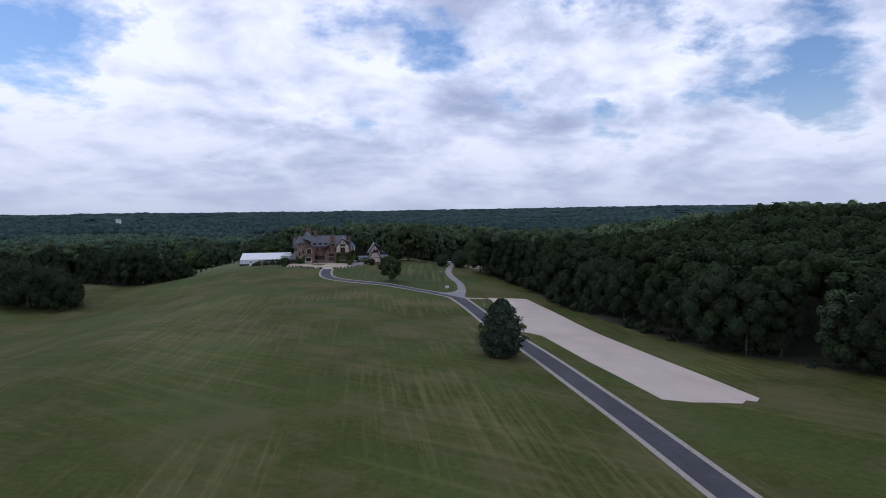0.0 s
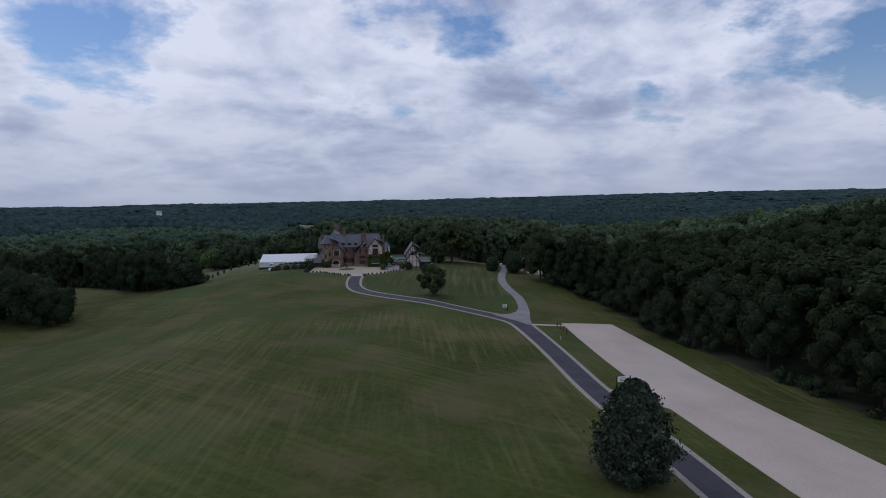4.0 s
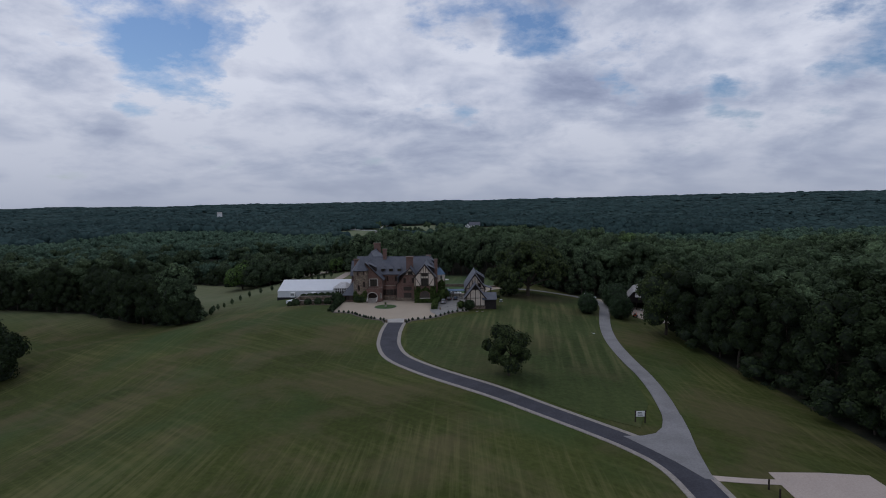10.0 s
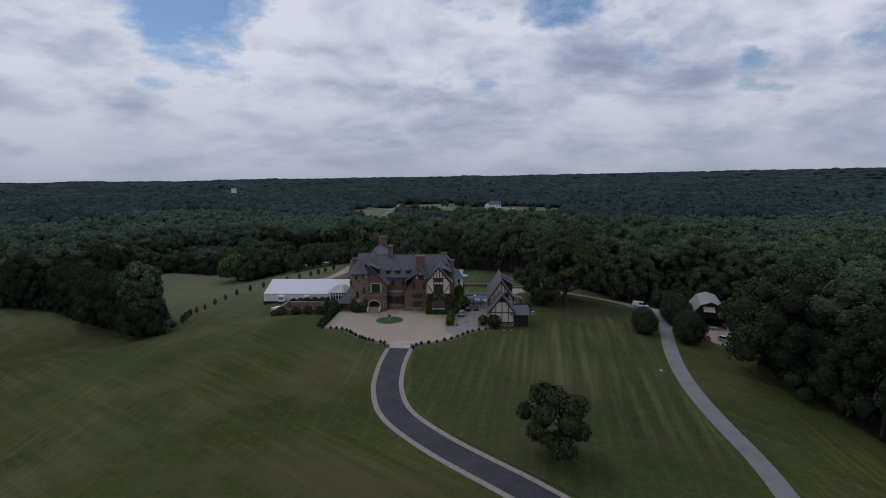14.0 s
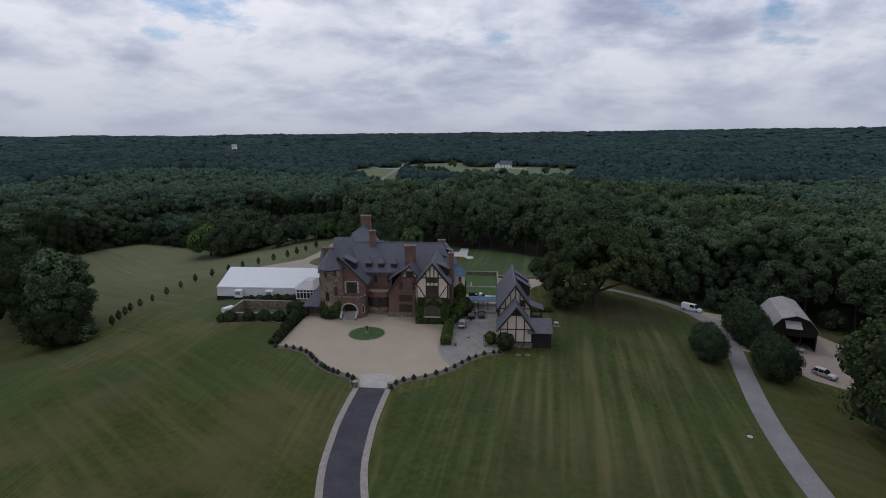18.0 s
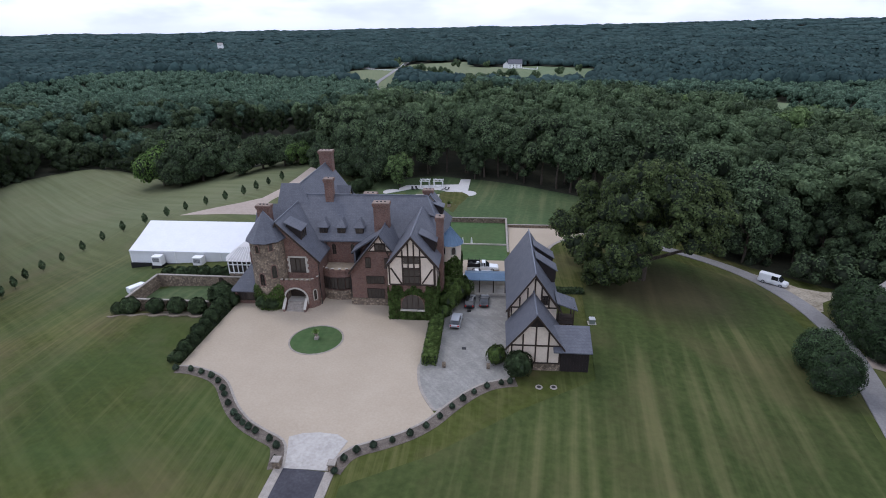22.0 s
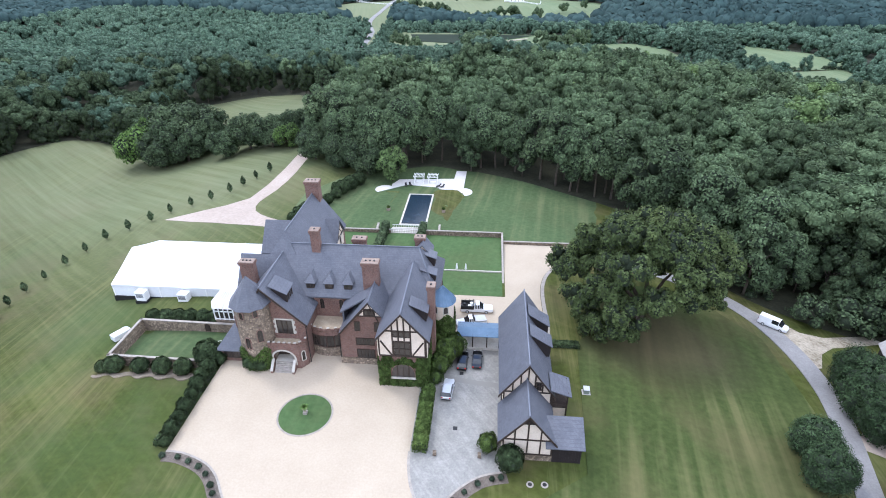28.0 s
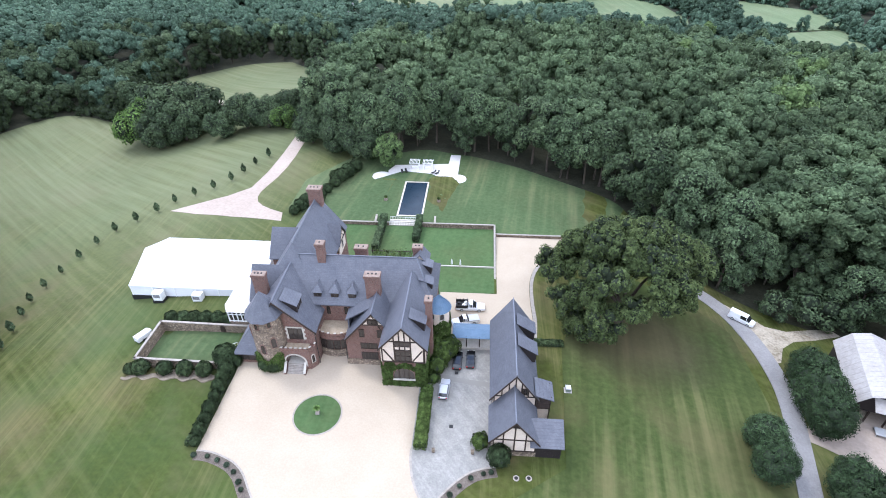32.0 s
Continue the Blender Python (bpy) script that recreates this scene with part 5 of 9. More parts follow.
scatter("field_trees", [(-128, 752), (-112, 762), (-60, 770), (-52, 782), (-70, 762), (-190, 762), (-178, 755), (-196, 758), (-40, 800), (-34, 818), (-46, 790)], LOD2, 0.45, 0.75, "scattered trees on the valley meadow", LEAF, False)
scatter("field_trees", row_of((-260, 985), (-195, 960), 9, 6) + row_of((-180, 930), (-110, 945), 7, 5) + [(-206, 1040), (-170, 1085), (-305, 1075), (-312, 1100), (-90, 960), (-40, 1000), (-62, 985)], LOD3, 0.35, 0.65, "scattered trees on the far pasture", LEAF3, False)


def far_open(x, y):
    m = np.zeros(np.shape(x), bool)
    for q in MEADOWS:
        m |= poly_mask(x, y, q)
    return m


# far canopy to the horizon
ang = np.radians(np.linspace(-56, 58, 240)) + math.pi / 2
rad = 560 * (4700 / 560) ** np.linspace(0, 1, 170)
RA, AA = np.meshgrid(rad, ang, indexing="ij")
FX, FY = -40 + RA * np.cos(AA), 250 + RA * np.sin(AA)
rngf = np.random.default_rng(5)
INNER = [(-612, 20), (412, 20), (412, 893), (-612, 893)]
FZ = far_land(FX, FY) + np.where(poly_mask(FX, FY, INNER), -1.5, 0.3) - np.where(far_open(FX, FY), 0.6, 0.0)
nr, na = FX.shape
gi = np.arange(nr * na).reshape(nr, na)
fq = np.stack([gi[:-1, :-1], gi[1:, :-1], gi[1:, 1:], gi[:-1, 1:]], -1).reshape(-1, 4)
pts = np.stack([FX, FY, FZ], -1).reshape(-1, 3)
tagged(new("far_forest_floor", quad_mesh("far_forest_floor", pts, fq, SHADED_LITTER, True)), "shaded ground under the distant woods", "woodland", "", "structure")

# single crowns over the far woods, wider apart the farther off: a broad dome with two or three shoulders
ring_v, ring_f, nb, r_ = [], [], 0, 560.0
dome = np.stack([np.array([math.cos(a) * k, math.sin(a) * k, h_]) for k, h_ in ((0.86, 0.30), (1.0, 0.58), (0.66, 0.88), (0.0, 1.0)) for a in np.linspace(0, 2 * math.pi, 6, endpoint=False)])
g6 = np.arange(24).reshape(4, 6)
dome_f = np.stack([g6[:-1], np.roll(g6, -1, 1)[:-1], np.roll(g6, -1, 1)[1:], g6[1:]], -1).reshape(-1, 4)
while r_ < 4600:
    gap = max(11.5, 0.0155 * r_)
    th_ = np.radians(np.arange(-55, 57, math.degrees(gap / r_))) + math.pi / 2
    th_ = th_ + rngf.uniform(-0.5, 0.5, len(th_)) * gap / r_
    rr_ = r_ + rngf.uniform(-0.5, 0.5, len(th_)) * gap
    tx, ty = -40 + rr_ * np.cos(th_), 250 + rr_ * np.sin(th_)
    ok = ~far_open(tx, ty) & ~poly_mask(tx, ty, INNER)
    tx, ty = tx[ok], ty[ok]
    tz = far_land(tx, ty)
    stand_ = np.sin(tx / 95 + 0.7) * np.sin(ty / 80 + 2) + 0.7 * np.sin((tx + 2 * ty) / 60)
    for x_, y_, z_, s_ in zip(tx, ty, tz, stand_):
        for lobe_ in range(2 if r_ < 950 else 1):
            w_, h_ = gap * rngf.uniform(0.48, 0.80), (13.5 + 3.2 * s_) * rngf.uniform(0.82, 1.15)
            o_ = np.zeros(3)
            if lobe_:
                w_, h_ = w_ * 0.62, h_ * rngf.uniform(0.72, 0.95)
                o_ = np.array([rngf.normal(0, 0.38) * gap, rngf.normal(0, 0.38) * gap, 0])
            q = dome * np.array([w_, w_, h_]) * rngf.uniform(0.90, 1.10, (24, 1))
            q[:, :2] *= rngf.uniform(0.86, 1.14, (24, 2))
            ring_v.append(q + np.array([x_, y_, z_]) + o_)
            ring_f.append(dome_f + nb)
            nb += 24
    r_ += gap * 0.90
tagged(new("far_woodland", quad_mesh("far_woodland", np.concatenate(ring_v), np.concatenate(ring_f), HAZYWOOD, True)), "tree crowns out to the horizon, tinted blue for haze", "woodland", "", "stuff")

# windows, timbering and the house's smaller parts


def pane_window(parent, u0, u1, z0, z1, v, lights=3, rows_=1, frame=TIMBER, surround=None, arch=False, axis="v", sign=-1, name="window"):
    """A casement on a wall: frame and mullions stand proud, glass sits behind them. axis v: the wall faces the front; u: it faces a side."""
    def B(bm, a0, a1, d0, d1, c0, c1):
        lo, hi = sorted((v + sign * d0, v + sign * d1))
        if axis == "v":
            box(bm, a0, a1, lo, hi, c0, c1)
        else:
            box(bm, lo, hi, a0, a1, c0, c1)
    def at(a, d, c):
        return (a, v + sign * d, c) if axis == "v" else (v + sign * d, a, c)
    b = 0.10
    bm = bmesh.new()
    rims = []
    for a0, a1, c0, c1 in ((u0 - b, u1 + b, z0 - b, z1 + b), (u0 + 0.02, u1 - 0.02, z0 + 0.02, z1 - 0.02)):
        for d in (-0.05, 0.12):
            rims.append([bm.verts.new(at(*p)) for p in ((a0, d, c0), (a1, d, c0), (a1, d, c1), (a0, d, c1))])
    for p, q in ((0, 1), (1, 3), (3, 2), (2, 0)):
        for i in range(4):
            j = (i + 1) % 4
            bm.faces.new((rims[p][i], rims[p][j], rims[q][j], rims[q][i]))
    w = part(name, bm, frame, parent)
    for i in range(1, lights):
        c = u0 + (u1 - u0) * i / lights
        bm = bmesh.new()
        B(bm, c - 0.06, c + 0.06, -0.05, 0.10, z0, z1)
        part("mullion", bm, frame, w)
    for i in range(1, rows_):
        c = z0 + (z1 - z0) * i / rows_
        bm = bmesh.new()
        B(bm, u0, u1, -0.05, 0.095, c - 0.05, c + 0.05)
        part("transom", bm, frame, w)
    for i in range(lights):
        bm = bmesh.new()
        a0, a1 = u0 + (u1 - u0) * i / lights, u0 + (u1 - u0) * (i + 1) / lights
        B(bm, a0 + 0.05, a1 - 0.05, -0.05, 0.03, z0 + 0.02, z1 - 0.02)
        part("pane", bm, GLASSY, w)
    if surround:
        bm = bmesh.new()
        k = 0.32
        B(bm, u0 - b - k, u0 - b, -0.05, 0.09, z0 - b, z1 + b)
        B(bm, u1 + b, u1 + b + k, -0.05, 0.09, z0 - b, z1 + b)
        B(bm, u0 - b - k, u1 + b + k, -0.05, 0.09, z1 + b, z1 + b + 0.3)
        n = 5
        for i in range(n):
            if i % 2 == 0:
                c0 = z0 + (z1 - z0) * i / n
                B(bm, u0 - b - k - 0.22, u0 - b - k, -0.05, 0.085, c0, c0 + (z1 - z0) / n)
                B(bm, u1 + b + k, u1 + b + k + 0.22, -0.05, 0.085, c0, c0 + (z1 - z0) / n)
        part("surround", bm, surround, w, "pale stone quoined surround")
    return w


def arch_points(u0, u1, z0, z1, pointed=True, n=6):
    c, r = (u0 + u1) / 2, (u1 - u0) / 2
    zs = z1 - r * (1.5 if pointed else 1.0)
    pts = [(u0, z0), (u1, z0)]
    for i in range(n + 1):
        t = math.pi * i / n
        k = 1.5 if pointed else 1.0
        pts.append((c + r * math.cos(t), zs + r * k * math.sin(t) ** (0.8 if pointed else 1.0)))
    return pts


def arch_window(parent, u0, u1, z0, z1, cu, cv, ang, r=0.0, pointed=True, trim=LIMESTONE, name="arched_window"):
    """An arched light in a plane through (cu, cv) whose outward normal points at ang degrees (270 is the front)."""
    na = radians(ang)
    nu, nv = math.cos(na), math.sin(na)
    tu, tv = -nv, nu

    def P(a, z, d):
        return (cu + tu * a + nu * (r + d), cv + tv * a + nv * (r + d), z)
    bm = bmesh.new()
    inner = arch_points(u0, u1, z0, z1, pointed)
    outer = arch_points(u0 - 0.14, u1 + 0.14, z0 - 0.1, z1 + 0.18, pointed)
    for i in range(len(inner)):
        j = (i + 1) % len(inner)
        q = [P(*inner[i], -0.3), P(*inner[j], -0.3), P(*outer[j], -0.3), P(*outer[i], -0.3)]
        solid(bm, q, (nu * 0.4, nv * 0.4, 0))
    w = part(name, bm, trim, parent)
    bm = bmesh.new()
    solid(bm, [P(a, z, -0.3) for a, z in inner], (nu * 0.33, nv * 0.33, 0))
    part("pane", bm, GLASSY, w)
    bm = bmesh.new()
    c = (u0 + u1) / 2
    q = [P(c - 0.04, z0, 0.03), P(c + 0.04, z0, 0.03), P(c + 0.04, z1 - 0.2, 0.03), P(c - 0.04, z1 - 0.2, 0.03)]
    solid(bm, q, (nu * 0.05, nv * 0.05, 0))
    part("mullion", bm, TIMBER, w)
    return w


def timbers(parent, v, bars, w=0.24, d=0.14, name="timber"):
    """Half-timber posts, rails and braces, each a piece of its own, standing on the plane v."""
    for a, b in bars:
        bm = bmesh.new()
        (u0, z0), (u1, z1) = a, b
        L = math.hypot(u1 - u0, z1 - z0)
        nu, nz = -(z1 - z0) / L * w / 2, (u1 - u0) / L * w / 2
        solid(bm, [(u0 + nu, v, z0 + nz), (u0 - nu, v, z0 - nz), (u1 - nu, v, z1 - nz), (u1 + nu, v, z1 + nz)], (0, -d, 0))
        part(name, bm, TIMBER, parent)


def ridge_cap(parent, p, q, w=0.3):
    bm = bmesh.new()
    beam(bm, p, q, w, w * 0.55)
    part("ridge_cap", bm, LEAD, parent, "pale lead ridge capping")


def barge(parent, u0, ur, u1, v, ze, zr):
    for a, b in (((u0, v, ze), (ur, v, zr)), ((ur, v, zr), (u1, v, ze))):
        bm = bmesh.new()
        solid(bm, [a, b, (b[0], b[1], b[2] - 0.42), (a[0], a[1], a[2] - 0.42)], (0, -0.12, 0))
        part("bargeboard", bm, TIMBER, parent)


# half-timbered front gable
timbers(house, 7.5, [((11.6, 7.15), (19.5, 7.15)), ((14.0, 10.25), (17.0, 10.25)), ((12.9, 12.45), (18.2, 12.45)), ((11.6, 7.2), (11.6, 10.9)), ((19.4, 7.2), (19.4, 10.9)),
                     ((13.95, 7.2), (13.95, 13.6)), ((17.0, 7.2), (17.0, 13.9)), ((14.95, 10.2), (14.95, 14.9)), ((15.95, 10.2), (15.95, 15.2)),
                     ((11.9, 10.3), (13.7, 7.3)), ((19.1, 10.2), (17.3, 7.4)), ((11.3, 10.6), (15.5, 15.8)), ((19.7, 10.6), (15.5, 15.8))])
pane_window(house, 14.1, 16.85, 7.4, 10.1, 7.46, 3, 2)
pane_window(house, 14.1, 16.85, 11.3, 12.3, 7.46, 3, 1)
barge(house, 10.9, 15.6, 20.3, 6.92, 10.75, 16.35)
timbers(house, 7.52, [((19.55, 7.15), (19.55, 10.9))])
for v0 in (8.6, 10.2, 11.8):
    bm = bmesh.new()
    box(bm, 19.74, 19.86, v0 - 0.12, v0 + 0.12, 7.0, 10.7)
    part("timber", bm, TIMBER, house)
# great arched window of the ivy-clad ground floor
arch_window(house, -2.0, 2.0, 2.1, 5.0, 15.4, 7.9, 270, 0.02, False, BRICK)
for c in (-1.0, 1.0):
    bm = bmesh.new()
    box(bm, 15.4 + c - 0.07, 15.4 + c + 0.07, 7.75, 7.9, 2.1, 4.5)
    part("mullion", bm, TIMBER, house)
bm = bmesh.new()
box(bm, 13.2, 17.6, 7.5, 7.9, 1.85, 2.1)
part("sill", bm, LIMESTONE, house, "pale stone window sill")

# brick bay
pane_window(house, 6.15, 9.3, 1.1, 3.3, 13.0, 5, 1)
pane_window(house, 6.15, 9.35, 4.5, 5.9, 13.0, 5, 1)
pane_window(house, 6.15, 7.0, 7.7, 9.6, 13.0, 2, 1)
pane_window(house, 9.75, 10.5, 7.7, 9.6, 13.0, 2, 1)
bm = bmesh.new()
box(bm, 3.0, 11.45, 12.75, 13.0, -0.5, 1.35)
part("stone_base", bm, RUBBLE, house, "fieldstone plinth")
bm = bmesh.new()
solid(bm, [(6.7, 12.86, 11.1), (11.3, 12.86, 11.1), (9.0, 12.86, 13.85)], (0, 0.14, 0))
part("stucco_panel", bm, STUCCO, house)
timbers(house, 12.86, [((6.5, 11.05), (11.5, 11.05)), ((7.0, 11.2), (7.9, 12.2)), ((11.0, 11.2), (10.1, 12.2)), ((8.05, 11.1), (8.05, 12.8)), ((9.95, 11.1), (9.95, 12.8)), ((7.9, 12.55), (10.1, 12.55))], 0.18, 0.1)
pane_window(house, 8.2, 9.8, 11.3, 12.35, 12.8, 3, 1)
barge(house, 2.8, 9.0, 12.2, 12.38, 6.75, 14.35)
# short catslide roof behind the bay
bm = bmesh.new()
solid(bm, [(2.9, 15.4, 9.7), (2.9, 19.0, 9.7), (8.6, 19.0, 13.5), (8.6, 15.4, 13.5)], (0, 0, -0.3))
solid(bm, [(3.3, 15.6, 6.8), (3.3, 19.2, 6.8), (3.3, 19.2, 9.7), (3.3, 15.6, 9.7)], (0.3, 0, 0))
part("catslide_roof", bm, SLATE, house)
for v0 in (16.3, 17.6):
    pane_window(house, v0 - 0.4, v0 + 0.4, 7.6, 9.2, 3.3, 2, 1, axis="u", sign=-1)
# downpipes
for u_, v_, z_ in ((3.05, 12.85, 7.0), (-2.75, 12.6, 8.8), (11.2, 12.8, 10.4), (-3.0, 19.1, 10.6)):
    bm = bmesh.new()
    cylinder(bm, (u_, v_, 0.0), (u_, v_, z_), 0.07, 8)
    part("downpipe", bm, BLACK, house)

# crenellated terrace between the wings
arc = [(-3.4, 15.9), (-2.6, 15.2), (-1.4, 14.75), (0.0, 14.6), (1.4, 14.75), (2.6, 15.2), (3.3, 15.7)]
bm = bmesh.new()
prism(bm, arc + [(3.3, 19.3), (-3.4, 19.3)], 1.6, 5.7)
part("terrace_wall", bm, BRICK, house)
bm = bmesh.new()
prism(bm, [(u * 1.02, v - 0.14) for u, v in arc] + [(3.3, 19.25), (-3.4, 19.25)], -0.5, 1.9)
part("stone_base", bm, RUBBLE, house, "fieldstone plinth")
bm = bmesh.new()
prism(bm, [(u * 0.93, v + 0.5) for u, v in arc] + [(3.1, 19.28), (-3.1, 19.28)], 5.6, 5.76)
part("terrace_floor", bm, LEADFLAT, house, "tan gravelled terrace floor")


def parapet(parent, pts, z0, z1, d=0.24, merlon=0.50, gap=0.38, mh=0.26):
    """A low wall along a line with raised merlons and a pale coping."""
    bm = bmesh.new()
    for (a, b) in zip(pts[:-1], pts[1:]):
        n = Vector((b[1] - a[1], a[0] - b[0], 0)).normalized() * d
        solid(bm, [(a[0], a[1], z0), (b[0], b[1], z0), (b[0], b[1], z1), (a[0], a[1], z1)], (-n.x, -n.y, 0))
    par = part("parapet", bm, BRICK, parent)
    for (a, b) in zip(pts[:-1], pts[1:]):
        a, b = Vector((*a, 0)), Vector((*b, 0))
        L = (b - a).length
        k = max(1, int(L / (merlon + gap)))
        n = Vector(((b - a).y, -(b - a).x, 0)).normalized()
        for i in range(k):
            c0 = a + (b - a) * ((i + 0.2) / k)
            c1 = c0 + (b - a).normalized() * merlon * min(1, L / k / (merlon + gap))
            bm = bmesh.new()
            o = n * 0.03
            solid(bm, [(c0 + o)[:2] + (z1 - 0.02,), (c1 + o)[:2] + (z1 - 0.02,), (c1 + o)[:2] + (z1 + mh,), (c0 + o)[:2] + (z1 + mh,)], (-n.x * (d + 0.06), -n.y * (d + 0.06), 0))
            m = part("merlon", bm, BRICK, par)
            bm = bmesh.new()
            o = n * 0.05
            solid(bm, [(c0 + o)[:2] + (z1 + mh,), (c1 + o)[:2] + (z1 + mh,), (c1 + o)[:2] + (z1 + mh + 0.09,), (c0 + o)[:2] + (z1 + mh + 0.09,)], (-n.x * (d + 0.10), -n.y * (d + 0.10), 0))
            part("coping", bm, LIMESTONE, par, "pale stone coping")
    return par


parapet(house, arc, 5.5, 6.1)
for i in range(6):
    (a, b) = arc[i], arc[i + 1]
    cu_, cv_ = (a[0] + b[0]) / 2, (a[1] + b[1]) / 2
    ang = math.degrees(math.atan2(-(b[0] - a[0]), (b[1] - a[1])))
    bm = bmesh.new()
    n = Vector((b[1] - a[1], a[0] - b[0], 0)).normalized()
    d = Vector((b[0] - a[0], b[1] - a[1], 0))
    A = Vector((*a, 0))
    for s0, s1 in ((0.1, 0.5), (0.54, 0.94)):
        p, q = A + d * s0 + n * 0.02, A + d * s1 + n * 0.02
        solid(bm, [p[:2] + (2.3,), q[:2] + (2.3,), q[:2] + (4.5,), p[:2] + (4.5,)], (n.x * 0.05, n.y * 0.05, 0))
    w = part("pane", bm, GLASSY, house)
    bm = bmesh.new()
    for s0, s1 in ((0.04, 0.1), (0.5, 0.54), (0.94, 0.98)):
        p, q = A + d * s0 + n * 0.02, A + d * s1 + n * 0.02
        solid(bm, [p[:2] + (2.2,), q[:2] + (2.2,), q[:2] + (4.6,), p[:2] + (4.6,)], (n.x * 0.12, n.y * 0.12, 0))
    p, q = A + d * 0.04 + n * 0.02, A + d * 0.98 + n * 0.02
    for z0 in (2.1, 4.5):
        solid(bm, [p[:2] + (z0,), q[:2] + (z0,), q[:2] + (z0 + 0.15,), p[:2] + (z0 + 0.15,)], (n.x * 0.13, n.y * 0.13, 0))
    part("mullion", bm, TIMBER, house)
arch_window(house, -0.4, 0.4, 7.6, 9.8, -1.5, 19.2, 270, trim=BRICK)
arch_window(house, -0.4, 0.4, 7.6, 9.8, 2.2, 19.2, 270, trim=BRICK)

# entrance porch
bm = bmesh.new()
box(bm, -9.8, -8.98, 10.7, 12.9, -0.5, 5.2)
box(bm, -4.92, -4.0, 10.7, 12.9, -0.5, 5.2)
for i in range(12):
    a0, a1 = math.pi * i / 12, math.pi * (i + 1) / 12
    q = [(-6.95 + 2.03 * math.cos(a0), 10.7, 2.2 + 1.8 * math.sin(a0)), (-6.95 + 2.03 * math.cos(a1), 10.7, 2.2 + 1.8 * math.sin(a1)),
         (-6.95 + 2.03 * math.cos(a1), 10.7, 5.2), (-6.95 + 2.03 * math.cos(a0), 10.7, 5.2)]
    solid(bm, q, (0, 0.5, 0))
box(bm, -9.8, -4.0, 10.72, 12.9, 4.7, 5.2)
prism(bm, [(-4.0, 10.75), (-3.0, 12.0), (-2.9, 12.9), (-4.0, 12.9)], -0.5, 5.2)
porch = part("porch", bm, BRICK, house, "brick entrance porch")
bm = bmesh.new()
for i in range(14):
    a0, a1 = math.pi * i / 14, math.pi * (i + 1) / 14
    q = [(-6.95 + r * math.cos(a), 10.62, 2.2 + r * 0.89 * math.sin(a)) for r, a in ((2.0, a0), (2.0, a1), (2.34, a1), (2.34, a0))]
    solid(bm, q, (0, 0.14, 0))
box(bm, -9.3, -8.95, 10.6, 10.78, 0.9, 2.25)
box(bm, -4.95, -4.6, 10.6, 10.78, 0.9, 2.25)
part("arch", bm, LIMESTONE, porch, "pale stone arch")
bm = bmesh.new()
box(bm, -8.75, -5.15, 12.75, 12.9, 1.4, 4.7)
part("door", bm, TIMBER, porch, "dark panelled entrance door in shadow")
bm = bmesh.new()
box(bm, -8.75, -5.15, 10.75, 12.8, -0.5, 1.4)
part("porch_floor", bm, LIMESTONE, porch)
parapet(house, [(-9.8, 10.7), (-4.0, 10.7)], 5.1, 5.6)
parapet(house, [(-4.0, 10.75), (-3.0, 12.0), (-2.9, 12.8)], 5.1, 5.6)
bm = bmesh.new()
box(bm, -9.6, -4.2, 11.0, 12.8, 5.15, 5.22)
part("balcony_floor", bm, LEADFLAT, house)
stair = part("entrance_steps", bmesh.new(), LIMESTONE, house, "stone entrance steps")
for i in range(7):
    bm = bmesh.new()
    box(bm, -8.6, -5.3, 9.2 + i * 0.22, 9.2 + (i + 1) * 0.22 + 0.03, -0.2, 0.2 * (i + 1))
    part("step", bm, KERB, stair)
for s in (-9.0, -5.0):
    bm = bmesh.new()
    solid(bm, [(s - 0.2, 9.0, -0.3), (s - 0.2, 10.7, -0.3), (s - 0.2, 10.7, 2.0), (s - 0.2, 9.0, 0.55)], (0.4, 0, 0))
    ck = part("cheek_wall", bm, BRICK, stair, "sloping brick cheek wall")
    bm = bmesh.new()
    solid(bm, [(s - 0.26, 8.94, 0.55), (s - 0.26, 10.64, 2.0), (s - 0.26, 10.64, 2.12), (s - 0.26, 8.94, 0.67)], (0.52, 0, 0))
    part("coping", bm, LIMESTONE, ck, "pale stone coping")
pane_window(house, -8.0, -5.3, 6.5, 9.3, 12.8, 3, 1, surround=LIMESTONE)
arch_window(house, -0.3, 0.3, 1.6, 3.6, -3.5, 11.35, 320, 0.02)
bm = bmesh.new()
box(bm, -4.02, -2.78, 12.55, 13.0, -0.5, 1.5)
part("stone_base", bm, RUBBLE, house)
barge(house, -13.3, -9.75, -2.2, 12.08, 8.95, 16.55)

# tower lights
for a, z0, z1, hw in ((258, 11.5, 12.9, 0.32), (302, 11.8, 13.2, 0.32), (262, 5.0, 7.4, 0.45), (303, 6.4, 8.9, 0.45), (215, 9.0, 11.0, 0.35)):
    arch_window(house, -hw, hw, z0, z1, -12.0, 12.9, a, 3.2, True, BRICK)
bm = bmesh.new()
ring(bm, -12.0, 12.9, 13.05, 13.4, 3.3, 3.65, 32)
part("eaves_band", bm, TIMBER, house)

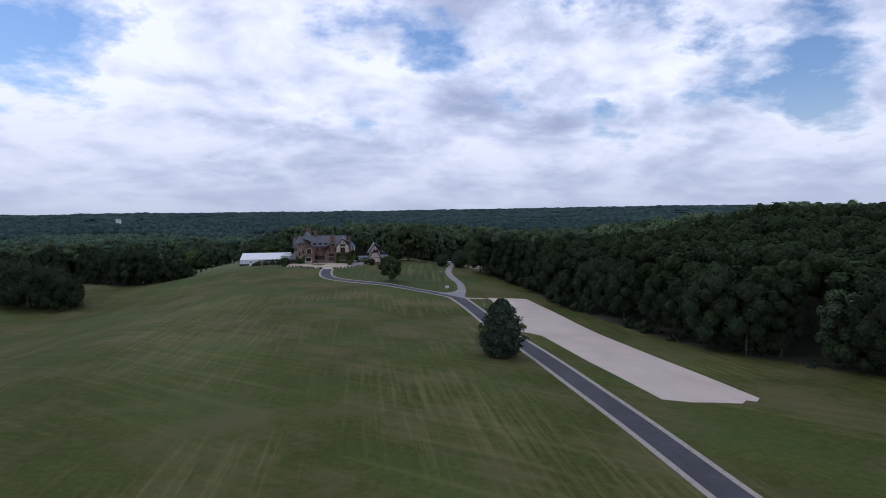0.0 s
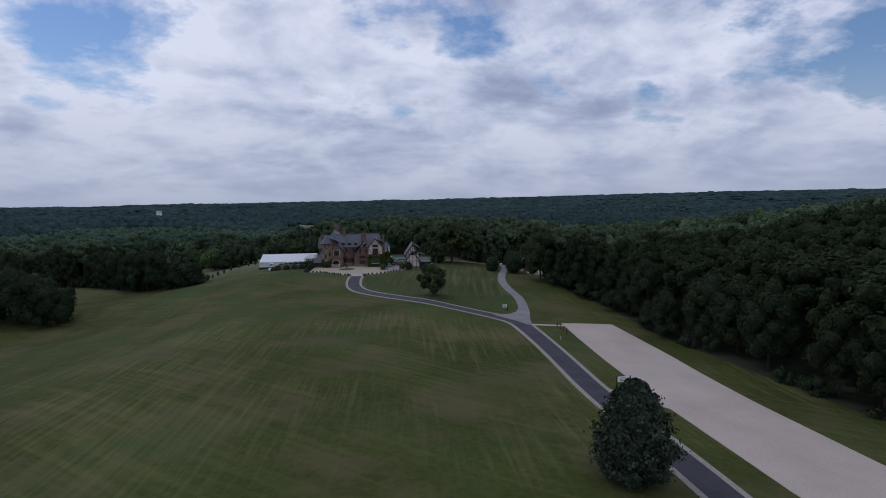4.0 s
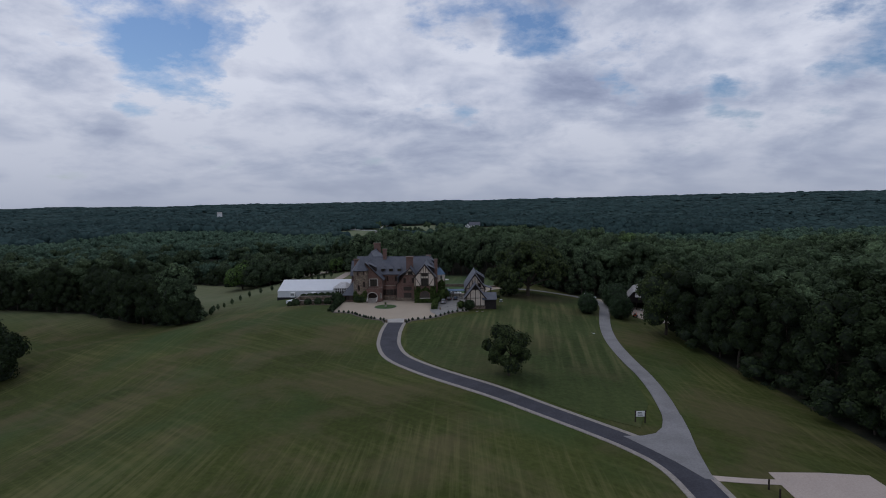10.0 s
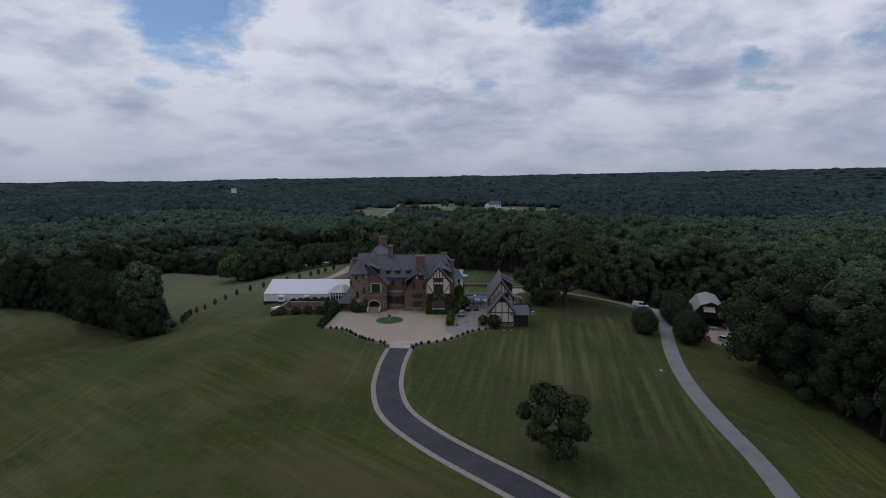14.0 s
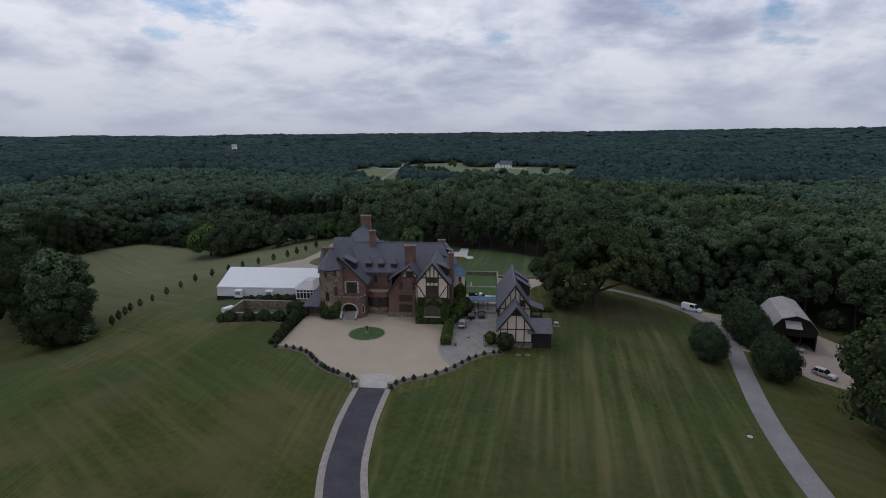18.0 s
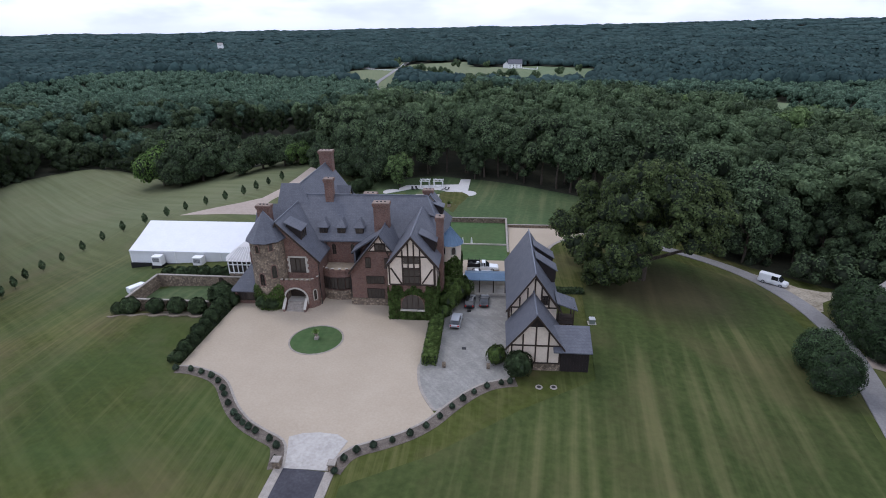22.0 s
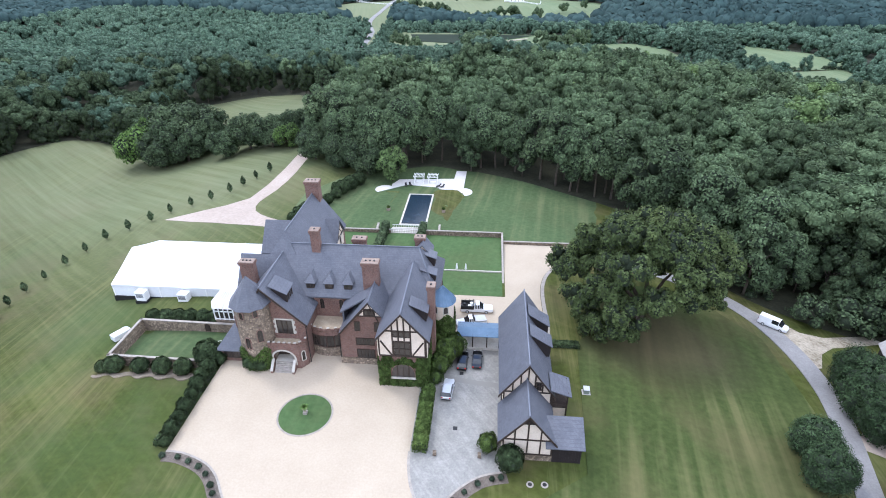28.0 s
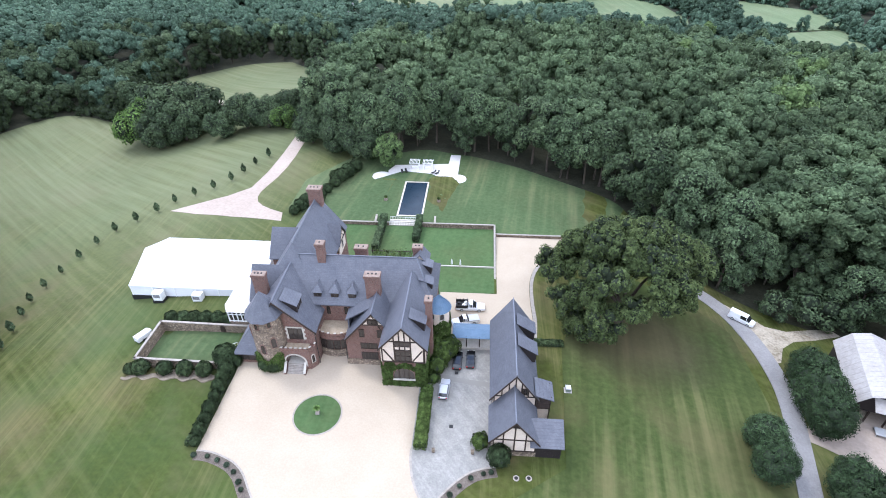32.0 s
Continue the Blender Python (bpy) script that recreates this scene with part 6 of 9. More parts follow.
# hipped dormers of the main roof
for uc in (-3.5, 0.05, 3.65):
    bm = bmesh.new()
    box(bm, uc - 0.78, uc + 0.78, 19.75, 22.0, 11.3, 13.1)
    dm = part("dormer", bm, MAROON, house, "small hipped slate dormer")
    bm = bmesh.new()
    a, b, c, d = (uc - 1.08, 19.4, 13.0), (uc + 1.08, 19.4, 13.0), (uc + 1.08, 21.8, 13.0), (uc - 1.08, 21.8, 13.0)
    e, f = (uc, 21.0, 14.3), (uc, 22.9, 14.3)
    for q in ((a, b, e), (b, c, f, e), (d, a, e, f)):
        bm.faces.new([bm.verts.new(p) for p in q])
    bmesh.ops.remove_doubles(bm, verts=bm.verts, dist=0.001)
    bmesh.ops.solidify(bm, geom=bm.faces[:], thickness=0.12)
    part("dormer_roof", bm, SLATE, dm)
    pane_window(house, uc - 0.62, uc + 0.62, 11.9, 12.9, 19.75, 2, 1)


def shed_dormer(parent, u0, u1, v0, v1, z_hi, z_lo, z_base, facing, roof_mat=SLATE):
    """A flat-pitched dormer that looks to a side: facing +1 looks to larger u."""
    hi, lo = (u0, u1) if facing > 0 else (u1, u0)
    bm = bmesh.new()
    solid(bm, [(hi, v0, z_hi), (lo, v0, z_lo), (lo, v0, z_base), (hi, v0, z_base)], (0, v1 - v0, 0))
    d = part("dormer", bm, MAROON, parent, "shed dormer with a flat slate roof")
    bm = bmesh.new()
    e = 0.35 * facing
    slope = (z_lo - z_hi) / (lo - hi)
    solid(bm, [(hi - e, v0 - 0.3, z_hi + 0.16 - slope * e), (lo + e, v0 - 0.3, z_lo + 0.16 + slope * e), (lo + e, v1 + 0.3, z_lo + 0.16 + slope * e), (hi - e, v1 + 0.3, z_hi + 0.16 - slope * e)], (0, 0, -0.15))
    part("dormer_roof", bm, roof_mat, d)
    pane_window(d, v0 + 0.3, v1 - 0.3, z_base + (z_lo - z_base) * 0.25, z_lo - 0.15, lo, 3, 1, axis="u", sign=facing)
    return d


shed_dormer(house, -8.4, -5.9, 13.8, 16.9, 15.75, 14.5, 11.4, 1)
shed_dormer(house, 16.8, 19.3, 11.0, 13.2, 15.2, 14.0, 12.0, 1)
shed_dormer(house, 17.2, 19.6, 22.6, 24.4, 14.8, 13.9, 12.2, 1)
shed_dormer(house, 16.6, 19.2, 26.4, 28.4, 16.2, 15.2, 13.4, 1)
# small timbered gablet at the roof's right end
bm = bmesh.new()
gable_v(bm, 14.8, 18.6, 27.6, 31.5, 15.0, 17.4, 0.3, 0.2)
part("gablet_roof", bm, SLATE, house)
bm = bmesh.new()
gable_wall(bm, 15.1, 18.3, 27.6, 13.0, 15.0, 17.0, 0.3)
part("stucco_panel", bm, STUCCO, house)

# rear wing's timbered cross gable
bm = bmesh.new()
gable_u(bm, -9.7, -3.2, 38.0, 44.4, 11.2, 15.2, 0.25)
part("cross_roof", bm, SLATE, house)
bm = bmesh.new()
solid(bm, [(-3.9, 38.4, 8.0), (-3.9, 44.0, 8.0), (-3.9, 44.0, 11.2), (-3.9, 41.2, 14.9), (-3.9, 38.4, 11.2)], (0.35, 0, 0))
part("stucco_panel", bm, STUCCO, house)
for (a, b) in (((38.5, 11.2), (41.2, 14.6)), ((43.9, 11.2), (41.2, 14.6)), ((38.5, 11.2), (43.9, 11.2)), ((39.6, 11.2), (42.0, 13.6)), ((42.8, 11.2), (40.4, 13.6))):
    bm = bmesh.new()
    solid(bm, [(-3.54, a[0], a[1] - 0.11), (-3.54, b[0], b[1] - 0.11), (-3.54, b[0], b[1] + 0.11), (-3.54, a[0], a[1] + 0.11)], (0.09, 0, 0))
    part("timber", bm, TIMBER, house)
arch_window(house, -0.45, 0.45, 8.9, 11.0, -3.55, 41.2, 0, 0.0)
# west cross gables
bm = bmesh.new()
gable_u(bm, -17.9, -9.7, 19.2, 28.8, 10.2, 16.2, 0.28)
part("west_roof", bm, SLATE, house)
bm = bmesh.new()
box(bm, -17.4, -9.9, 19.8, 28.2, -3.0, 10.4)
solid(bm, [(-17.4, 19.8, 10.3), (-17.4, 28.2, 10.3), (-17.4, 24.0, 15.7)], (0.4, 0, 0))
box(bm, -17.4, -9.9, 32.6, 41.4, -3.0, 11.6)
solid(bm, [(-17.4, 32.6, 11.5), (-17.4, 41.4, 11.5), (-17.4, 37.0, 16.3)], (0.4, 0, 0))
part("west_wall", bm, BRICK, house)
# ridge cappings
ridge_cap(house, (-9.7, 26, 17.66), (16.3, 26, 17.66))
ridge_cap(house, (15.6, 6.95, 16.34), (15.6, 22.6, 16.34))
ridge_cap(house, (9.0, 12.4, 14.34), (9.0, 19.6, 14.34))
ridge_cap(house, (-9.75, 12.1, 16.54), (-9.75, 24.5, 16.54))
ridge_cap(house, (-9.75, 27.0, 19.64), (-9.75, 45.0, 19.64))
ridge_cap(house, (20.6, 18.5, 10.8), (16.3, 26, 17.66), 0.22)

# lean-to left of the tower
bm = bmesh.new()
solid(bm, [(-20.0, 11.2, 2.9), (-14.2, 11.2, 2.9), (-14.2, 16.5, 7.6), (-16.4, 16.5, 7.6)], (0, 0, -0.2))
solid(bm, [(-20.0, 11.2, 2.9), (-16.4, 16.5, 7.6), (-20.0, 20.5, 2.9)], (0, 0, -0.2))
part("lean_to_roof", bm, SLATE, house)
bm = bmesh.new()
box(bm, -19.4, -14.0, 11.8, 20.0, -1.5, 2.8)
part("lean_to_wall", bm, BRICK, house)
pane_window(house, -18.8, -15.2, 0.9, 2.4, 11.8, 6, 1)

# turret ribs, window, finial and seams
for i in range(22):
    a = 2 * math.pi * i / 22
    bm = bmesh.new()
    beam(bm, (21.3 + 2.5 * math.cos(a), 19.7 + 2.5 * math.sin(a), 10.43), (21.3, 19.7, 13.63), 0.05, 0.1)
    part("seam", bm, COPPER, house)
arch_window(house, -0.4, 0.4, 8.6, 10.1, 21.3, 19.7, 290, 2.03)
arch_window(house, -0.4, 0.4, 8.6, 10.1, 21.3, 19.7, 235, 2.03)
bm = bmesh.new()
cylinder(bm, (21.3, 19.7, 13.5), (21.3, 19.7, 14.5), 0.05, 8)
part("finial", bm, BLACK, house)

# carriage house details
gh = gate_house
timbers(gh, -6.0, [((32.35, 1.3), (39.7, 1.3)), ((32.35, 4.35), (39.7, 4.35)), ((32.45, 1.3), (32.45, 4.6)), ((34.1, 1.3), (34.1, 6.3)), ((36.0, 1.3), (36.0, 8.2)), ((37.9, 1.3), (37.9, 6.6)), ((39.6, 1.3), (39.6, 4.6)),
                   ((32.2, 4.3), (36.0, 9.3)), ((39.8, 4.3), (36.0, 9.3))], 0.22, 0.12)
bm = bmesh.new()
solid(bm, [(34.7, -6.12, 7.6), (37.3, -6.12, 7.6), (36.0, -6.12, 9.3)], (0, 0.08, 0))
part("gable_boarding", bm, MAROON, gh)
bm = bmesh.new()
box(bm, 32.25, 39.75, -6.1, 0.9, -1.5, 1.2)
part("stone_base", bm, RUBBLE, gh, "fieldstone plinth")
barge(gh, 31.5, 36.0, 40.3, -6.72, 4.2, 9.85)
timbers(gh, 1.0, [((32.4, 6.95), (39.7, 6.95)), ((33.8, 4.5), (33.8, 8.8)), ((35.0, 7.0), (35.0, 10.4)), ((36.1, 7.0), (36.1, 12.0)), ((37.2, 7.0), (37.2, 10.6)), ((38.4, 7.0), (38.4, 8.9)), ((32.5, 1.0), (32.5, 7.0)),
                  ((32.3, 7.0), (36.05, 12.4)), ((39.8, 7.0), (36.05, 12.4))], 0.22, 0.12)
pane_window(gh, 37.4, 38.25, 7.6, 9.0, 0.95, 2, 2)
barge(gh, 31.6, 36.05, 40.5, 0.28, 6.6, 13.05)
ridge_cap(gh, (36.05, 0.3, 13.05), (36.05, 20.2, 13.05), 0.34)
ridge_cap(gh, (35.9, -6.7, 9.85), (35.9, 0.9, 9.85), 0.34)
for v0 in (8.2, 13.6):
    shed_dormer(gh, 36.9, 40.0, v0, v0 + 2.6, 12.3, 10.3, 8.0, 1)
for i in range(7):
    bm = bmesh.new()
    box(bm, 32.28, 32.42, 3.2 + i * 2.5 - 0.1, 3.2 + i * 2.5 + 0.1, 0, 6.9)
    part("timber", bm, TIMBER, gh)
for v0 in (3.6, 8.6, 13.6):
    bm = bmesh.new()
    box(bm, 32.3, 32.42, v0, v0 + 2.2, 0.0, 2.5)
    part("garage_door", bm, MAROON, gh, "dark boarded garage door")
# lean-to shed and balcony on the lawn side
bm = bmesh.new()
solid(bm, [(38.6, -7.0, 3.9), (44.3, -7.0, 3.9), (44.3, -2.6, 6.0), (38.6, -2.6, 6.0)], (0, 0, -0.18))
part("shed_roof", bm, SLATE, gh)
bm = bmesh.new()
box(bm, 39.8, 44.0, -6.1, -2.6, -1.5, 4.1)
part("shed_wall", bm, MAROON, gh, "black-stained boarded shed")
for i in range(9):
    bm = bmesh.new()
    box(bm, 39.95 + i * 0.46, 40.32 + i * 0.46, -6.14, -6.08, -1.0, 4.0)
    part("board", bm, MAROON, gh)
bm = bmesh.new()
solid(bm, [(39.6, 0.3, 8.2), (42.9, 0.3, 7.0), (42.9, 4.6, 7.0), (39.6, 4.6, 8.2)], (0, 0, -0.18))
part("balcony_roof", bm, SLATE, gh)
bm = bmesh.new()
box(bm, 39.7, 42.5, 0.9, 4.2, 4.0, 4.25)
balcony = part("balcony", bm, TIMBER, gh)
for u_ in (40.0, 42.4):
    for v_ in (1.0, 4.1):
        bm = bmesh.new()
        box(bm, u_ - 0.09, u_ + 0.09, v_ - 0.09, v_ + 0.09, -1.2, 7.2)
        part("post", bm, TIMBER, balcony)
bm = bmesh.new()
for z0 in (4.7, 5.2):
    box(bm, 40.0, 42.4, 0.96, 1.04, z0, z0 + 0.08)
    box(bm, 42.36, 42.44, 1.0, 4.1, z0, z0 + 0.08)
part("rail", bm, TIMBER, balcony)
bm = bmesh.new()
box(bm, 40.1, 42.3, 1.2, 4.0, -1.2, 3.9)
part("lower_wall", bm, STUCCO, gh)

# covered walkway between the houses
walkway = thing("covered_walkway", 28.2, 20.7, 0, "open covered walkway with a blue standing-seam roof", "walkway")
bm = bmesh.new()
solid(bm, [(24.0, 18.5, 3.0), (32.25, 18.5, 3.0), (32.25, 20.7, 3.55), (24.0, 20.7, 3.55)], (0, 0, -0.1))
solid(bm, [(24.0, 22.9, 3.0), (24.0, 20.7, 3.55), (32.25, 20.7, 3.55), (32.25, 22.9, 3.0)], (0, 0, -0.1))
wr = part("roof", bm, COPPER, walkway, "blue standing-seam metal roof")
for i in range(17):
    bm = bmesh.new()
    u_ = 24.2 + i * 0.5
    beam(bm, (u_, 18.5, 3.04), (u_, 20.7, 3.59), 0.05, 0.09)
    beam(bm, (u_, 22.9, 3.04), (u_, 20.7, 3.59), 0.05, 0.09)
    part("seam", bm, COPPER, wr)
for u_ in (24.4, 27.0, 29.7, 32.0):
    for v_ in (18.9, 22.5):
        bm = bmesh.new()
        box(bm, u_ - 0.1, u_ + 0.1, v_ - 0.1, v_ + 0.1, -0.3, 3.1)
        part("post", bm, TIMBER, walkway)
bm = bmesh.new()
box(bm, 24.0, 32.2, 22.4, 22.6, -0.8, 1.1)
part("back_wall", bm, LIMESTONE, walkway)
bm = bmesh.new()
box(bm, 24.0, 32.2, 18.6, 22.4, -0.4, 0.16)
part("step", bm, LIMESTONE, walkway)

# things round the house


def est(line):
    return [Vector((*to_world(p[0], p[1]), 0)) for p in line]


def poly_sheet(name, pts, lift, material, label, step=2.0):
    return sheet(name, pts, lift, material, label, step=step)


# beds of the forecourt
BEDL, BEDR = est(sides(bed_left, 0.0)), est(sides(bed_right, 0.0))
strip("flower_bed", BEDL, 0.05, 1.75, 0.05, BEDMULCH, "brown mulched bed edging the forecourt")
strip("flower_bed", BEDR, 0.05, 1.75, 0.05, BEDMULCH, "brown mulched bed edging the forecourt")
strip("cobble_edging", BEDL, -0.28, 0.05, 0.11, KERB, "pale cobble edging round the forecourt")
strip("cobble_edging", BEDR, -0.28, 0.05, 0.11, KERB, "pale cobble edging round the forecourt")
strip("cobble_edging", est(pave_edge), -0.2, 0.2, 0.12, KERB, "pale cobble edging between gravel and paving")
bm = bmesh.new()
ring(bm, 0, 0, 0.0, 0.10, 4.35, 4.3, 56)
island = thing("grass_island", 0, 0, 0, "round grass island in the gravel court", "lawn")
part("turf", bm, FINELAWN, island)
for i in range(64):
    a = 2 * math.pi * i / 64
    bm = bmesh.new()
    q = [(r * math.cos(t), r * math.sin(t), 0.0) for r, t in ((4.36, a - 0.044), (4.62, a - 0.042), (4.62, a + 0.042), (4.36, a + 0.044))]
    solid(bm, q, (0, 0, 0.13 + 0.02 * math.sin(i * 2.3)))
    part("cobble", bm, KERB, island)

# stone urn on the island
urn = thing("garden_urn", 0, 0.2, 0.1, "pale stone urn planted with grasses on the grass island", "urn")
bm = bmesh.new()
box(bm, -0.35, 0.35, -0.15, 0.55, 0.05, 0.5)
part("plinth", bm, KERB, urn)
bm = bmesh.new()
ring(bm, 0, 0.2, 0.5, 0.7, 0.16, 0.12, 14)
ring(bm, 0, 0.2, 0.7, 1.15, 0.14, 0.45, 14)
part("bowl", bm, CAPSTONE, urn)
bm = bmesh.new()
r_urn = random.Random(41)
for i in range(170):
    a, lean, hgt = r_urn.uniform(0, 6.283), r_urn.uniform(0.15, 0.75), r_urn.uniform(0.45, 0.95)
    c_, s_ = math.cos(a), math.sin(a)
    rows_ = [(0.12, 1.08, 0.05), (0.12 + lean * 0.45, 1.1 + hgt * 0.75, 0.045), (0.12 + lean, 1.1 + hgt * (1.0 - lean * 0.5), 0.008)]
    pts = [(bm.verts.new((r * c_ - w * s_, 0.2 + r * s_ + w * c_, z)), bm.verts.new((r * c_ + w * s_, 0.2 + r * s_ - w * c_, z))) for r, z, w in rows_]
    for (p, q), (p2, q2) in zip(pts[:-1], pts[1:]):
        bm.faces.new((p, q, q2, p2))
part("plant", bm, LIMELEAF, urn, "tuft of arching yellow-green grass blades")


def card_mesh(name, pts, nrm, size, leaf, seed, extra=None):
    """Leaf cards at given places and normals, with an optional solid core of quads."""
    r = np.random.default_rng(seed)
    n = len(pts)
    nn = nrm + r.normal(0, 0.45, (n, 3))
    nn /= np.linalg.norm(nn, axis=1)[:, None]
    s = np.cross(nn, r.normal(0, 1, (n, 3)))
    s /= np.linalg.norm(s, axis=1)[:, None] + 1e-9
    t = np.cross(nn, s)
    w = size * r.uniform(0.6, 1.25, n)[:, None]
    q = np.stack([pts - s * w, pts - t * w, pts + s * w, pts + t * w * 0.8], 1).reshape(-1, 3)
    f = np.arange(n * 4).reshape(-1, 4)
    if extra is not None:
        f = np.concatenate([f, extra[1] + len(q)])
        q = np.concatenate([q, extra[0]])
    return quad_mesh(name, q, f, leaf)


def hedge_mesh(lu, lv, hgt, leaf, seed, density=26, size=0.17, wave=0.12):
    """A clipped hedge lu by lv by hgt with a soft, leafy skin."""
    r = np.random.default_rng(seed)
    pts, nrm = [], []
    for (a, b, axis, sgn) in ((lu, lv, 2, 1), (lu, hgt, 1, -1), (lu, hgt, 1, 1), (lv, hgt, 0, -1), (lv, hgt, 0, 1)):
        n = int(a * b * density) + 6
        p, q = r.uniform(-0.5, 0.5, n) * a, r.uniform(0, 1, n)
        d = np.zeros((n, 3))
        d[:, axis] = sgn
        if axis == 2:
            x = np.stack([p, (q - 0.5) * lv, np.full(n, hgt)], 1)
        elif axis == 1:
            x = np.stack([p, np.full(n, sgn * lv / 2), q * hgt], 1)
        else:
            x = np.stack([np.full(n, sgn * lu / 2), p, q * hgt], 1)
        pts.append(x)
        nrm.append(d)
    pts, nrm = np.concatenate(pts), np.concatenate(nrm)
    pts += nrm * (np.sin(pts[:, :1] * 1.7 + seed) * np.sin(pts[:, 1:2] * 1.9 + 1) * wave + r.normal(0, 0.05, (len(pts), 1)))
    k = 0.93
    a, b = lu / 2 * k, lv / 2 * k
    cv_ = np.array([(-a, -b, 0), (a, -b, 0), (a, b, 0), (-a, b, 0), (-a, -b, hgt * k), (a, -b, hgt * k), (a, b, hgt * k), (-a, b, hgt * k)], float)
    cf = np.array([(4, 5, 6, 7), (0, 1, 5, 4), (1, 2, 6, 5), (2, 3, 7, 6), (3, 0, 4, 7)])
    return card_mesh("hedge", pts, nrm, size, leaf, seed, (cv_, cf))


def hedge(u0, u1, v0, v1, hgt, leaf, label, seed, z=None, name="hedge"):
    u, v = (u0 + u1) / 2, (v0 + v1) / 2
    ob = new(name, hedge_mesh(u1 - u0, v1 - v0, hgt, leaf, seed))
    ob.matrix_world = ESTATE @ pose(u, v, land(u, v) - 0.05 if z is None else z)
    return tagged(ob, label, "hedge")


def ball_mesh(radius, hgt, leaf, seed, n=None, size=0.16, lump=0.10):
    r = np.random.default_rng(seed)
    n = n or int(420 * radius * radius) + 60
    d = r.normal(0, 1, (n, 3))
    d /= np.linalg.norm(d, axis=1)[:, None]
    d[:, 2] = np.where(d[:, 2] < -0.45, -d[:, 2], d[:, 2])
    k = 1 + lump * np.sin(d[:, :1] * 5 + seed) * np.sin(d[:, 1:2] * 6 + seed * 1.3) + r.normal(0, 0.035, (n, 1))
    pts = d * k * np.array([radius, radius, hgt / 2]) + np.array([0, 0, hgt / 2])
    n1, n2 = 10, 6
    ph, th = np.meshgrid(np.linspace(0, 2 * math.pi, n1, endpoint=False), np.linspace(0.05, math.pi - 0.05, n2))
    sp_ = np.stack([np.sin(th) * np.cos(ph) * radius * 0.93, np.sin(th) * np.sin(ph) * radius * 0.93, hgt / 2 + np.cos(th) * hgt * 0.465], -1).reshape(-1, 3)
    g = np.arange(n1 * n2).reshape(n2, n1)
    rr = np.roll(g, -1, 1)
    return card_mesh("shrub", pts, d, size, leaf, seed, (sp_, np.stack([g[:-1], g[1:], rr[1:], rr[:-1]], -1).reshape(-1, 4)))


def shrub(me, u, v, label, group="", scale=1.0, z=None, name="shrub", spin=0.0):
    ob = new(name, me)
    ob.matrix_world = ESTATE @ pose(u, v, (land(u, v) if z is None else z) - 0.04, 0, 0, spin) @ Matrix.Scale(scale, 4)
    return tagged(ob, label, "shrub", group)


BALLS = [ball_mesh(0.50, 1.05, CONIFER, 40 + i, size=0.10) for i in range(3)]
for me_ in BALLS:
    for vert in me_.vertices:
        k_ = max(0.0, vert.co.z - 0.4) / 0.65
        vert.co.x *= 1 - 0.55 * k_
        vert.co.y *= 1 - 0.55 * k_


def along(line, spacing, off):
    pts = sides(line, off)
    out, run = [pts[0]], 0.0
    for a, b in zip(pts[:-1], pts[1:]):
        run += (b - a).length
        if run >= spacing:
            out.append(b)
            run = 0.0
    return out


for line in (bed_left, bed_right):
    for i, p in enumerate(along(line, 1.32, 0.95)):
        shrub(BALLS[i % 3], p.x, p.y, "small clipped boxwood ball in the mulched bed", "boxwood balls round the forecourt", random.uniform(0.88, 1.12), 0.06, "boxwood_ball", random.uniform(0, 360))

# gate piers
for u_ in (4.0, 10.8):
    pier = thing("gate_pier", u_, -28.0, 0, "low fieldstone gate pier with a flat cap", "pier", "gate piers")
    bm = bmesh.new()
    box(bm, u_ - 0.42, u_ + 0.42, -28.42, -27.58, -0.3, 1.15)
    part("shaft", bm, RUBBLE, pier)
    bm = bmesh.new()
    box(bm, u_ - 0.5, u_ + 0.5, -28.5, -27.5, 1.15, 1.28)
    part("cap", bm, KERB, pier)

# hedges and shrubs by the house
hedge(18.8, 21.0, -6.2, 7.0, 2.0, IVY, "thick bright green hedge beside the paved yard", 61)
for u_, v_ in ((22.2, -6.3), (29.0, -6.2)):
    bm = bmesh.new()
    box(bm, u_ - 0.26, u_ + 0.26, v_ - 0.26, v_ + 0.26, -0.1, 0.85)
    post = thing("stone_pier", u_, v_, 0, "low brown rubble stone pier at the yard's edge", "pier", "yard piers")
    part("shaft", bm, RUBBLE, post)
MOUND = [ball_mesh(1.0, 1.9, BOX, 70 + i, 2200, 0.075, 0.12) for i in range(3)]
IVYMOUND = ball_mesh(1.0, 1.9, IVY, 75, 2200, 0.08, 0.2)
shrub(IVYMOUND, 30.3, -4.6, "loose bright green shrub beside the carriage house", "", 1.55)
shrub(MOUND[0], 33.5, -7.6, "large rounded clipped boxwood beside the carriage house", "", 2.05)
# bank of clipped shrubs on the court's west side
west = [(-19.8, -7.6, 0.95), (-20.0, -5.4, 1.25), (-20.1, -3.0, 1.1), (-20.2, -0.6, 1.35), (-20.4, 1.9, 1.2), (-20.5, 4.2, 1.45), (-20.8, 6.6, 1.35), (-20.9, 9.0, 1.7), (-22.0, 11.8, 2.6), (-19.6, 11.0, 1.2)]
for i, (u_, v_, s) in enumerate(west):
    shrub(MOUND[i % 3], u_, v_, "rounded dark green clipped shrub beside the forecourt", "shrubs west of the forecourt", s, None, "shrub", 40 * i)
hedge(-21.5, -19.4, -8.2, 9.6, 1.15, BOX, "low dark hedge between the shrubs and the court", 63)
for i, u_ in enumerate((-41.4, -39.0, -33.9, -29.6, -25.5)):
    shrub(MOUND[i % 3], u_, 8.6, "round dark evergreen in front of the garden wall", "evergreens before the garden wall", (1.3, 1.75, 1.6, 1.7, 1.7)[i], None, "shrub", 77 * i)
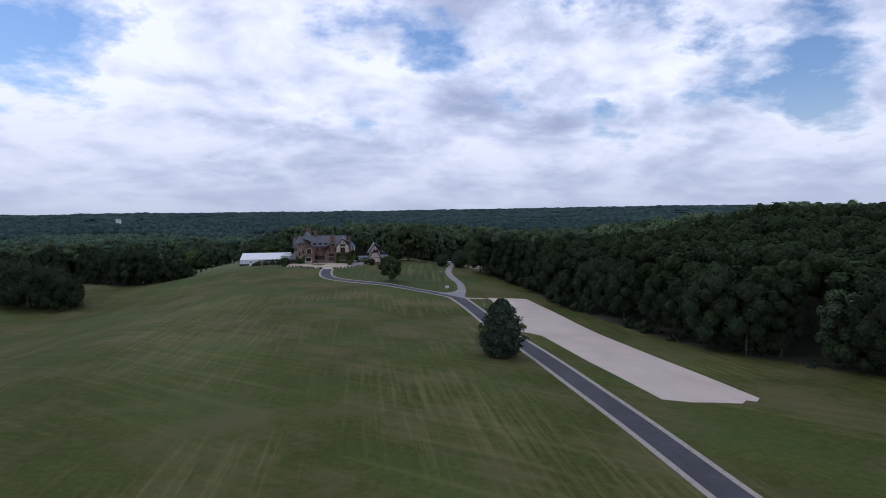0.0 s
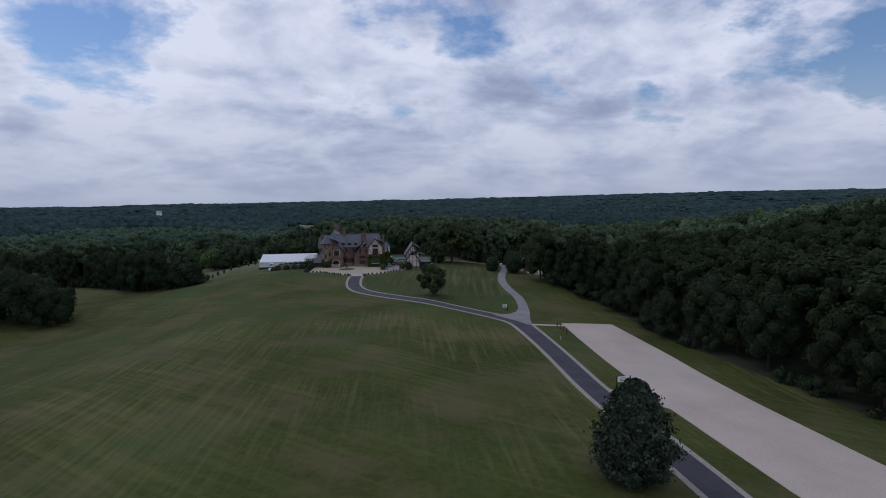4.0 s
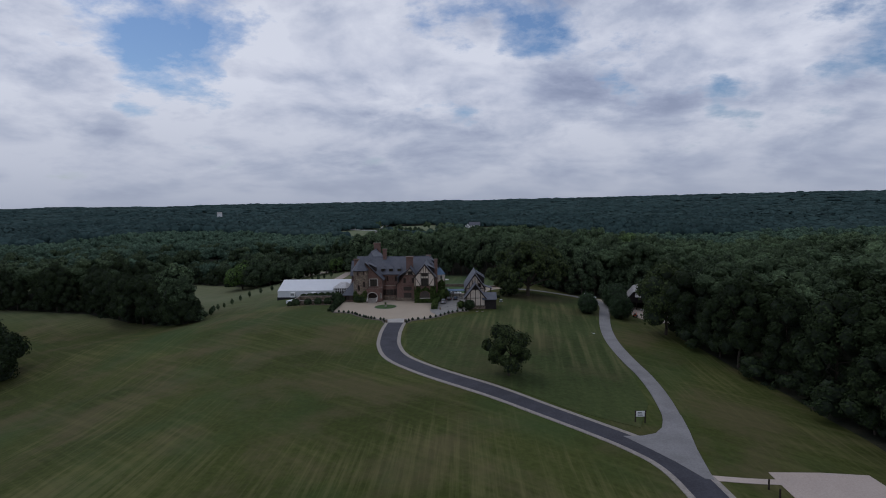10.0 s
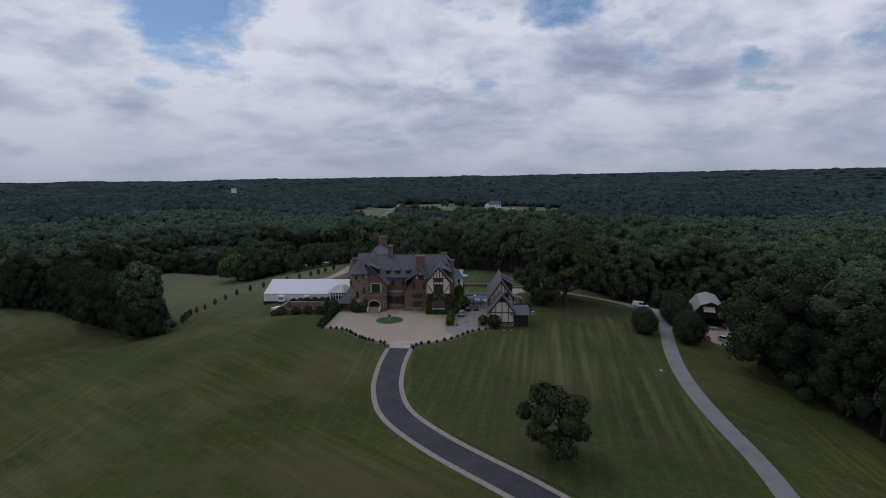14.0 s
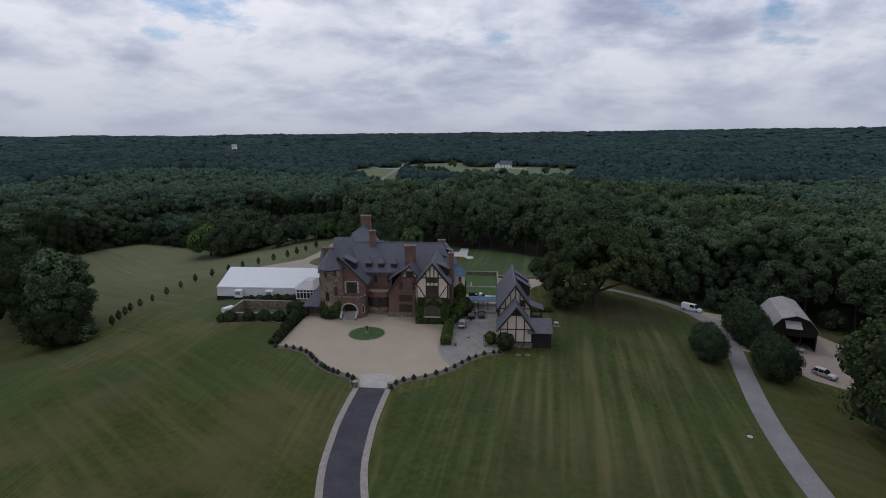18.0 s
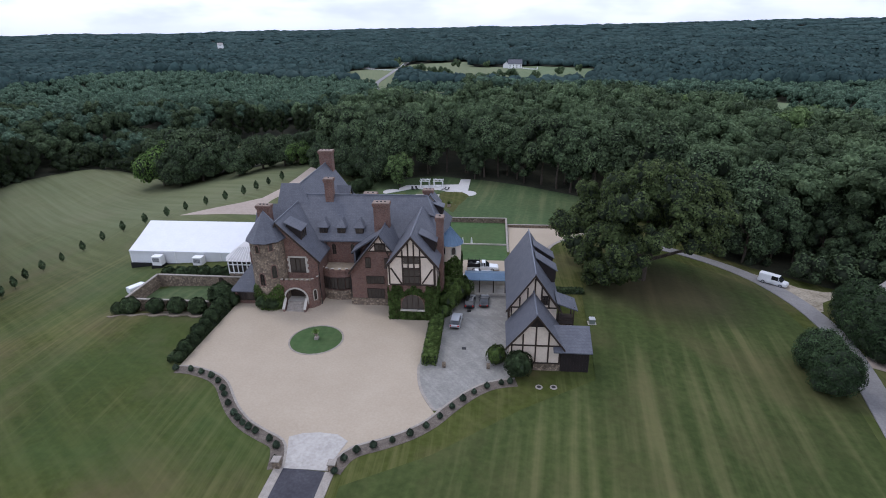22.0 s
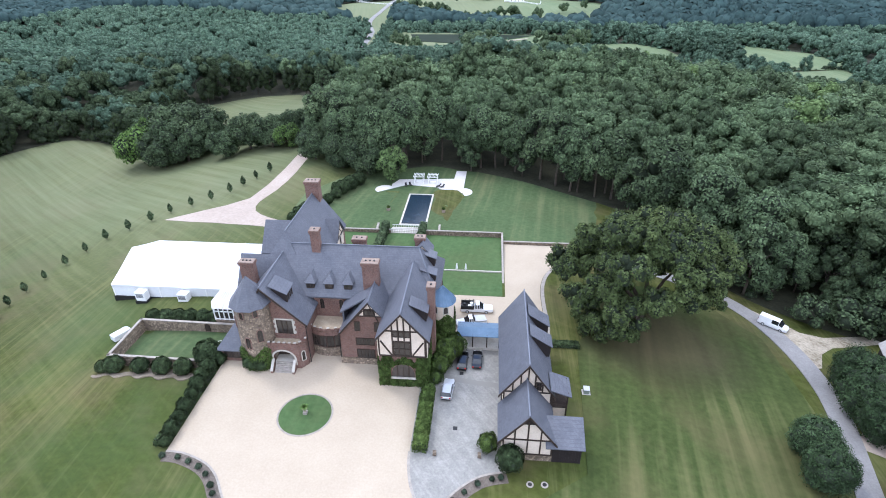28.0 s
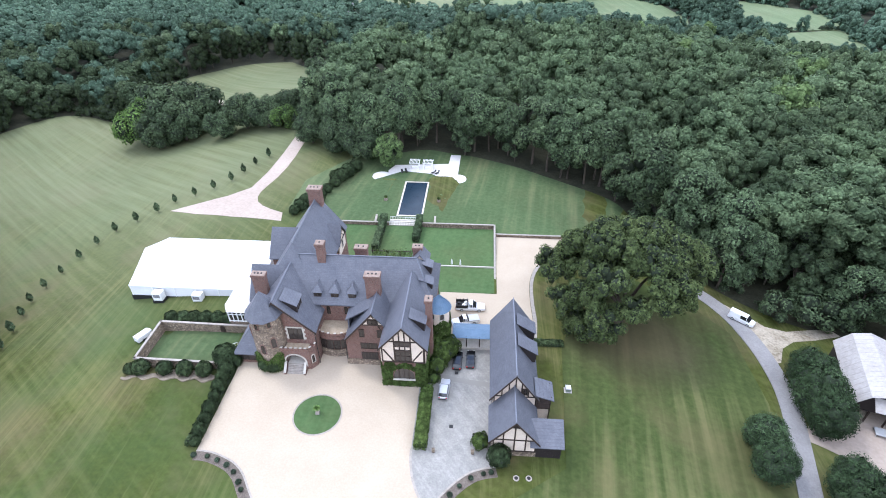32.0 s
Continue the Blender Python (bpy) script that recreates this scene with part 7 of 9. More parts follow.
for i, u_ in enumerate((-40.0, -37.2, -34.6, -31.8, -29.0, -26.6)):
    shrub(MOUND[(i + 1) % 3], u_, 23.6, "broad dark shrub between garden wall and tent", "shrubs behind the garden wall", 1.65, None, "shrub", 31 * i)
bed_u = [-42.6 + 0.5 * i for i in range(40)]
scallop = [(u_, 6.45 - 0.45 * math.cos((u_ + 41.4) * 2 * math.pi / 4.1)) for u_ in bed_u]
poly_sheet("flower_bed", scallop + [(-23.1, 9.9), (-42.6, 9.9)], 0.05, BEDEARTH, "pale bare scalloped bed under the round evergreens", 1.0)
shrub(MOUND[1], -13.2, 10.3, "dark ivy-covered bush at the foot of the tower", "", 1.55)
shrub(MOUND[2], -11.4, 10.1, "dark ivy-covered bush at the foot of the tower", "", 1.45)
for u_, v_, s in ((20.9, 9.2, 1.3), (21.3, 12.0, 2.0), (22.2, 15.2, 2.6), (23.6, 17.2, 2.2), (20.6, 17.6, 2.4)):
    shrub(IVYMOUND, u_, v_, "leafy green shrub crowding the house's side wall", "shrubs by the yard", s, None, "shrub", 50 * u_)


def ivy(name, fn, n, size, seed, label):
    """Ivy leaves over a wall: fn maps two random numbers to a place and the wall's normal, or None outside its ragged edge."""
    r = np.random.default_rng(seed)
    pts, nrm = [], []
    for _ in range(n):
        got = fn(r.random(), r.random(), r)
        if got:
            pts.append(got[0])
            nrm.append(got[1])
    ob = new(name, card_mesh(name, np.array(pts), np.array(nrm, float), size, IVY, seed))
    ob.matrix_world = ESTATE.copy()
    return tagged(ob, label, "ivy")


def front_ivy(a, b, r):
    u, z = 11.1 + 8.5 * a, 7.2 * b
    if 13.2 < u < 17.6 and 1.9 < z < (4.2 + 0.9 * math.cos((u - 15.4) * 0.7)):
        return None
    if z > 6.4 + 0.7 * math.sin(u * 2.1) + 0.4 * math.sin(u * 5.3):
        return None
    return (u, 7.9 - abs(r.normal(0.18, 0.1)), z), (0, -1, 0.35)


def side_ivy(a, b, r):
    v, z = 7.7 + 11 * a, 7.4 * b
    if z > 6.6 + 0.8 * math.sin(v * 1.7) + 0.5 * math.sin(v * 4.1):
        return None
    return (19.45 + abs(r.normal(0.2, 0.12)), v, z), (1, 0, 0.35)


def turret_ivy(a, b, r):
    t, z = 2 * math.pi * a, 8.6 * b
    if z > 7.7 + 0.7 * math.sin(t * 4):
        return None
    k = 2.05 + abs(r.normal(0.15, 0.1))
    return (21.3 + k * math.cos(t), 19.7 + k * math.sin(t), z), (math.cos(t), math.sin(t), 0.35)


def bay_ivy(a, b, r):
    v, z = 7.9 + 5.0 * a, 9.8 * b
    if z > 8.4 + 0.9 * math.sin(v * 2):
        return None
    return (11.28 - abs(r.normal(0.12, 0.08)), v, z), (-1, 0, 0.3)


def tower_ivy(a, b, r):
    t, z = math.pi * (1.15 + 0.65 * a), 5.4 * b
    if z > 4.2 + 0.9 * math.sin(t * 5):
        return None
    k = 3.3 + abs(r.normal(0.25, 0.16))
    return (-12.0 + k * math.cos(t), 12.9 + k * math.sin(t), z), (math.cos(t), math.sin(t), 0.35)


ivy("ivy", front_ivy, 6500, 0.15, 81, "dense green ivy clothing the ground-floor front")
ivy("ivy", side_ivy, 6500, 0.16, 82, "dense green ivy up the side wall")
ivy("ivy", turret_ivy, 7500, 0.19, 83, "ivy climbing the round turret")
ivy("ivy", bay_ivy, 1800, 0.15, 84, "ivy in the angle beside the bay")
ivy("ivy", tower_ivy, 2400, 0.15, 85, "dark ivy round the tower's foot")


# walls of fieldstone with pale copings
def stone_wall(pts, top, label, d=0.45, base=-6.0, name="garden_wall", cap=0.14):
    w = thing(name, pts[0][0], pts[0][1], top, label, "wall")
    for a, b in zip(pts[:-1], pts[1:]):
        n = Vector((b[1] - a[1], a[0] - b[0], 0)).normalized() * d / 2
        t = Vector((b[0] - a[0], b[1] - a[1], 0)).normalized() * d / 2 * 0.98
        a_, b_ = Vector((*a, base)) - t, Vector((*b, base)) + t
        bm = bmesh.new()
        solid(bm, [a_ - n, a_ + n, b_ + n, b_ - n], (0, 0, top - cap - base))
        part("stonework", bm, RUBBLE, w)
        bm = bmesh.new()
        n2 = n * 1.12
        a_.z = b_.z = top - cap
        solid(bm, [a_ - n2, a_ + n2, b_ + n2, b_ - n2], (0, 0, cap))
        part("coping", bm, KERB, w, "weathered pale stone coping")
    return w


stone_wall([(-20.6, 10.4), (-41.2, 10.6), (-41.2, 21.5), (-20.0, 21.2)], 1.0, "fieldstone garden wall with pale coping")
poly_sheet("garden_lawn", [(-41, 10.8), (-20.5, 10.6), (-19.8, 21.0), (-41, 21.3)], 0.04, POOLLAWN, "sunken lawn inside the walled garden")
arch_gate = thing("garden_gate", -27.0, 21.2, -1.2, "dark arched door in the garden wall", "door")
bm = bmesh.new()
solid(bm, [(a - 27.0, 20.93, z) for a, z in arch_points(-0.55, 0.55, -1.0, 0.85)], (0, 0.1, 0))
part("leaf", bm, TIMBER, arch_gate)
steps = thing("garden_steps", -22.3, 15.0, 0, "white-railed steps down into the walled garden", "steps")
for i in range(6):
    bm = bmesh.new()
    box(bm, -23.9 + i * 0.42, -23.45 + i * 0.42, 14.0, 15.8, -1.2, -0.85 + i * 0.2)
    part("step", bm, LIMESTONE, steps)
for v_ in (14.0, 15.8):
    bm = bmesh.new()
    beam(bm, (-24.0, v_, 0.1), (-21.3, v_, 1.3), 0.08, 0.08)
    for i in range(5):
        beam(bm, (-23.8 + i * 0.6, v_, -0.9 + i * 0.28), (-23.8 + i * 0.6, v_, 0.2 + i * 0.27), 0.05, 0.05)
    part("handrail", bm, WHITEPAINT, steps, "white painted handrail")

# lawn terrace behind the house and the pool garden
poly_sheet("back_lawn", [(-12, 47), (18, 35), (33.0, 38.3), (33.0, 68.8), (-12, 69.0)], 0.04, FINELAWN, "clipped bright green terrace lawn", 3.0)
poly_sheet("pool_lawn", [(-14, 69.3), (57, 65.5), (71, 80), (76, 90), (62, 106), (46, 120), (20, 130), (-10, 126), (-22, 108), (-30, 95), (-30, 76)], 0.03, POOLLAWN, "green lawn round the pool", 4.0)
stone_wall([(-13.0, 69.0), (2.2, 69.0)], -1.9, "fieldstone terrace wall with pale coping", base=-5)
stone_wall([(11.2, 69.0), (33.2, 69.0), (33.2, 38.2), (19.5, 38.2)], -1.9 + 0.1, "fieldstone terrace wall with pale coping", base=-5)
stone_wall([(33.4, 65.2), (57.5, 65.2)], -2.3, "low fieldstone wall beside the gravel", base=-6)
for u_ in (-1.8, 15.8):
    stone_wall([(u_, 69.4), (u_ - 0.2, 73.5)], -2.4, "short pale stone wall by the steps", 0.5, -6, cap=0.3)
poolsteps = thing("terrace_steps", 6.7, 70.5, -3, "broad pale stone steps up to the pool lawn", "steps")
for i in range(4):
    bm = bmesh.new()
    box(bm, 2.4, 11.0, 69.0 + i * 0.6, 69.7 + i * 0.6, -4.5, -3.3 + i * 0.16 + 0.4)
    part("step", bm, LIMESTONE, poolsteps)
for v_ in (69.2, 71.6):
    bm = bmesh.new()
    box(bm, 2.4, 11.0, v_, v_ + 0.08, -1.85, -1.75)
    for i in range(18):
        box(bm, 2.5 + i * 0.49, 2.56 + i * 0.49, v_, v_ + 0.06, -3.2, -1.8)
    part("balustrade", bm, WHITEPAINT, poolsteps, "white balustrade")
bm = bmesh.new()
box(bm, 19.0, 32.9, 48.85, 49.15, -4.0, land(26, 49) + 0.35)
edging = thing("lawn_edging", 26, 49, -2, "low pale stone step across the lawn", "edging")
part("stonework", bm, LIMESTONE, edging)
for u_ in (22.0, 24.2):
    st = thing("garden_statue", u_, 50.2, land(u_, 50.2), "small white stone garden figure", "statue", "figures on the terrace lawn")
    bm = bmesh.new()
    z0 = land(u_, 50.2)
    ring(bm, u_, 50.2, z0 - 0.1, z0 + 0.5, 0.3, 0.22, 10)
    ring(bm, u_, 50.2, z0 + 0.5, z0 + 1.3, 0.24, 0.12, 10)
    ring(bm, u_, 50.2, z0 + 1.25, z0 + 1.6, 0.14, 0.05, 10)
    part("figure", bm, WHITEPAINT, st)
for u_, v0, v1 in ((0.9, 54.5, 71.0), (11.3, 60.0, 71.5)):
    hedge(u_ - 0.9, u_ + 0.9, v0, v1, 2.6, LEAF3, "tall dark clipped yew hedge on the terrace", 90 + int(u_))

pz = land(7.4, 86) + 0.02
pool = thing("swimming_pool", 7.4, 86, pz, "long rectangular dark-water swimming pool with pale coping", "pool")
bm = bmesh.new()
box(bm, 4.2, 11.2, 75.2, 95.6, pz - 0.3, pz + 0.08)
part("water", bm, WATER, pool, "still dark blue water")
for (a, b, c, d) in ((3.7, 4.2, 74.7, 96.1), (11.2, 11.7, 74.7, 96.1), (4.2, 11.2, 74.7, 75.2), (4.2, 11.2, 95.6, 96.1)):
    bm = bmesh.new()
    box(bm, a, b, c, d, pz - 0.6, pz + 0.18)
    part("coping", bm, LIMESTONE, pool)
dz = land(8, 104) + 0.12
deck = thing("pool_deck", 8, 104, dz, "white concrete pool deck with round ends", "patio")
for pts in ([(-3.0, 101.0), (-3.5, 105.0), (-1.6, 109.2), (17.2, 111.0), (17.6, 118.2), (21.2, 118.0), (20.8, 101.0), (17.3, 100.4), (8, 100.7)],
            [(-5.3 + 3.1 * math.cos(a), 100.9 + 3.1 * math.sin(a)) for a in np.linspace(0, 2 * math.pi, 28, endpoint=False)],
            [(20.8 + 3.1 * math.cos(a), 100.1 + 3.1 * math.sin(a)) for a in np.linspace(0, 2 * math.pi, 28, endpoint=False)]):
    bm = bmesh.new()
    prism(bm, pts, dz - 1.0, dz + 0.1 + 0.012 * len(pts) / 28)
    part("slab", bm, PATIO, deck)
bm = bmesh.new()
box(bm, 5.2, 9.6, 99.2, 100.7, dz - 1, dz - 0.05)
part("step", bm, PATIO, deck)
for u_ in (5.5, 10.2):
    pg = thing("pergola", u_, 107.5, dz, "small white slatted pergola on the pool deck", "pergola", "pergolas on the deck")
    for a in (-1.5, 1.5):
        for b in (-1.3, 1.3):
            bm = bmesh.new()
            box(bm, u_ + a - 0.09, u_ + a + 0.09, 107.5 + b - 0.09, 107.5 + b + 0.09, dz, dz + 2.5)
            part("post", bm, WHITEPAINT, pg)
    for b in (-1.3, 1.3):
        bm = bmesh.new()
        box(bm, u_ - 1.8, u_ + 1.8, 107.44 + b, 107.56 + b, dz + 2.35, dz + 2.55)
        part("beam", bm, WHITEPAINT, pg)
    for i in range(8):
        bm = bmesh.new()
        a = u_ - 1.7 + i * 0.48
        box(bm, a - 0.05, a + 0.05, 105.8, 109.2, dz + 2.55, dz + 2.7)
        part("slat", bm, WHITEPAINT, pg)
    bm = bmesh.new()
    box(bm, u_ - 1.0, u_ + 1.0, 107.2, 107.9, dz + 0.1, dz + 0.5)
    part("bench", bm, WHITEPAINT, pg)


def lounger(u, v, turn):
    t = thing("sun_lounger", u, v, dz + 0.13, "dark sun lounger on the white deck", "lounger", "loungers on the deck", turn=turn)
    bm = bmesh.new()
    box(bm, -0.35, 0.35, -0.9, 0.45, 0.28, 0.36)
    part("seat", bm, BLACK, t, shift=False)
    bm = bmesh.new()
    solid(bm, [(-0.35, 0.42, 0.3), (0.35, 0.42, 0.3), (0.35, 1.0, 0.85), (-0.35, 1.0, 0.85)], (0, 0.06, 0.06))
    part("backrest", bm, BLACK, t, shift=False)
    for a in (-0.3, 0.3):
        for b in (-0.8, 0.4):
            bm = bmesh.new()
            box(bm, a - 0.03, a + 0.03, b - 0.03, b + 0.03, 0, 0.28)
            part("leg", bm, BLACK, t, shift=False)


for u_, v_, a in ((1.5, 103.6, 15), (2.9, 104.2, 25), (12.4, 103.8, -55), (13.7, 103.4, -40)):
    lounger(u_, v_, a)
TUFT = ball_mesh(0.55, 0.8, IVY, 99, 200, 0.14, 0.2)
for u_ in (-1.0, 15.8):
    z0 = land(u_, 84)
    pl = thing("planter", u_, 84, z0, "square weathered planter with flowers on the pool lawn", "planter", "planters beside the pool")
    bm = bmesh.new()
    box(bm, u_ - 0.5, u_ + 0.5, 83.5, 84.5, z0 - 0.1, z0 + 0.8)
    part("box", bm, CAPSTONE, pl)
    c = new("plant", TUFT)
    c.parent = pl
    c.location = (0, 0, 0.7)

# gravel yard behind the carriage house
yard = spline([(57.3, 64.9), (53, 60.5), (47.5, 55.5), (43.6, 50), (41.8, 43.7), (41.4, 36), (41.6, 28), (41.0, 21.2)], 1.5)
poly_sheet("rear_yard", [(33.6, 64.9)] + [(p.x, p.y) for p in yard] + [(20.0, 21.2), (20.0, 37.8), (33.6, 38.0)], 0.05, GRAVEL, "buff gravel yard behind the carriage house")
strip("cobble_edging", est(yard), -0.9, -0.1, 0.1, KERB, "pale stone edging of the gravel yard")
hedge(41.2, 47.5, 20.6, 22.0, 1.0, BOX, "low double hedge east of the carriage house", 93)
# service drive to the west
poly_sheet("service_drive", [(-68.6, 76.2), (-60, 79.6), (-52, 83.4), (-46.4, 88.5), (-44.8, 100), (-44.2, 115), (-44.3, 133.4), (-39.2, 132), (-38.8, 112), (-39.1, 104), (-40.0, 96), (-41.4, 89.5), (-42.1, 85.6), (-41.9, 82.2), (-40.6, 79), (-38.2, 76.6), (-35, 74.7), (-30.8, 73),
                             (-29.7, 68.2), (-45, 69.6), (-58, 72.2)], 0.07, LOTGRAVEL, "pale gravel service drive forking behind the tent", 3.0)
for i, (u_, v_, s) in enumerate(((-26.8, 72.6, 1.6), (-25.8, 75.2, 2.0), (-24.6, 78.0, 2.2), (-23.2, 80.6, 2.1), (-21.6, 83.0, 1.9), (-20.6, 87.5, 1.7), (-19.0, 92.0, 2.0), (-18.0, 96.0, 2.4), (-16.4, 99.6, 2.5), (-14.5, 103.4, 2.4), (-20.8, 97.5, 1.6))):
    shrub(MOUND[i % 3], u_, v_, "dark rounded shrub beside the service drive", "shrubs by the service drive", s, None, "shrub", 61 * i)


def sapling_mesh(seed):
    r = np.random.default_rng(seed)
    n = 260
    z = r.random(n) ** 0.8
    a = r.uniform(0, 6.28, n)
    rad_ = 0.75 * np.sin(np.clip(z * 1.05, 0, 1) * math.pi) ** 0.7 * (1 - 0.35 * z) * r.uniform(0.7, 1.1, n)
    pts = np.stack([np.cos(a) * rad_, np.sin(a) * rad_, 0.45 + z * 2.3], 1)
    nrm = np.stack([np.cos(a), np.sin(a), np.full(n, 0.4)], 1)
    return card_mesh("crown", pts, nrm, 0.22, LEAF3, seed)


SAP = [sapling_mesh(400 + i) for i in range(3)]
bm = bmesh.new()
cylinder(bm, (0, 0, -0.3), (0, 0, 1.4), 0.05, 7, 0.03)
SAPTRUNK = finish(bm, "trunk", BARK)
row = spline([(-80, 18), (-83.2, 26.8), (-87.2, 37.0), (-87.9, 45.4), (-87.3, 52.4), (-85.6, 58.6), (-83.9, 63.6), (-81.4, 68.3), (-77.6, 72.0), (-73.6, 75.8), (-71.0, 81.0), (-67.0, 84.6), (-62.4, 87.2), (-57.6, 91.6), (-54.7, 96.3), (-53.1, 102.0), (-51.0, 108.0), (-48.3, 113)], 0.5)
for i, p in enumerate(along(row, 6.2, 0.0)):
    x_, y_ = to_world(p.x, p.y)
    place_sap = new("sapling")
    s = random.uniform(0.9, 1.3)
    place_sap.matrix_world = Matrix.LocRotScale((x_, y_, land(p.x, p.y)), Euler((0, 0, random.uniform(0, 6))), (s, s, s))
    tagged(place_sap, "young conical evergreen planted in a row on the grass", "sapling", "saplings in a row")
    for nm, me_ in (("crown", SAP[i % 3]), ("trunk", SAPTRUNK)):
        c = new(nm, me_)
        c.parent = place_sap

# event tent
tent = thing("event_tent", -40, 42, -2, "long white clear-span event tent on the west lawn", "tent")
TZ = -1.6
bm = bmesh.new()
for v0, v1, flip in ((32.4, 42.4, 1), (52.4, 42.4, -1)):
    n = 6
    for i in range(n):
        ua, ub = -54.8 + 33 * i / n, -54.8 + 33 * (i + 1) / n
        for j in range(4):
            a0, a1 = j / 4, (j + 1) / 4
            sag = lambda a: -0.10 * math.sin(math.pi * a)
            q = [(ua, v0 + (v1 - v0) * a0, 1.5 + 3.8 * a0 + sag(a0)), (ub, v0 + (v1 - v0) * a0, 1.5 + 3.8 * a0 + sag(a0)), (ub, v0 + (v1 - v0) * a1, 1.5 + 3.8 * a1 + sag(a1)), (ua, v0 + (v1 - v0) * a1, 1.5 + 3.8 * a1 + sag(a1))]
            bm.faces.new([bm.verts.new(p) for p in q])
bmesh.ops.remove_doubles(bm, verts=bm.verts, dist=0.001)
bmesh.ops.solidify(bm, geom=bm.faces[:], thickness=0.06)
part("tent_roof", bm, WHITEPVC, tent, "taut white roof fabric")
bm = bmesh.new()
box(bm, -54.75, -21.9, 32.3, 32.5, 1.2, 1.55)
box(bm, -54.75, -21.9, 52.3, 52.5, 1.2, 1.55)
part("valance", bm, WHITEPVC, tent)
for i in range(6):
    ua, ub = -54.7 + 5.46 * i, -54.7 + 5.46 * (i + 1)
    bm = bmesh.new()
    box(bm, ua + 0.08, ub - 0.08, 32.55, 32.6, TZ + 0.05, 1.3)
    part("side_panel", bm, WHITEPVC, tent)
    bm = bmesh.new()
    box(bm, ua - 0.07, ua + 0.07, 32.42, 32.62, TZ - 1.0, 1.4)
    part("leg", bm, WHITEPAINT, tent)
bm = bmesh.new()
solid(bm, [(-54.7, 32.6, TZ + 0.05), (-54.7, 52.2, TZ + 0.05), (-54.7, 52.2, 1.4), (-54.7, 42.4, 5.1), (-54.7, 32.6, 1.4)], (0.05, 0, 0))
part("end_panel", bm, WHITEPVC, tent)
bm = bmesh.new()
solid(bm, [(-21.9, 32.6, TZ + 0.05), (-21.9, 52.2, TZ + 0.05), (-21.9, 52.2, 1.4), (-21.9, 42.4, 5.1), (-21.9, 32.6, 1.4)], (-0.05, 0, 0))
part("end_panel", bm, WHITEPVC, tent)
bm = bmesh.new()
box(bm, -55.0, -22.0, 32.3, 52.6, TZ - 2.5, TZ + 0.05)
part("floor_skirt", bm, BLACK, tent, "black skirt round the raised floor")
for u_ in (-47.2, -37.4):
    ac = thing("tent_air_conditioner", u_, 31.2, TZ, "white box air conditioner on a black stand by the tent", "air conditioner", "tent air conditioners")
    bm = bmesh.new()
    box(bm, u_ - 1.1, u_ + 1.1, 30.4, 32.1, TZ + 0.35, TZ + 2.5)
    part("cabinet", bm, WHITEPAINT, ac)
    bm = bmesh.new()
    box(bm, u_ - 0.85, u_ + 0.75, 30.34, 30.4, TZ + 1.2, TZ + 2.2)
    part("grille", bm, LIGHTGREY, ac, "grey condenser grille")
    for i in range(6):
        bm = bmesh.new()
        box(bm, u_ - 0.85, u_ + 0.75, 30.31, 30.345, TZ + 1.27 + i * 0.16, TZ + 1.32 + i * 0.16)
        part("slat", bm, BLACK, ac)
    bm = bmesh.new()
    box(bm, u_ - 1.3, u_ + 1.3, 30.2, 32.2, TZ - 0.5, TZ + 0.36)
    part("stand", bm, BLACK, ac)

# white conservatory
cons = thing("conservatory", -23, 24, 0, "white-framed octagonal conservatory with a pale roof", "conservatory")
co = [(-26.6, 24.2), (-25.4, 22.0), (-20.4, 22.0), (-19.2, 24.2), (-19.2, 29.5), (-26.6, 29.5)]
bm = bmesh.new()
prism(bm, co, -1.5, 1.4)
part("base_wall", bm, RUBBLE, cons)
bm = bmesh.new()
prism(bm, [(-23 + (u - -23) * 0.94, 25.5 + (v - 25.5) * 0.94) for u, v in co], 1.4, 4.1)
part("glazing", bm, GLASSY, cons)
for k in range(len(co)):
    a, b = Vector((*co[k], 0)), Vector((*co[(k + 1) % len(co)], 0))
    m_ = max(2, int((b - a).length / 0.85))
    for i in range(m_):
        p = a + (b - a) * i / m_
        bm = bmesh.new()
        box(bm, p.x - 0.09, p.x + 0.09, p.y - 0.09, p.y + 0.09, 1.35, 4.2)
        part("post", bm, WHITEPAINT, cons)
    for z0 in (1.38, 3.25, 4.05):
        bm = bmesh.new()
        solid(bm, [(a.x, a.y, z0), (b.x, b.y, z0), (b.x, b.y, z0 + 0.2), (a.x, a.y, z0 + 0.2)], ((-23 - (a.x + b.x) / 2) * 0.04, (25.5 - (a.y + b.y) / 2) * 0.04, 0))
        part("rail", bm, WHITEPAINT, cons)
bm = bmesh.new()
top_ = [bm.verts.new(p) for p in ((-24.3, 25.5, 5.9), (-21.5, 25.5, 5.9), (-21.5, 29.5, 5.9), (-24.3, 29.5, 5.9))]
low_ = [bm.verts.new((-23 + (u + 23) * 1.06, 25.5 + (v - 25.5) * 1.06, 4.2)) for u, v in co]
for f in ((low_[0], low_[1], top_[0]), (low_[1], low_[2], top_[1], top_[0]), (low_[2], low_[3], top_[1]), (low_[3], low_[4], top_[2], top_[1]), (low_[4], low_[5], top_[3], top_[2]), (low_[5], low_[0], top_[0], top_[3]), tuple(top_)):
    bm.faces.new(f)
bmesh.ops.recalc_face_normals(bm, faces=bm.faces)
bmesh.ops.solidify(bm, geom=bm.faces[:], thickness=0.08)
part("roof", bm, PATIO, cons, "white panelled roof")
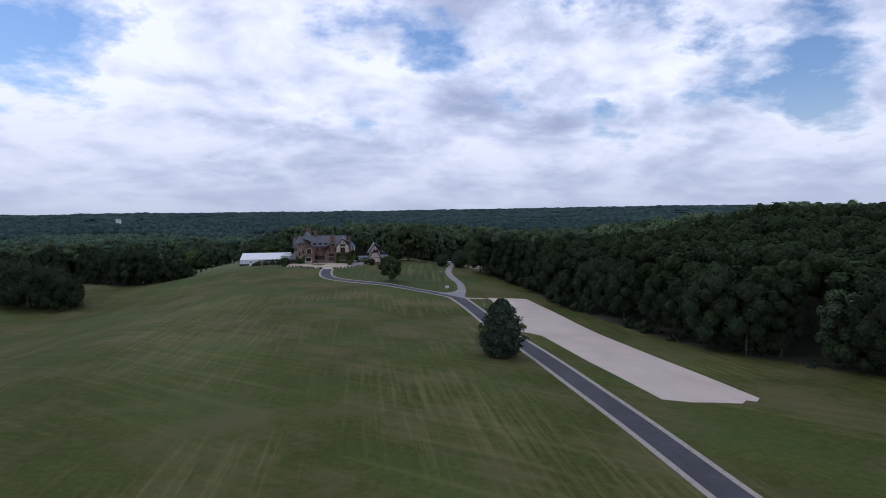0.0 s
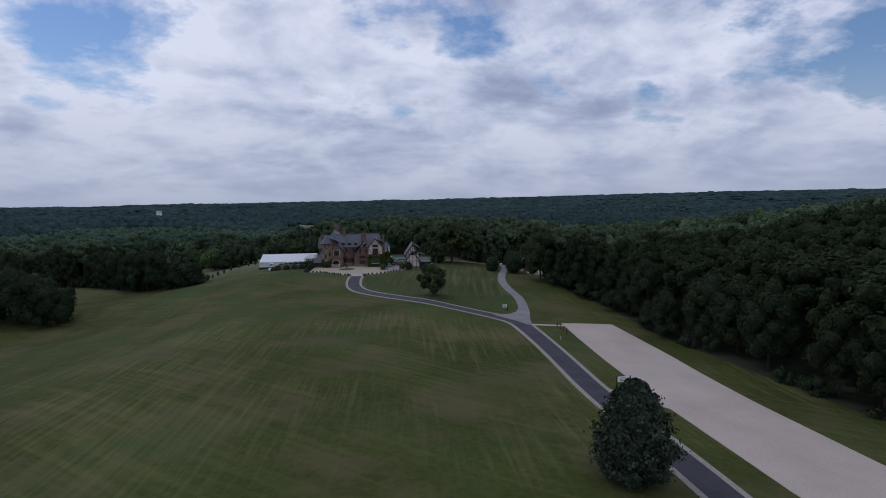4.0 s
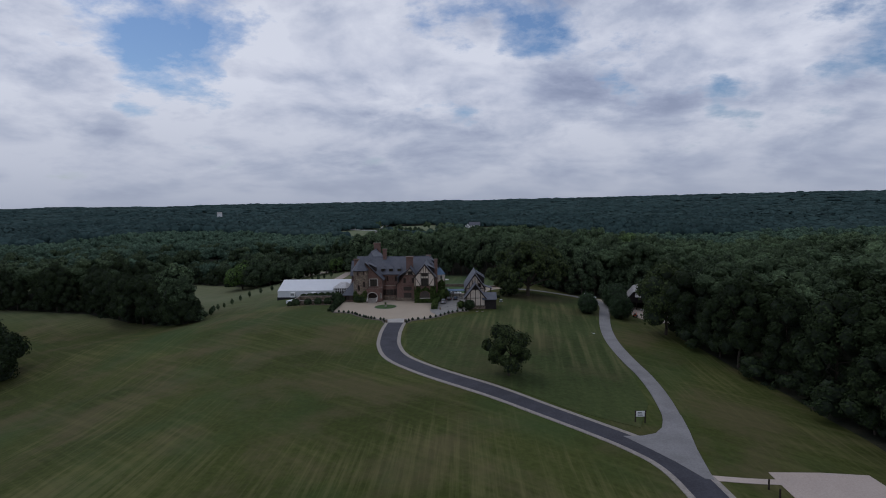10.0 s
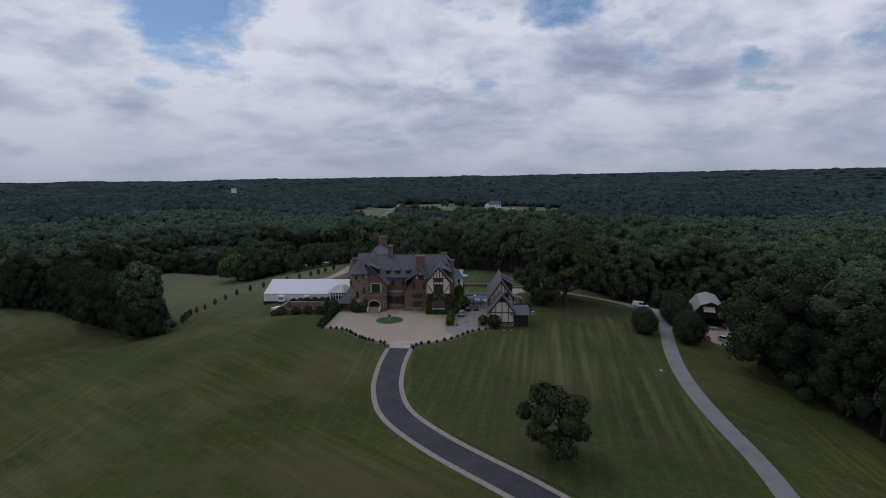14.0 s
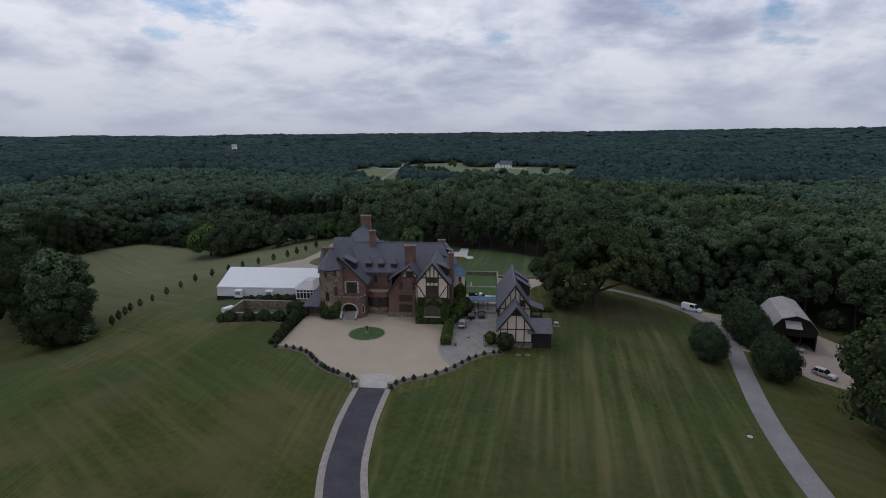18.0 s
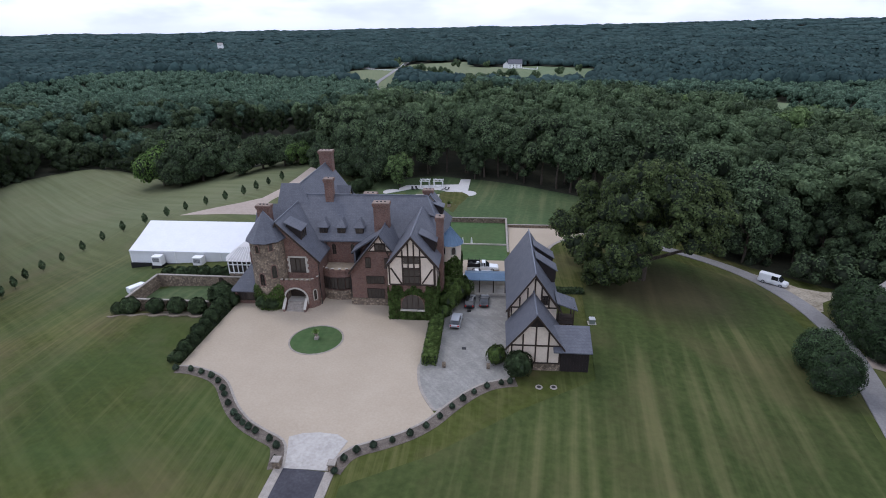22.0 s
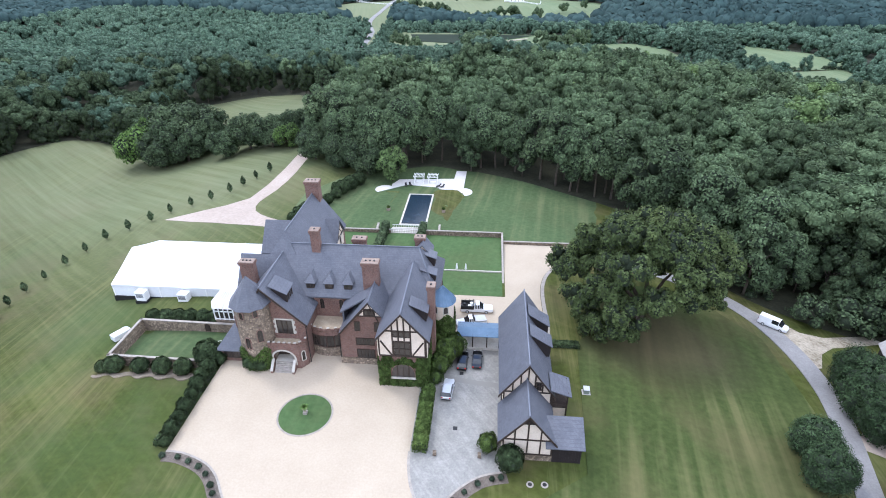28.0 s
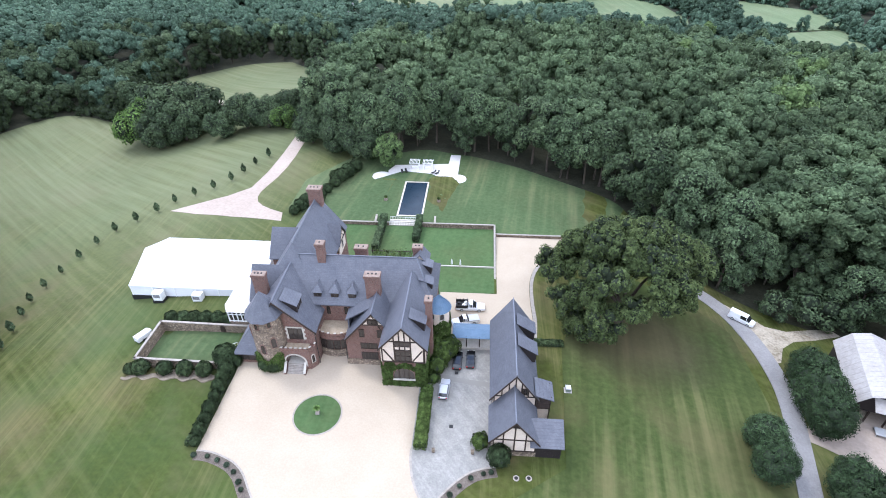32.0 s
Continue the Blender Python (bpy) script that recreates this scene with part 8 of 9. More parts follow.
for i in range(9):
    bm = bmesh.new()
    t = i / 8
    beam(bm, (-25.6 + 5.3 * t, 21.8, 4.28), (-24.3 + 2.8 * t, 25.5, 5.98), 0.07, 0.07)
    part("rib", bm, WHITEPAINT, cons)

# utility cabinet, manhole rings and yard drain covers
cab = thing("utility_cabinet", 47.0, 8.7, land(47, 8.7), "grey-green utility cabinet on a concrete pad", "cabinet")
z0 = land(47, 8.7)
bm = bmesh.new()
box(bm, 46.3, 47.75, 8.05, 9.4, z0 - 0.2, z0 + 0.12)
part("pad", bm, CONCRETE, cab)
bm = bmesh.new()
box(bm, 46.55, 47.5, 8.25, 9.2, z0 + 0.1, z0 + 0.95)
part("body", bm, CABINETGREEN, cab)
bm = bmesh.new()
solid(bm, [(46.5, 8.2, z0 + 0.95), (47.55, 8.2, z0 + 0.95), (47.55, 9.25, z0 + 1.02), (46.5, 9.25, z0 + 1.02)], (0, 0, 0.07))
part("lid", bm, LIGHTGREY, cab)
for u_, v_ in ((36.4, -10.3), (38.5, -10.2)):
    z0 = land(u_, v_)
    mh = thing("manhole", u_, v_, z0, "pale concrete manhole ring flush in the lawn", "manhole", "manholes in the lawn")
    bm = bmesh.new()
    ring(bm, u_, v_, z0 - 0.1, z0 + 0.09, 0.55, 0.52, 20)
    part("collar", bm, KERB, mh)
    bm = bmesh.new()
    ring(bm, u_, v_, z0, z0 + 0.105, 0.32, 0.31, 16)
    part("cover", bm, BLACK, mh)
mu, mv = (0.8 - CU) * CT + (314 - CV) * ST, -(0.8 - CU) * ST + (314 - CV) * CT
z0 = land(mu, mv)
mh = thing("manhole", mu, mv, z0, "white-ringed manhole in the striped lawn", "manhole")
bm = bmesh.new()
ring(bm, mu, mv, z0 - 0.1, z0 + 0.12, 0.6, 0.56, 22)
part("collar", bm, LIGHTGREY, mh)
bm = bmesh.new()
ring(bm, mu, mv, z0, z0 + 0.14, 0.4, 0.38, 18)
part("cover", bm, LIGHTGREY, mh)
for u_, v_ in ((25.3, 11.6), (25.0, -1.0)):
    dr = thing("drain_cover", u_, v_, 0.09, "dark square drain grate in the paving", "drain", "yard drains")
    bm = bmesh.new()
    box(bm, u_ - 0.35, u_ + 0.35, v_ - 0.35, v_ + 0.35, 0.05, 0.12)
    part("grate", bm, BLACK, dr)


# signs and marker posts, in world coordinates
def at_world(name, x, y, label, category, group="", turn=0.0):
    ob = new(name)
    ob.matrix_world = pose(x, y, float(ground_z(x, y)), 0, 0, turn)
    return tagged(ob, label, category, group)


for x_, y_, a, w_ in ((3.4, 245.6, 10, 1.0), (25.0, 168.2, 8, 1.5)):
    sg = at_world("sign", x_, y_, "white notice board between two dark wooden posts", "sign", "estate signs", a)
    for s in (-1, 1):
        bm = bmesh.new()
        box(bm, s * w_ - 0.1, s * w_ + 0.1, -0.1, 0.1, -0.3, 2.6)
        part("post", bm, TIMBER, sg, shift=False)
    bm = bmesh.new()
    box(bm, -w_ + 0.12, w_ - 0.12, -0.05, 0.05, 1.3, 2.45)
    pnl = part("panel", bm, WHITEPAINT, sg, shift=False)
    for k in range(3):
        bm = bmesh.new()
        box(bm, -w_ * 0.55, w_ * (0.55 - 0.15 * k), -0.065, -0.05, 1.55 + k * 0.28, 1.66 + k * 0.28)
        part("text_bar", bm, BLACK, pnl, "dark unreadable line of writing", shift=False)
for x_, y_ in ((19.0, 223.6), (19.5, 220.8), (20.0, 218.0), (20.6, 215.1)):
    bp = at_world("marker_post", x_, y_, "dark wooden marker post beside the gravel lot", "post", "marker posts")
    bm = bmesh.new()
    box(bm, -0.11, 0.11, -0.11, 0.11, -0.3, 1.7)
    part("shaft", bm, TIMBER, bp, shift=False)
bp = at_world("marker_post", 17.6, 207.8, "short pale marker post beside the drive", "post")
bm = bmesh.new()
box(bm, -0.12, 0.12, -0.12, 0.12, -0.3, 1.1)
part("shaft", bm, LIMESTONE, bp, shift=False)

# dark trellis and a white canopy on the terrace behind the house
tr = thing("garden_trellis", 7, 47, land(7, 47), "dark timber vine trellis over the rear terrace", "pergola")
tz = land(7, 47)
for u_ in (1.6, 5.2, 8.8, 12.4):
    for v_ in (45.3, 48.8):
        bm = bmesh.new()
        box(bm, u_ - 0.1, u_ + 0.1, v_ - 0.1, v_ + 0.1, tz - 0.3, 2.3)
        part("post", bm, TIMBER, tr)
for v_ in (45.3, 48.8):
    bm = bmesh.new()
    box(bm, 1.2, 12.8, v_ - 0.07, v_ + 0.07, 2.3, 2.5)
    part("beam", bm, TIMBER, tr)
for i in range(20):
    bm = bmesh.new()
    box(bm, 1.35 + i * 0.59, 1.45 + i * 0.59, 44.9, 49.2, 2.5, 2.62)
    part("slat", bm, TIMBER, tr)
r_ = np.random.default_rng(612)
n_ = 420
vp = np.stack([r_.uniform(-5.2, 5.2, n_), r_.normal(0.6, 0.9, n_), 2.65 - tz + r_.normal(0, 0.10, n_)], 1)
c = new("vine", card_mesh("vine", vp, r_.normal(0, 0.6, (n_, 3)) + np.array([0, 0, 1.0]), 0.20, IVY, 613))
c.parent = tr
cn = thing("garden_canopy", 5.6, 42.3, tz, "white pyramid canopy on the rear terrace", "canopy")
for a in (3.2, 8.0):
    for b in (40.0, 44.6):
        bm = bmesh.new()
        box(bm, a - 0.05, a + 0.05, b - 0.05, b + 0.05, tz - 0.4, 2.2)
        part("post", bm, WHITEPAINT, cn)
bm = bmesh.new()
q_ = [(3.0, 39.8, 2.15), (8.2, 39.8, 2.15), (8.2, 44.8, 2.15), (3.0, 44.8, 2.15)]
for i in range(4):
    bm.faces.new([bm.verts.new(p) for p in (q_[i], q_[(i + 1) % 4], (5.6, 42.3, 3.9))])
bmesh.ops.remove_doubles(bm, verts=bm.verts, dist=0.001)
bmesh.ops.solidify(bm, geom=bm.faces[:], thickness=0.05)
part("roof", bm, WHITEPVC, cn)

# sandy verge where the lane meets the barn yard, and a pale track in the clearing
sheet("sandy_verge", [(88.6, 41.2), (91.8, 37.6), (95.0, 33.6), (99.5, 32.6), (105, 34.0), (110.5, 35.2), (112, 33.0), (105, 30.6), (99.5, 29.2), (96.0, 26.6), (93.6, 22.0), (92.4, 21.6), (91.8, 28.0), (90.2, 34.0)], 0.06, SAND, "bare sandy verge beside the lane", step=1.5)
track = [Vector((*p, 0)) for p in ((-250, 545), (-236, 534), (-222, 524), (-206, 514.5), (-190, 507), (-172, 497), (-150, 478))]
strip("farm_track", spline([(p.x, p.y) for p in track], 3.0), -2.6, 2.6, 0.12, LOTGRAVEL, "pale gravel track across the clearing")

# vehicles: local x runs along the car, the front at +x
def paint(name, c, rough=0.25, metal=0.3):
    return material(name, [tuple(k * 0.92 for k in c), c], 0.8, rough, metal=metal, spec=0.6)


CARGLASS = material("tinted_car_glass", [(0.012, 0.014, 0.016), (0.022, 0.025, 0.028)], 1.0, 0.06, spec=0.7)
TYRE = material("tyre_rubber", [(0.014, 0.014, 0.014), (0.025, 0.025, 0.025)], 3.0, 0.85)
SILVER = paint("silver_car_paint", (0.50, 0.51, 0.53), 0.3, 0.4)
BLACKPAINT = paint("black_car_paint", (0.012, 0.012, 0.014), 0.15, 0.2)
WHITECAR = paint("white_car_paint", (0.74, 0.75, 0.76), 0.3, 0.0)
LAMP = material("car_lamp_lens", [(0.55, 0.55, 0.52), (0.7, 0.7, 0.68)], 2.0, 0.15)
REDLAMP = material("red_lamp_lens", [(0.30, 0.012, 0.010), (0.40, 0.02, 0.015)], 2.0, 0.2)
ORANGE = material("orange_machine_paint", [(0.52, 0.065, 0.025), (0.62, 0.09, 0.035)], 2.0, 0.4)


def hull(bm, sections):
    """A shell lofted along x: each section is x and a half-outline of (y, z), mirrored."""
    loops = []
    for x, half in sections:
        pts = [(x, y, z) for y, z in half] + [(x, -y, z) for y, z in half[::-1]]
        loops.append([bm.verts.new(p) for p in pts])
    n = len(loops[0])
    for a, b in zip(loops[:-1], loops[1:]):
        for i in range(n):
            j = (i + 1) % n
            bm.faces.new((a[i], a[j], b[j], b[i]))
    bm.faces.new(loops[0][::-1])
    bm.faces.new(loops[-1])


def wheel(parent, x, y, r=0.36, w=0.24):
    bm = bmesh.new()
    s = 1 if y > 0 else -1
    cylinder(bm, (x, y - s * w / 2, r), (x, y + s * w / 2, r), r, 18)
    t = part("wheel", bm, TYRE, parent, "black rubber tyre", shift=False)
    bm = bmesh.new()
    cylinder(bm, (x, y + s * (w / 2 - 0.02), r), (x, y + s * (w / 2 + 0.015), r), r * 0.62, 14)
    part("rim", bm, LIGHTGREY, t, shift=False)


def car(m, body, L, Wd, H, label, name="car", kind="suv", cat="car", group=""):
    ob = new(name)
    ob.matrix_world = m
    tagged(ob, label, cat, group)
    h, w = L / 2, Wd / 2
    belt = H * 0.58
    bm = bmesh.new()

    def sec(x, top, k=1.0, low=0.26):
        return (x, [(w * k * 0.90, low), (w * k, low + 0.15), (w * k, top * 0.72), (w * k * 0.93, top), (w * k * 0.4, top + 0.02)])
    hood = belt * 0.93
    hull(bm, [sec(-h, belt * 0.80, 0.90, 0.40), sec(-h + 0.15, belt * 0.97, 0.97), sec(-h * 0.5, belt), sec(h * 0.2, belt), sec(h * 0.45, hood), sec(h - 0.25, hood * 0.88, 0.95), sec(h, hood * 0.68, 0.84, 0.38)])
    b = part("body", bm, body, ob, shift=False, smooth_faces=False)
    c0, c1, t0, t1 = {"suv": (-h + 0.12, h * 0.36, -h + 0.45, h * 0.04), "sedan": (-h * 0.74, h * 0.40, -h * 0.36, h * 0.06), "van": (-h + 0.05, h * 0.66, -h + 0.12, h * 0.40), "pickup": (-h * 0.12, h * 0.42, -h * 0.06, h * 0.16)}[kind]
    bm = bmesh.new()
    hull(bm, [(c0, [(w * 0.90, belt - 0.02), (w * 0.89, belt + 0.02), (w * 0.5, belt + 0.03)]), (t0, [(w * 0.90, belt - 0.02), (w * 0.76, H - 0.07), (w * 0.5, H - 0.05)]),
              (t1, [(w * 0.90, belt - 0.02), (w * 0.76, H - 0.07), (w * 0.5, H - 0.05)]), (c1, [(w * 0.88, belt - 0.03), (w * 0.87, belt), (w * 0.5, belt + 0.01)])])
    part("glasshouse", bm, CARGLASS, ob, "dark tinted windows", shift=False)
    bm = bmesh.new()
    hull(bm, [(t0 - 0.02, [(w * 0.75, H - 0.085), (w * 0.72, H - 0.02), (w * 0.4, H)]), (t1 + 0.03, [(w * 0.75, H - 0.085), (w * 0.72, H - 0.03), (w * 0.4, H - 0.01)])])
    part("roof", bm, body, ob, shift=False)
    for x in ((t0 * 0.55 + t1 * 0.45), t1 - 0.02, t0 + 0.05):
        for s in (-1, 1):
            bm = bmesh.new()
            solid(bm, [(x - 0.05, s * w * 0.915, belt - 0.03), (x + 0.05, s * w * 0.915, belt - 0.03), (x + 0.04, s * w * 0.775, H - 0.06), (x - 0.04, s * w * 0.775, H - 0.06)], (0, -s * 0.03, 0))
            part("pillar", bm, body, ob, shift=False)
    if kind == "van":
        for s in (-1, 1):
            bm = bmesh.new()
            solid(bm, [(c0 + 0.05, s * w * 0.915, belt - 0.05), (h * 0.02 - 0.3, s * w * 0.915, belt - 0.05), (h * 0.02 - 0.3, s * w * 0.785, H - 0.06), (t0, s * w * 0.785, H - 0.06)], (0, -s * 0.03, 0))
            part("side_panel", bm, body, ob, shift=False)
    for x in (-h * 0.58, h * 0.60):
        for s in (-1, 1):
            wheel(ob, x, s * (w - 0.10))
    for s in (-1, 1):
        bm = bmesh.new()
        box(bm, h - 0.22, h - 0.02, s * w * 0.62 - 0.16, s * w * 0.62 + 0.16, hood * 0.62, hood * 0.80)
        part("headlight", bm, LAMP, ob, shift=False)
        bm = bmesh.new()
        box(bm, -h - 0.01, -h + 0.1, s * w * 0.70 - 0.13, s * w * 0.70 + 0.13, belt * 0.68, belt * 0.92)
        part("taillight", bm, REDLAMP, ob, shift=False)
        bm = bmesh.new()
        box(bm, c1 - 0.55, c1 - 0.4, s * (w + 0.08) - 0.09, s * (w + 0.08) + 0.09, belt, belt + 0.16)
        part("mirror", bm, body, ob, shift=False)
    for x0, x1, k, z0 in ((-h - 0.03, -h + 0.1, 0.8, 0.34), (h - 0.12, h + 0.03, 0.75, 0.30)):
        bm = bmesh.new()
        box(bm, x0, x1, -w * k, w * k, z0, z0 + 0.2)
        part("bumper", bm, BLACK if kind != "van" else LIGHTGREY, ob, shift=False)
    return ob


def parked(u, v, heading, z=None):
    return ESTATE @ pose(u, v, land(u, v) + 0.09 if z is None else z, 0, 0, heading)


car(parked(23.2, 7.0, 86), SILVER, 4.8, 1.92, 1.72, "silver sport utility car parked on the paved yard", "suv_car", "suv")
car(parked(25.35, 14.6, 88), BLACKPAINT, 4.9, 1.92, 1.70, "black sport utility car parked on the paved yard", "suv_car", "suv")
car(parked(28.0, 15.2, 89), BLACKPAINT, 4.7, 1.82, 1.42, "dark blue-black saloon parked on the paved yard", "saloon_car", "sedan")
vx, vy = 6.4, 387.3
car(Matrix.Translation((vx, vy, float(ground_z(vx, vy)) + 0.16)) @ pose(0, 0, 0, 0, 0, -33), WHITECAR, 5.7, 2.0, 2.15, "white panel van on the grey lane", "van", "van", "van")
bx, by = to_world(102.0, -9.2)
car(Matrix.Translation((bx, by, float(ground_z(bx, by)) + 0.1)) @ pose(0, 0, 0, 0, 0, TURN - 55), SILVER, 4.6, 1.85, 1.7, "silver estate car in the barn yard", "suv_car", "suv")


def truck(m, label, kind):
    """Crew-cab pick-up with either a flat slatted bed or a dump body."""
    ob = car(m, WHITECAR, 6.3, 2.0, 1.9, label, "pickup_truck", "pickup", "truck")
    bm = bmesh.new()
    box(bm, -3.1, -0.55, -1.02, 1.02, 0.95, 1.12)
    part("bed", bm, BLACK if kind == "dump" else LIGHTGREY, ob, "work bed", shift=False)
    if kind == "dump":
        for s in (-1, 1):
            bm = bmesh.new()
            box(bm, -3.1, -0.6, s * 1.0 - 0.04, s * 1.0 + 0.04, 1.1, 1.75)
            part("bed_side", bm, BLACK, ob, shift=False)
            for i in range(4):
                bm = bmesh.new()
                box(bm, -3.0 + i * 0.75, -2.92 + i * 0.75, s * 1.05 - 0.03, s * 1.05 + 0.03, 1.1, 2.0)
                part("stake", bm, BLACK, ob, shift=False)
        for x, y, z in ((-2.4, 0.3, 1.5), (-1.4, -0.35, 1.45), (-1.0, 0.4, 1.6)):
            bm = bmesh.new()
            ring(bm, x, y, 1.12, z, 0.42, 0.3, 9)
            part("load", bm, WHITEPAINT if x > -2 else BLACK, ob, "bundled equipment", shift=False)
    else:
        bm = bmesh.new()
        solid(bm, [(-3.1, -1.0, 1.13), (-0.6, -1.0, 1.3), (-0.6, 1.0, 1.3), (-3.1, 1.0, 1.13)], (0, 0, 0.05))
        part("bed_cover", bm, LIGHTGREY, ob, "flat grey bed cover", shift=False)
    bm = bmesh.new()
    box(bm, -0.62, -0.5, -0.95, 0.95, 1.1, 2.0)
    part("headboard", bm, BLACK, ob, shift=False)
    return ob


truck(parked(27.4, 31.9, 1) @ Matrix.Scale(1.08, 4), "white work truck with a dark staked bed on the gravel", "dump")
truck(parked(26.4, 26.9, 196), "white pick-up with a flat grey bed on the gravel", "flat")

trailer = new("trailer")
trailer.matrix_world = parked(-44.6, 18.8, 62, land(-44.6, 18.8)) @ Matrix.Scale(0.86, 4)
tagged(trailer, "small white box trailer on the grass", "trailer")
bm = bmesh.new()
hull(bm, [(-2.0, [(0.95, 0.55), (0.95, 1.9), (0.8, 2.05)]), (1.6, [(0.95, 0.55), (0.95, 1.9), (0.8, 2.05)]), (2.2, [(0.6, 0.6), (0.6, 1.6), (0.5, 1.8)])])
part("body", bm, WHITECAR, trailer, shift=False)
bm = bmesh.new()
beam(bm, (2.1, 0.4, 0.55), (3.4, 0, 0.5), 0.1, 0.1)
beam(bm, (2.1, -0.4, 0.55), (3.4, 0, 0.5), 0.1, 0.1)
cylinder(bm, (3.2, 0, 0.0), (3.2, 0, 0.6), 0.05, 8)
part("hitch", bm, BLACK, trailer, shift=False)
for s in (-1, 1):
    wheel(trailer, -0.3, s * 0.95, 0.36)
    bm = bmesh.new()
    box(bm, -0.85, 0.25, s * 0.98 - 0.12, s * 0.98 + 0.12, 0.74, 0.82)
    part("mudguard", bm, BLACK, trailer, shift=False)

# barn and its yard
BARN = ESTATE @ pose(104.2, 7.6, land(104, 14) - 0.1, 0, 0, -17)
yard_pts = [to_world(u_, v_) for u_, v_ in ((88, 3), (92, 6), (96, 4), (99, 8), (104, 24), (118, 22), (122, 5), (118, -14), (106, -17), (98, -11.5), (96.5, -7), (97, -2), (92, 1))]
sheet("barn_yard", yard_pts, 0.07, LOTGRAVEL, "pale trodden gravel yard before the barn", world_pts=True, step=3.0)
barn = new("barn")
barn.matrix_world = BARN
tagged(barn, "dark boarded barn with a pale tin roof and open front", "barn")
for s in (-1, 1):
    rf = None
    for (xa, za), (xb, zb) in (((0, 8.9), (3.0, 7.9)), ((3.0, 7.9), (5.4, 4.9))):
        bm = bmesh.new()
        solid(bm, [(s * xb, -0.9, zb), (s * xa, -0.9, za), (s * xa, 16.6, za), (s * xb, 16.6, zb)], (0, 0, -0.12))
        rf = part("roof", bm, BARNROOF, barn, "pale weathered tin roof", shift=False)
        for i in range(14):
            bm = bmesh.new()
            y = -0.6 + i * 1.28
            beam(bm, (s * xb, y, zb + 0.01), (s * (xa + 0.02), y, za + 0.01), 0.03, 0.04)
            part("seam", bm, BARNROOF, rf, shift=False)
bm = bmesh.new()
solid(bm, [(-4.9, 0, 3.4), (4.9, 0, 3.4), (4.9, 0, 5.2), (2.9, 0, 7.7), (0, 0, 8.7), (-2.9, 0, 7.7), (-4.9, 0, 5.2)], (0, 0.15, 0))
solid(bm, [(-4.9, 16.0, 0), (4.9, 16.0, 0), (4.9, 16.0, 5.2), (2.9, 16.0, 7.7), (0, 16.0, 8.7), (-2.9, 16.0, 7.7), (-4.9, 16.0, 5.2)], (0, 0.15, 0))
box(bm, -4.95, -4.8, 3.0, 16.0, -0.5, 5.2)
box(bm, 4.8, 4.95, 0.1, 16.0, -0.5, 5.2)
part("wall", bm, MAROON, barn, "dark boarded walls", shift=False)
bm = bmesh.new()
solid(bm, [(-2.2, -2.6, 6.0), (1.2, -2.6, 6.0), (1.2, 0.1, 7.2), (-2.2, 0.1, 7.2)], (0, 0, 0.1))
part("canopy", bm, BARNROOF, barn, "pale loft canopy", shift=False)
for x in (-4.8, -1.6, 1.6, 4.8):
    bm = bmesh.new()
    box(bm, x - 0.13, x + 0.13, -0.1, 0.16, -0.5, 3.6)
    part("post", bm, TIMBER, barn, shift=False)
# near-black board paints the unlit depth behind the open front
bm = bmesh.new()
box(bm, -4.8, 4.8, 7.5, 7.65, -0.3, 5.0)
part("dark_backboard", bm, DARKIN, barn, shift=False)
bm = bmesh.new()
box(bm, -1.2, 1.2, -2.2, -0.3, 0.95, 1.05)
for x in (-1.1, 1.1):
    for y in (-2.1, -0.4):
        box(bm, x - 0.06, x + 0.06, y - 0.06, y + 0.06, -0.1, 0.96)
wb = new("work_bench", finish(bm, "work_bench", LIGHTGREY))
wb.matrix_world = BARN @ pose(1.0, -0.8, 0)
tagged(wb, "pale work table in front of the barn", "table")

mx_, my_ = to_world(96.8, -8.6)
mower = new("tractor_mower")
mower.matrix_world = Matrix.Translation((mx_, my_, float(ground_z(mx_, my_)) + 0.08)) @ pose(0, 0, 0, 0, 0, 70)
tagged(mower, "small orange tractor mower in the barn yard", "tractor")
bm = bmesh.new()
hull(bm, [(-0.9, [(0.5, 0.5), (0.5, 0.8), (0.3, 0.9)]), (0.2, [(0.4, 0.5), (0.4, 0.9), (0.3, 1.0)]), (1.2, [(0.35, 0.5), (0.35, 0.95), (0.25, 1.05)])])
part("body", bm, ORANGE, mower, shift=False)
bm = bmesh.new()
box(bm, -0.7, -0.15, -0.3, 0.3, 0.9, 1.0)
box(bm, -0.75, -0.65, -0.3, 0.3, 0.9, 1.5)
part("seat", bm, BLACK, mower, shift=False)
bm = bmesh.new()
for s in (-1, 1):
    box(bm, -0.95, -0.87, s * 0.5 - 0.04, s * 0.5 + 0.04, 0.8, 2.1)
box(bm, -0.95, -0.87, -0.5, 0.5, 2.05, 2.13)
part("roll_bar", bm, ORANGE, mower, shift=False)
for x, r in ((-0.6, 0.5), (1.0, 0.32)):
    for s in (-1, 1):
        wheel(mower, x, s * 0.6, r, 0.25)

# single trees on the lawns
def spot(meshes, u, v, scale, spin, label, name="tree", group=""):
    x, y = to_world(u, v)
    return place_tree(meshes, x, y, float(ground_z(x, y)), scale, spin, label, "tree", group, name)


rp = np.random.default_rng(301)
n_ = 11000
zz_ = 13.6 * rp.random(n_) ** 1.15
aa_ = rp.uniform(0, 2 * math.pi, n_)


def cedar_radius(h):
    return 5.3 * np.clip(1 - (h / 13.9) ** 1.7, 0, 1) ** 0.62 * (0.62 + 0.38 * smooth(-0.5, 4.2, h))


prof = cedar_radius(zz_)
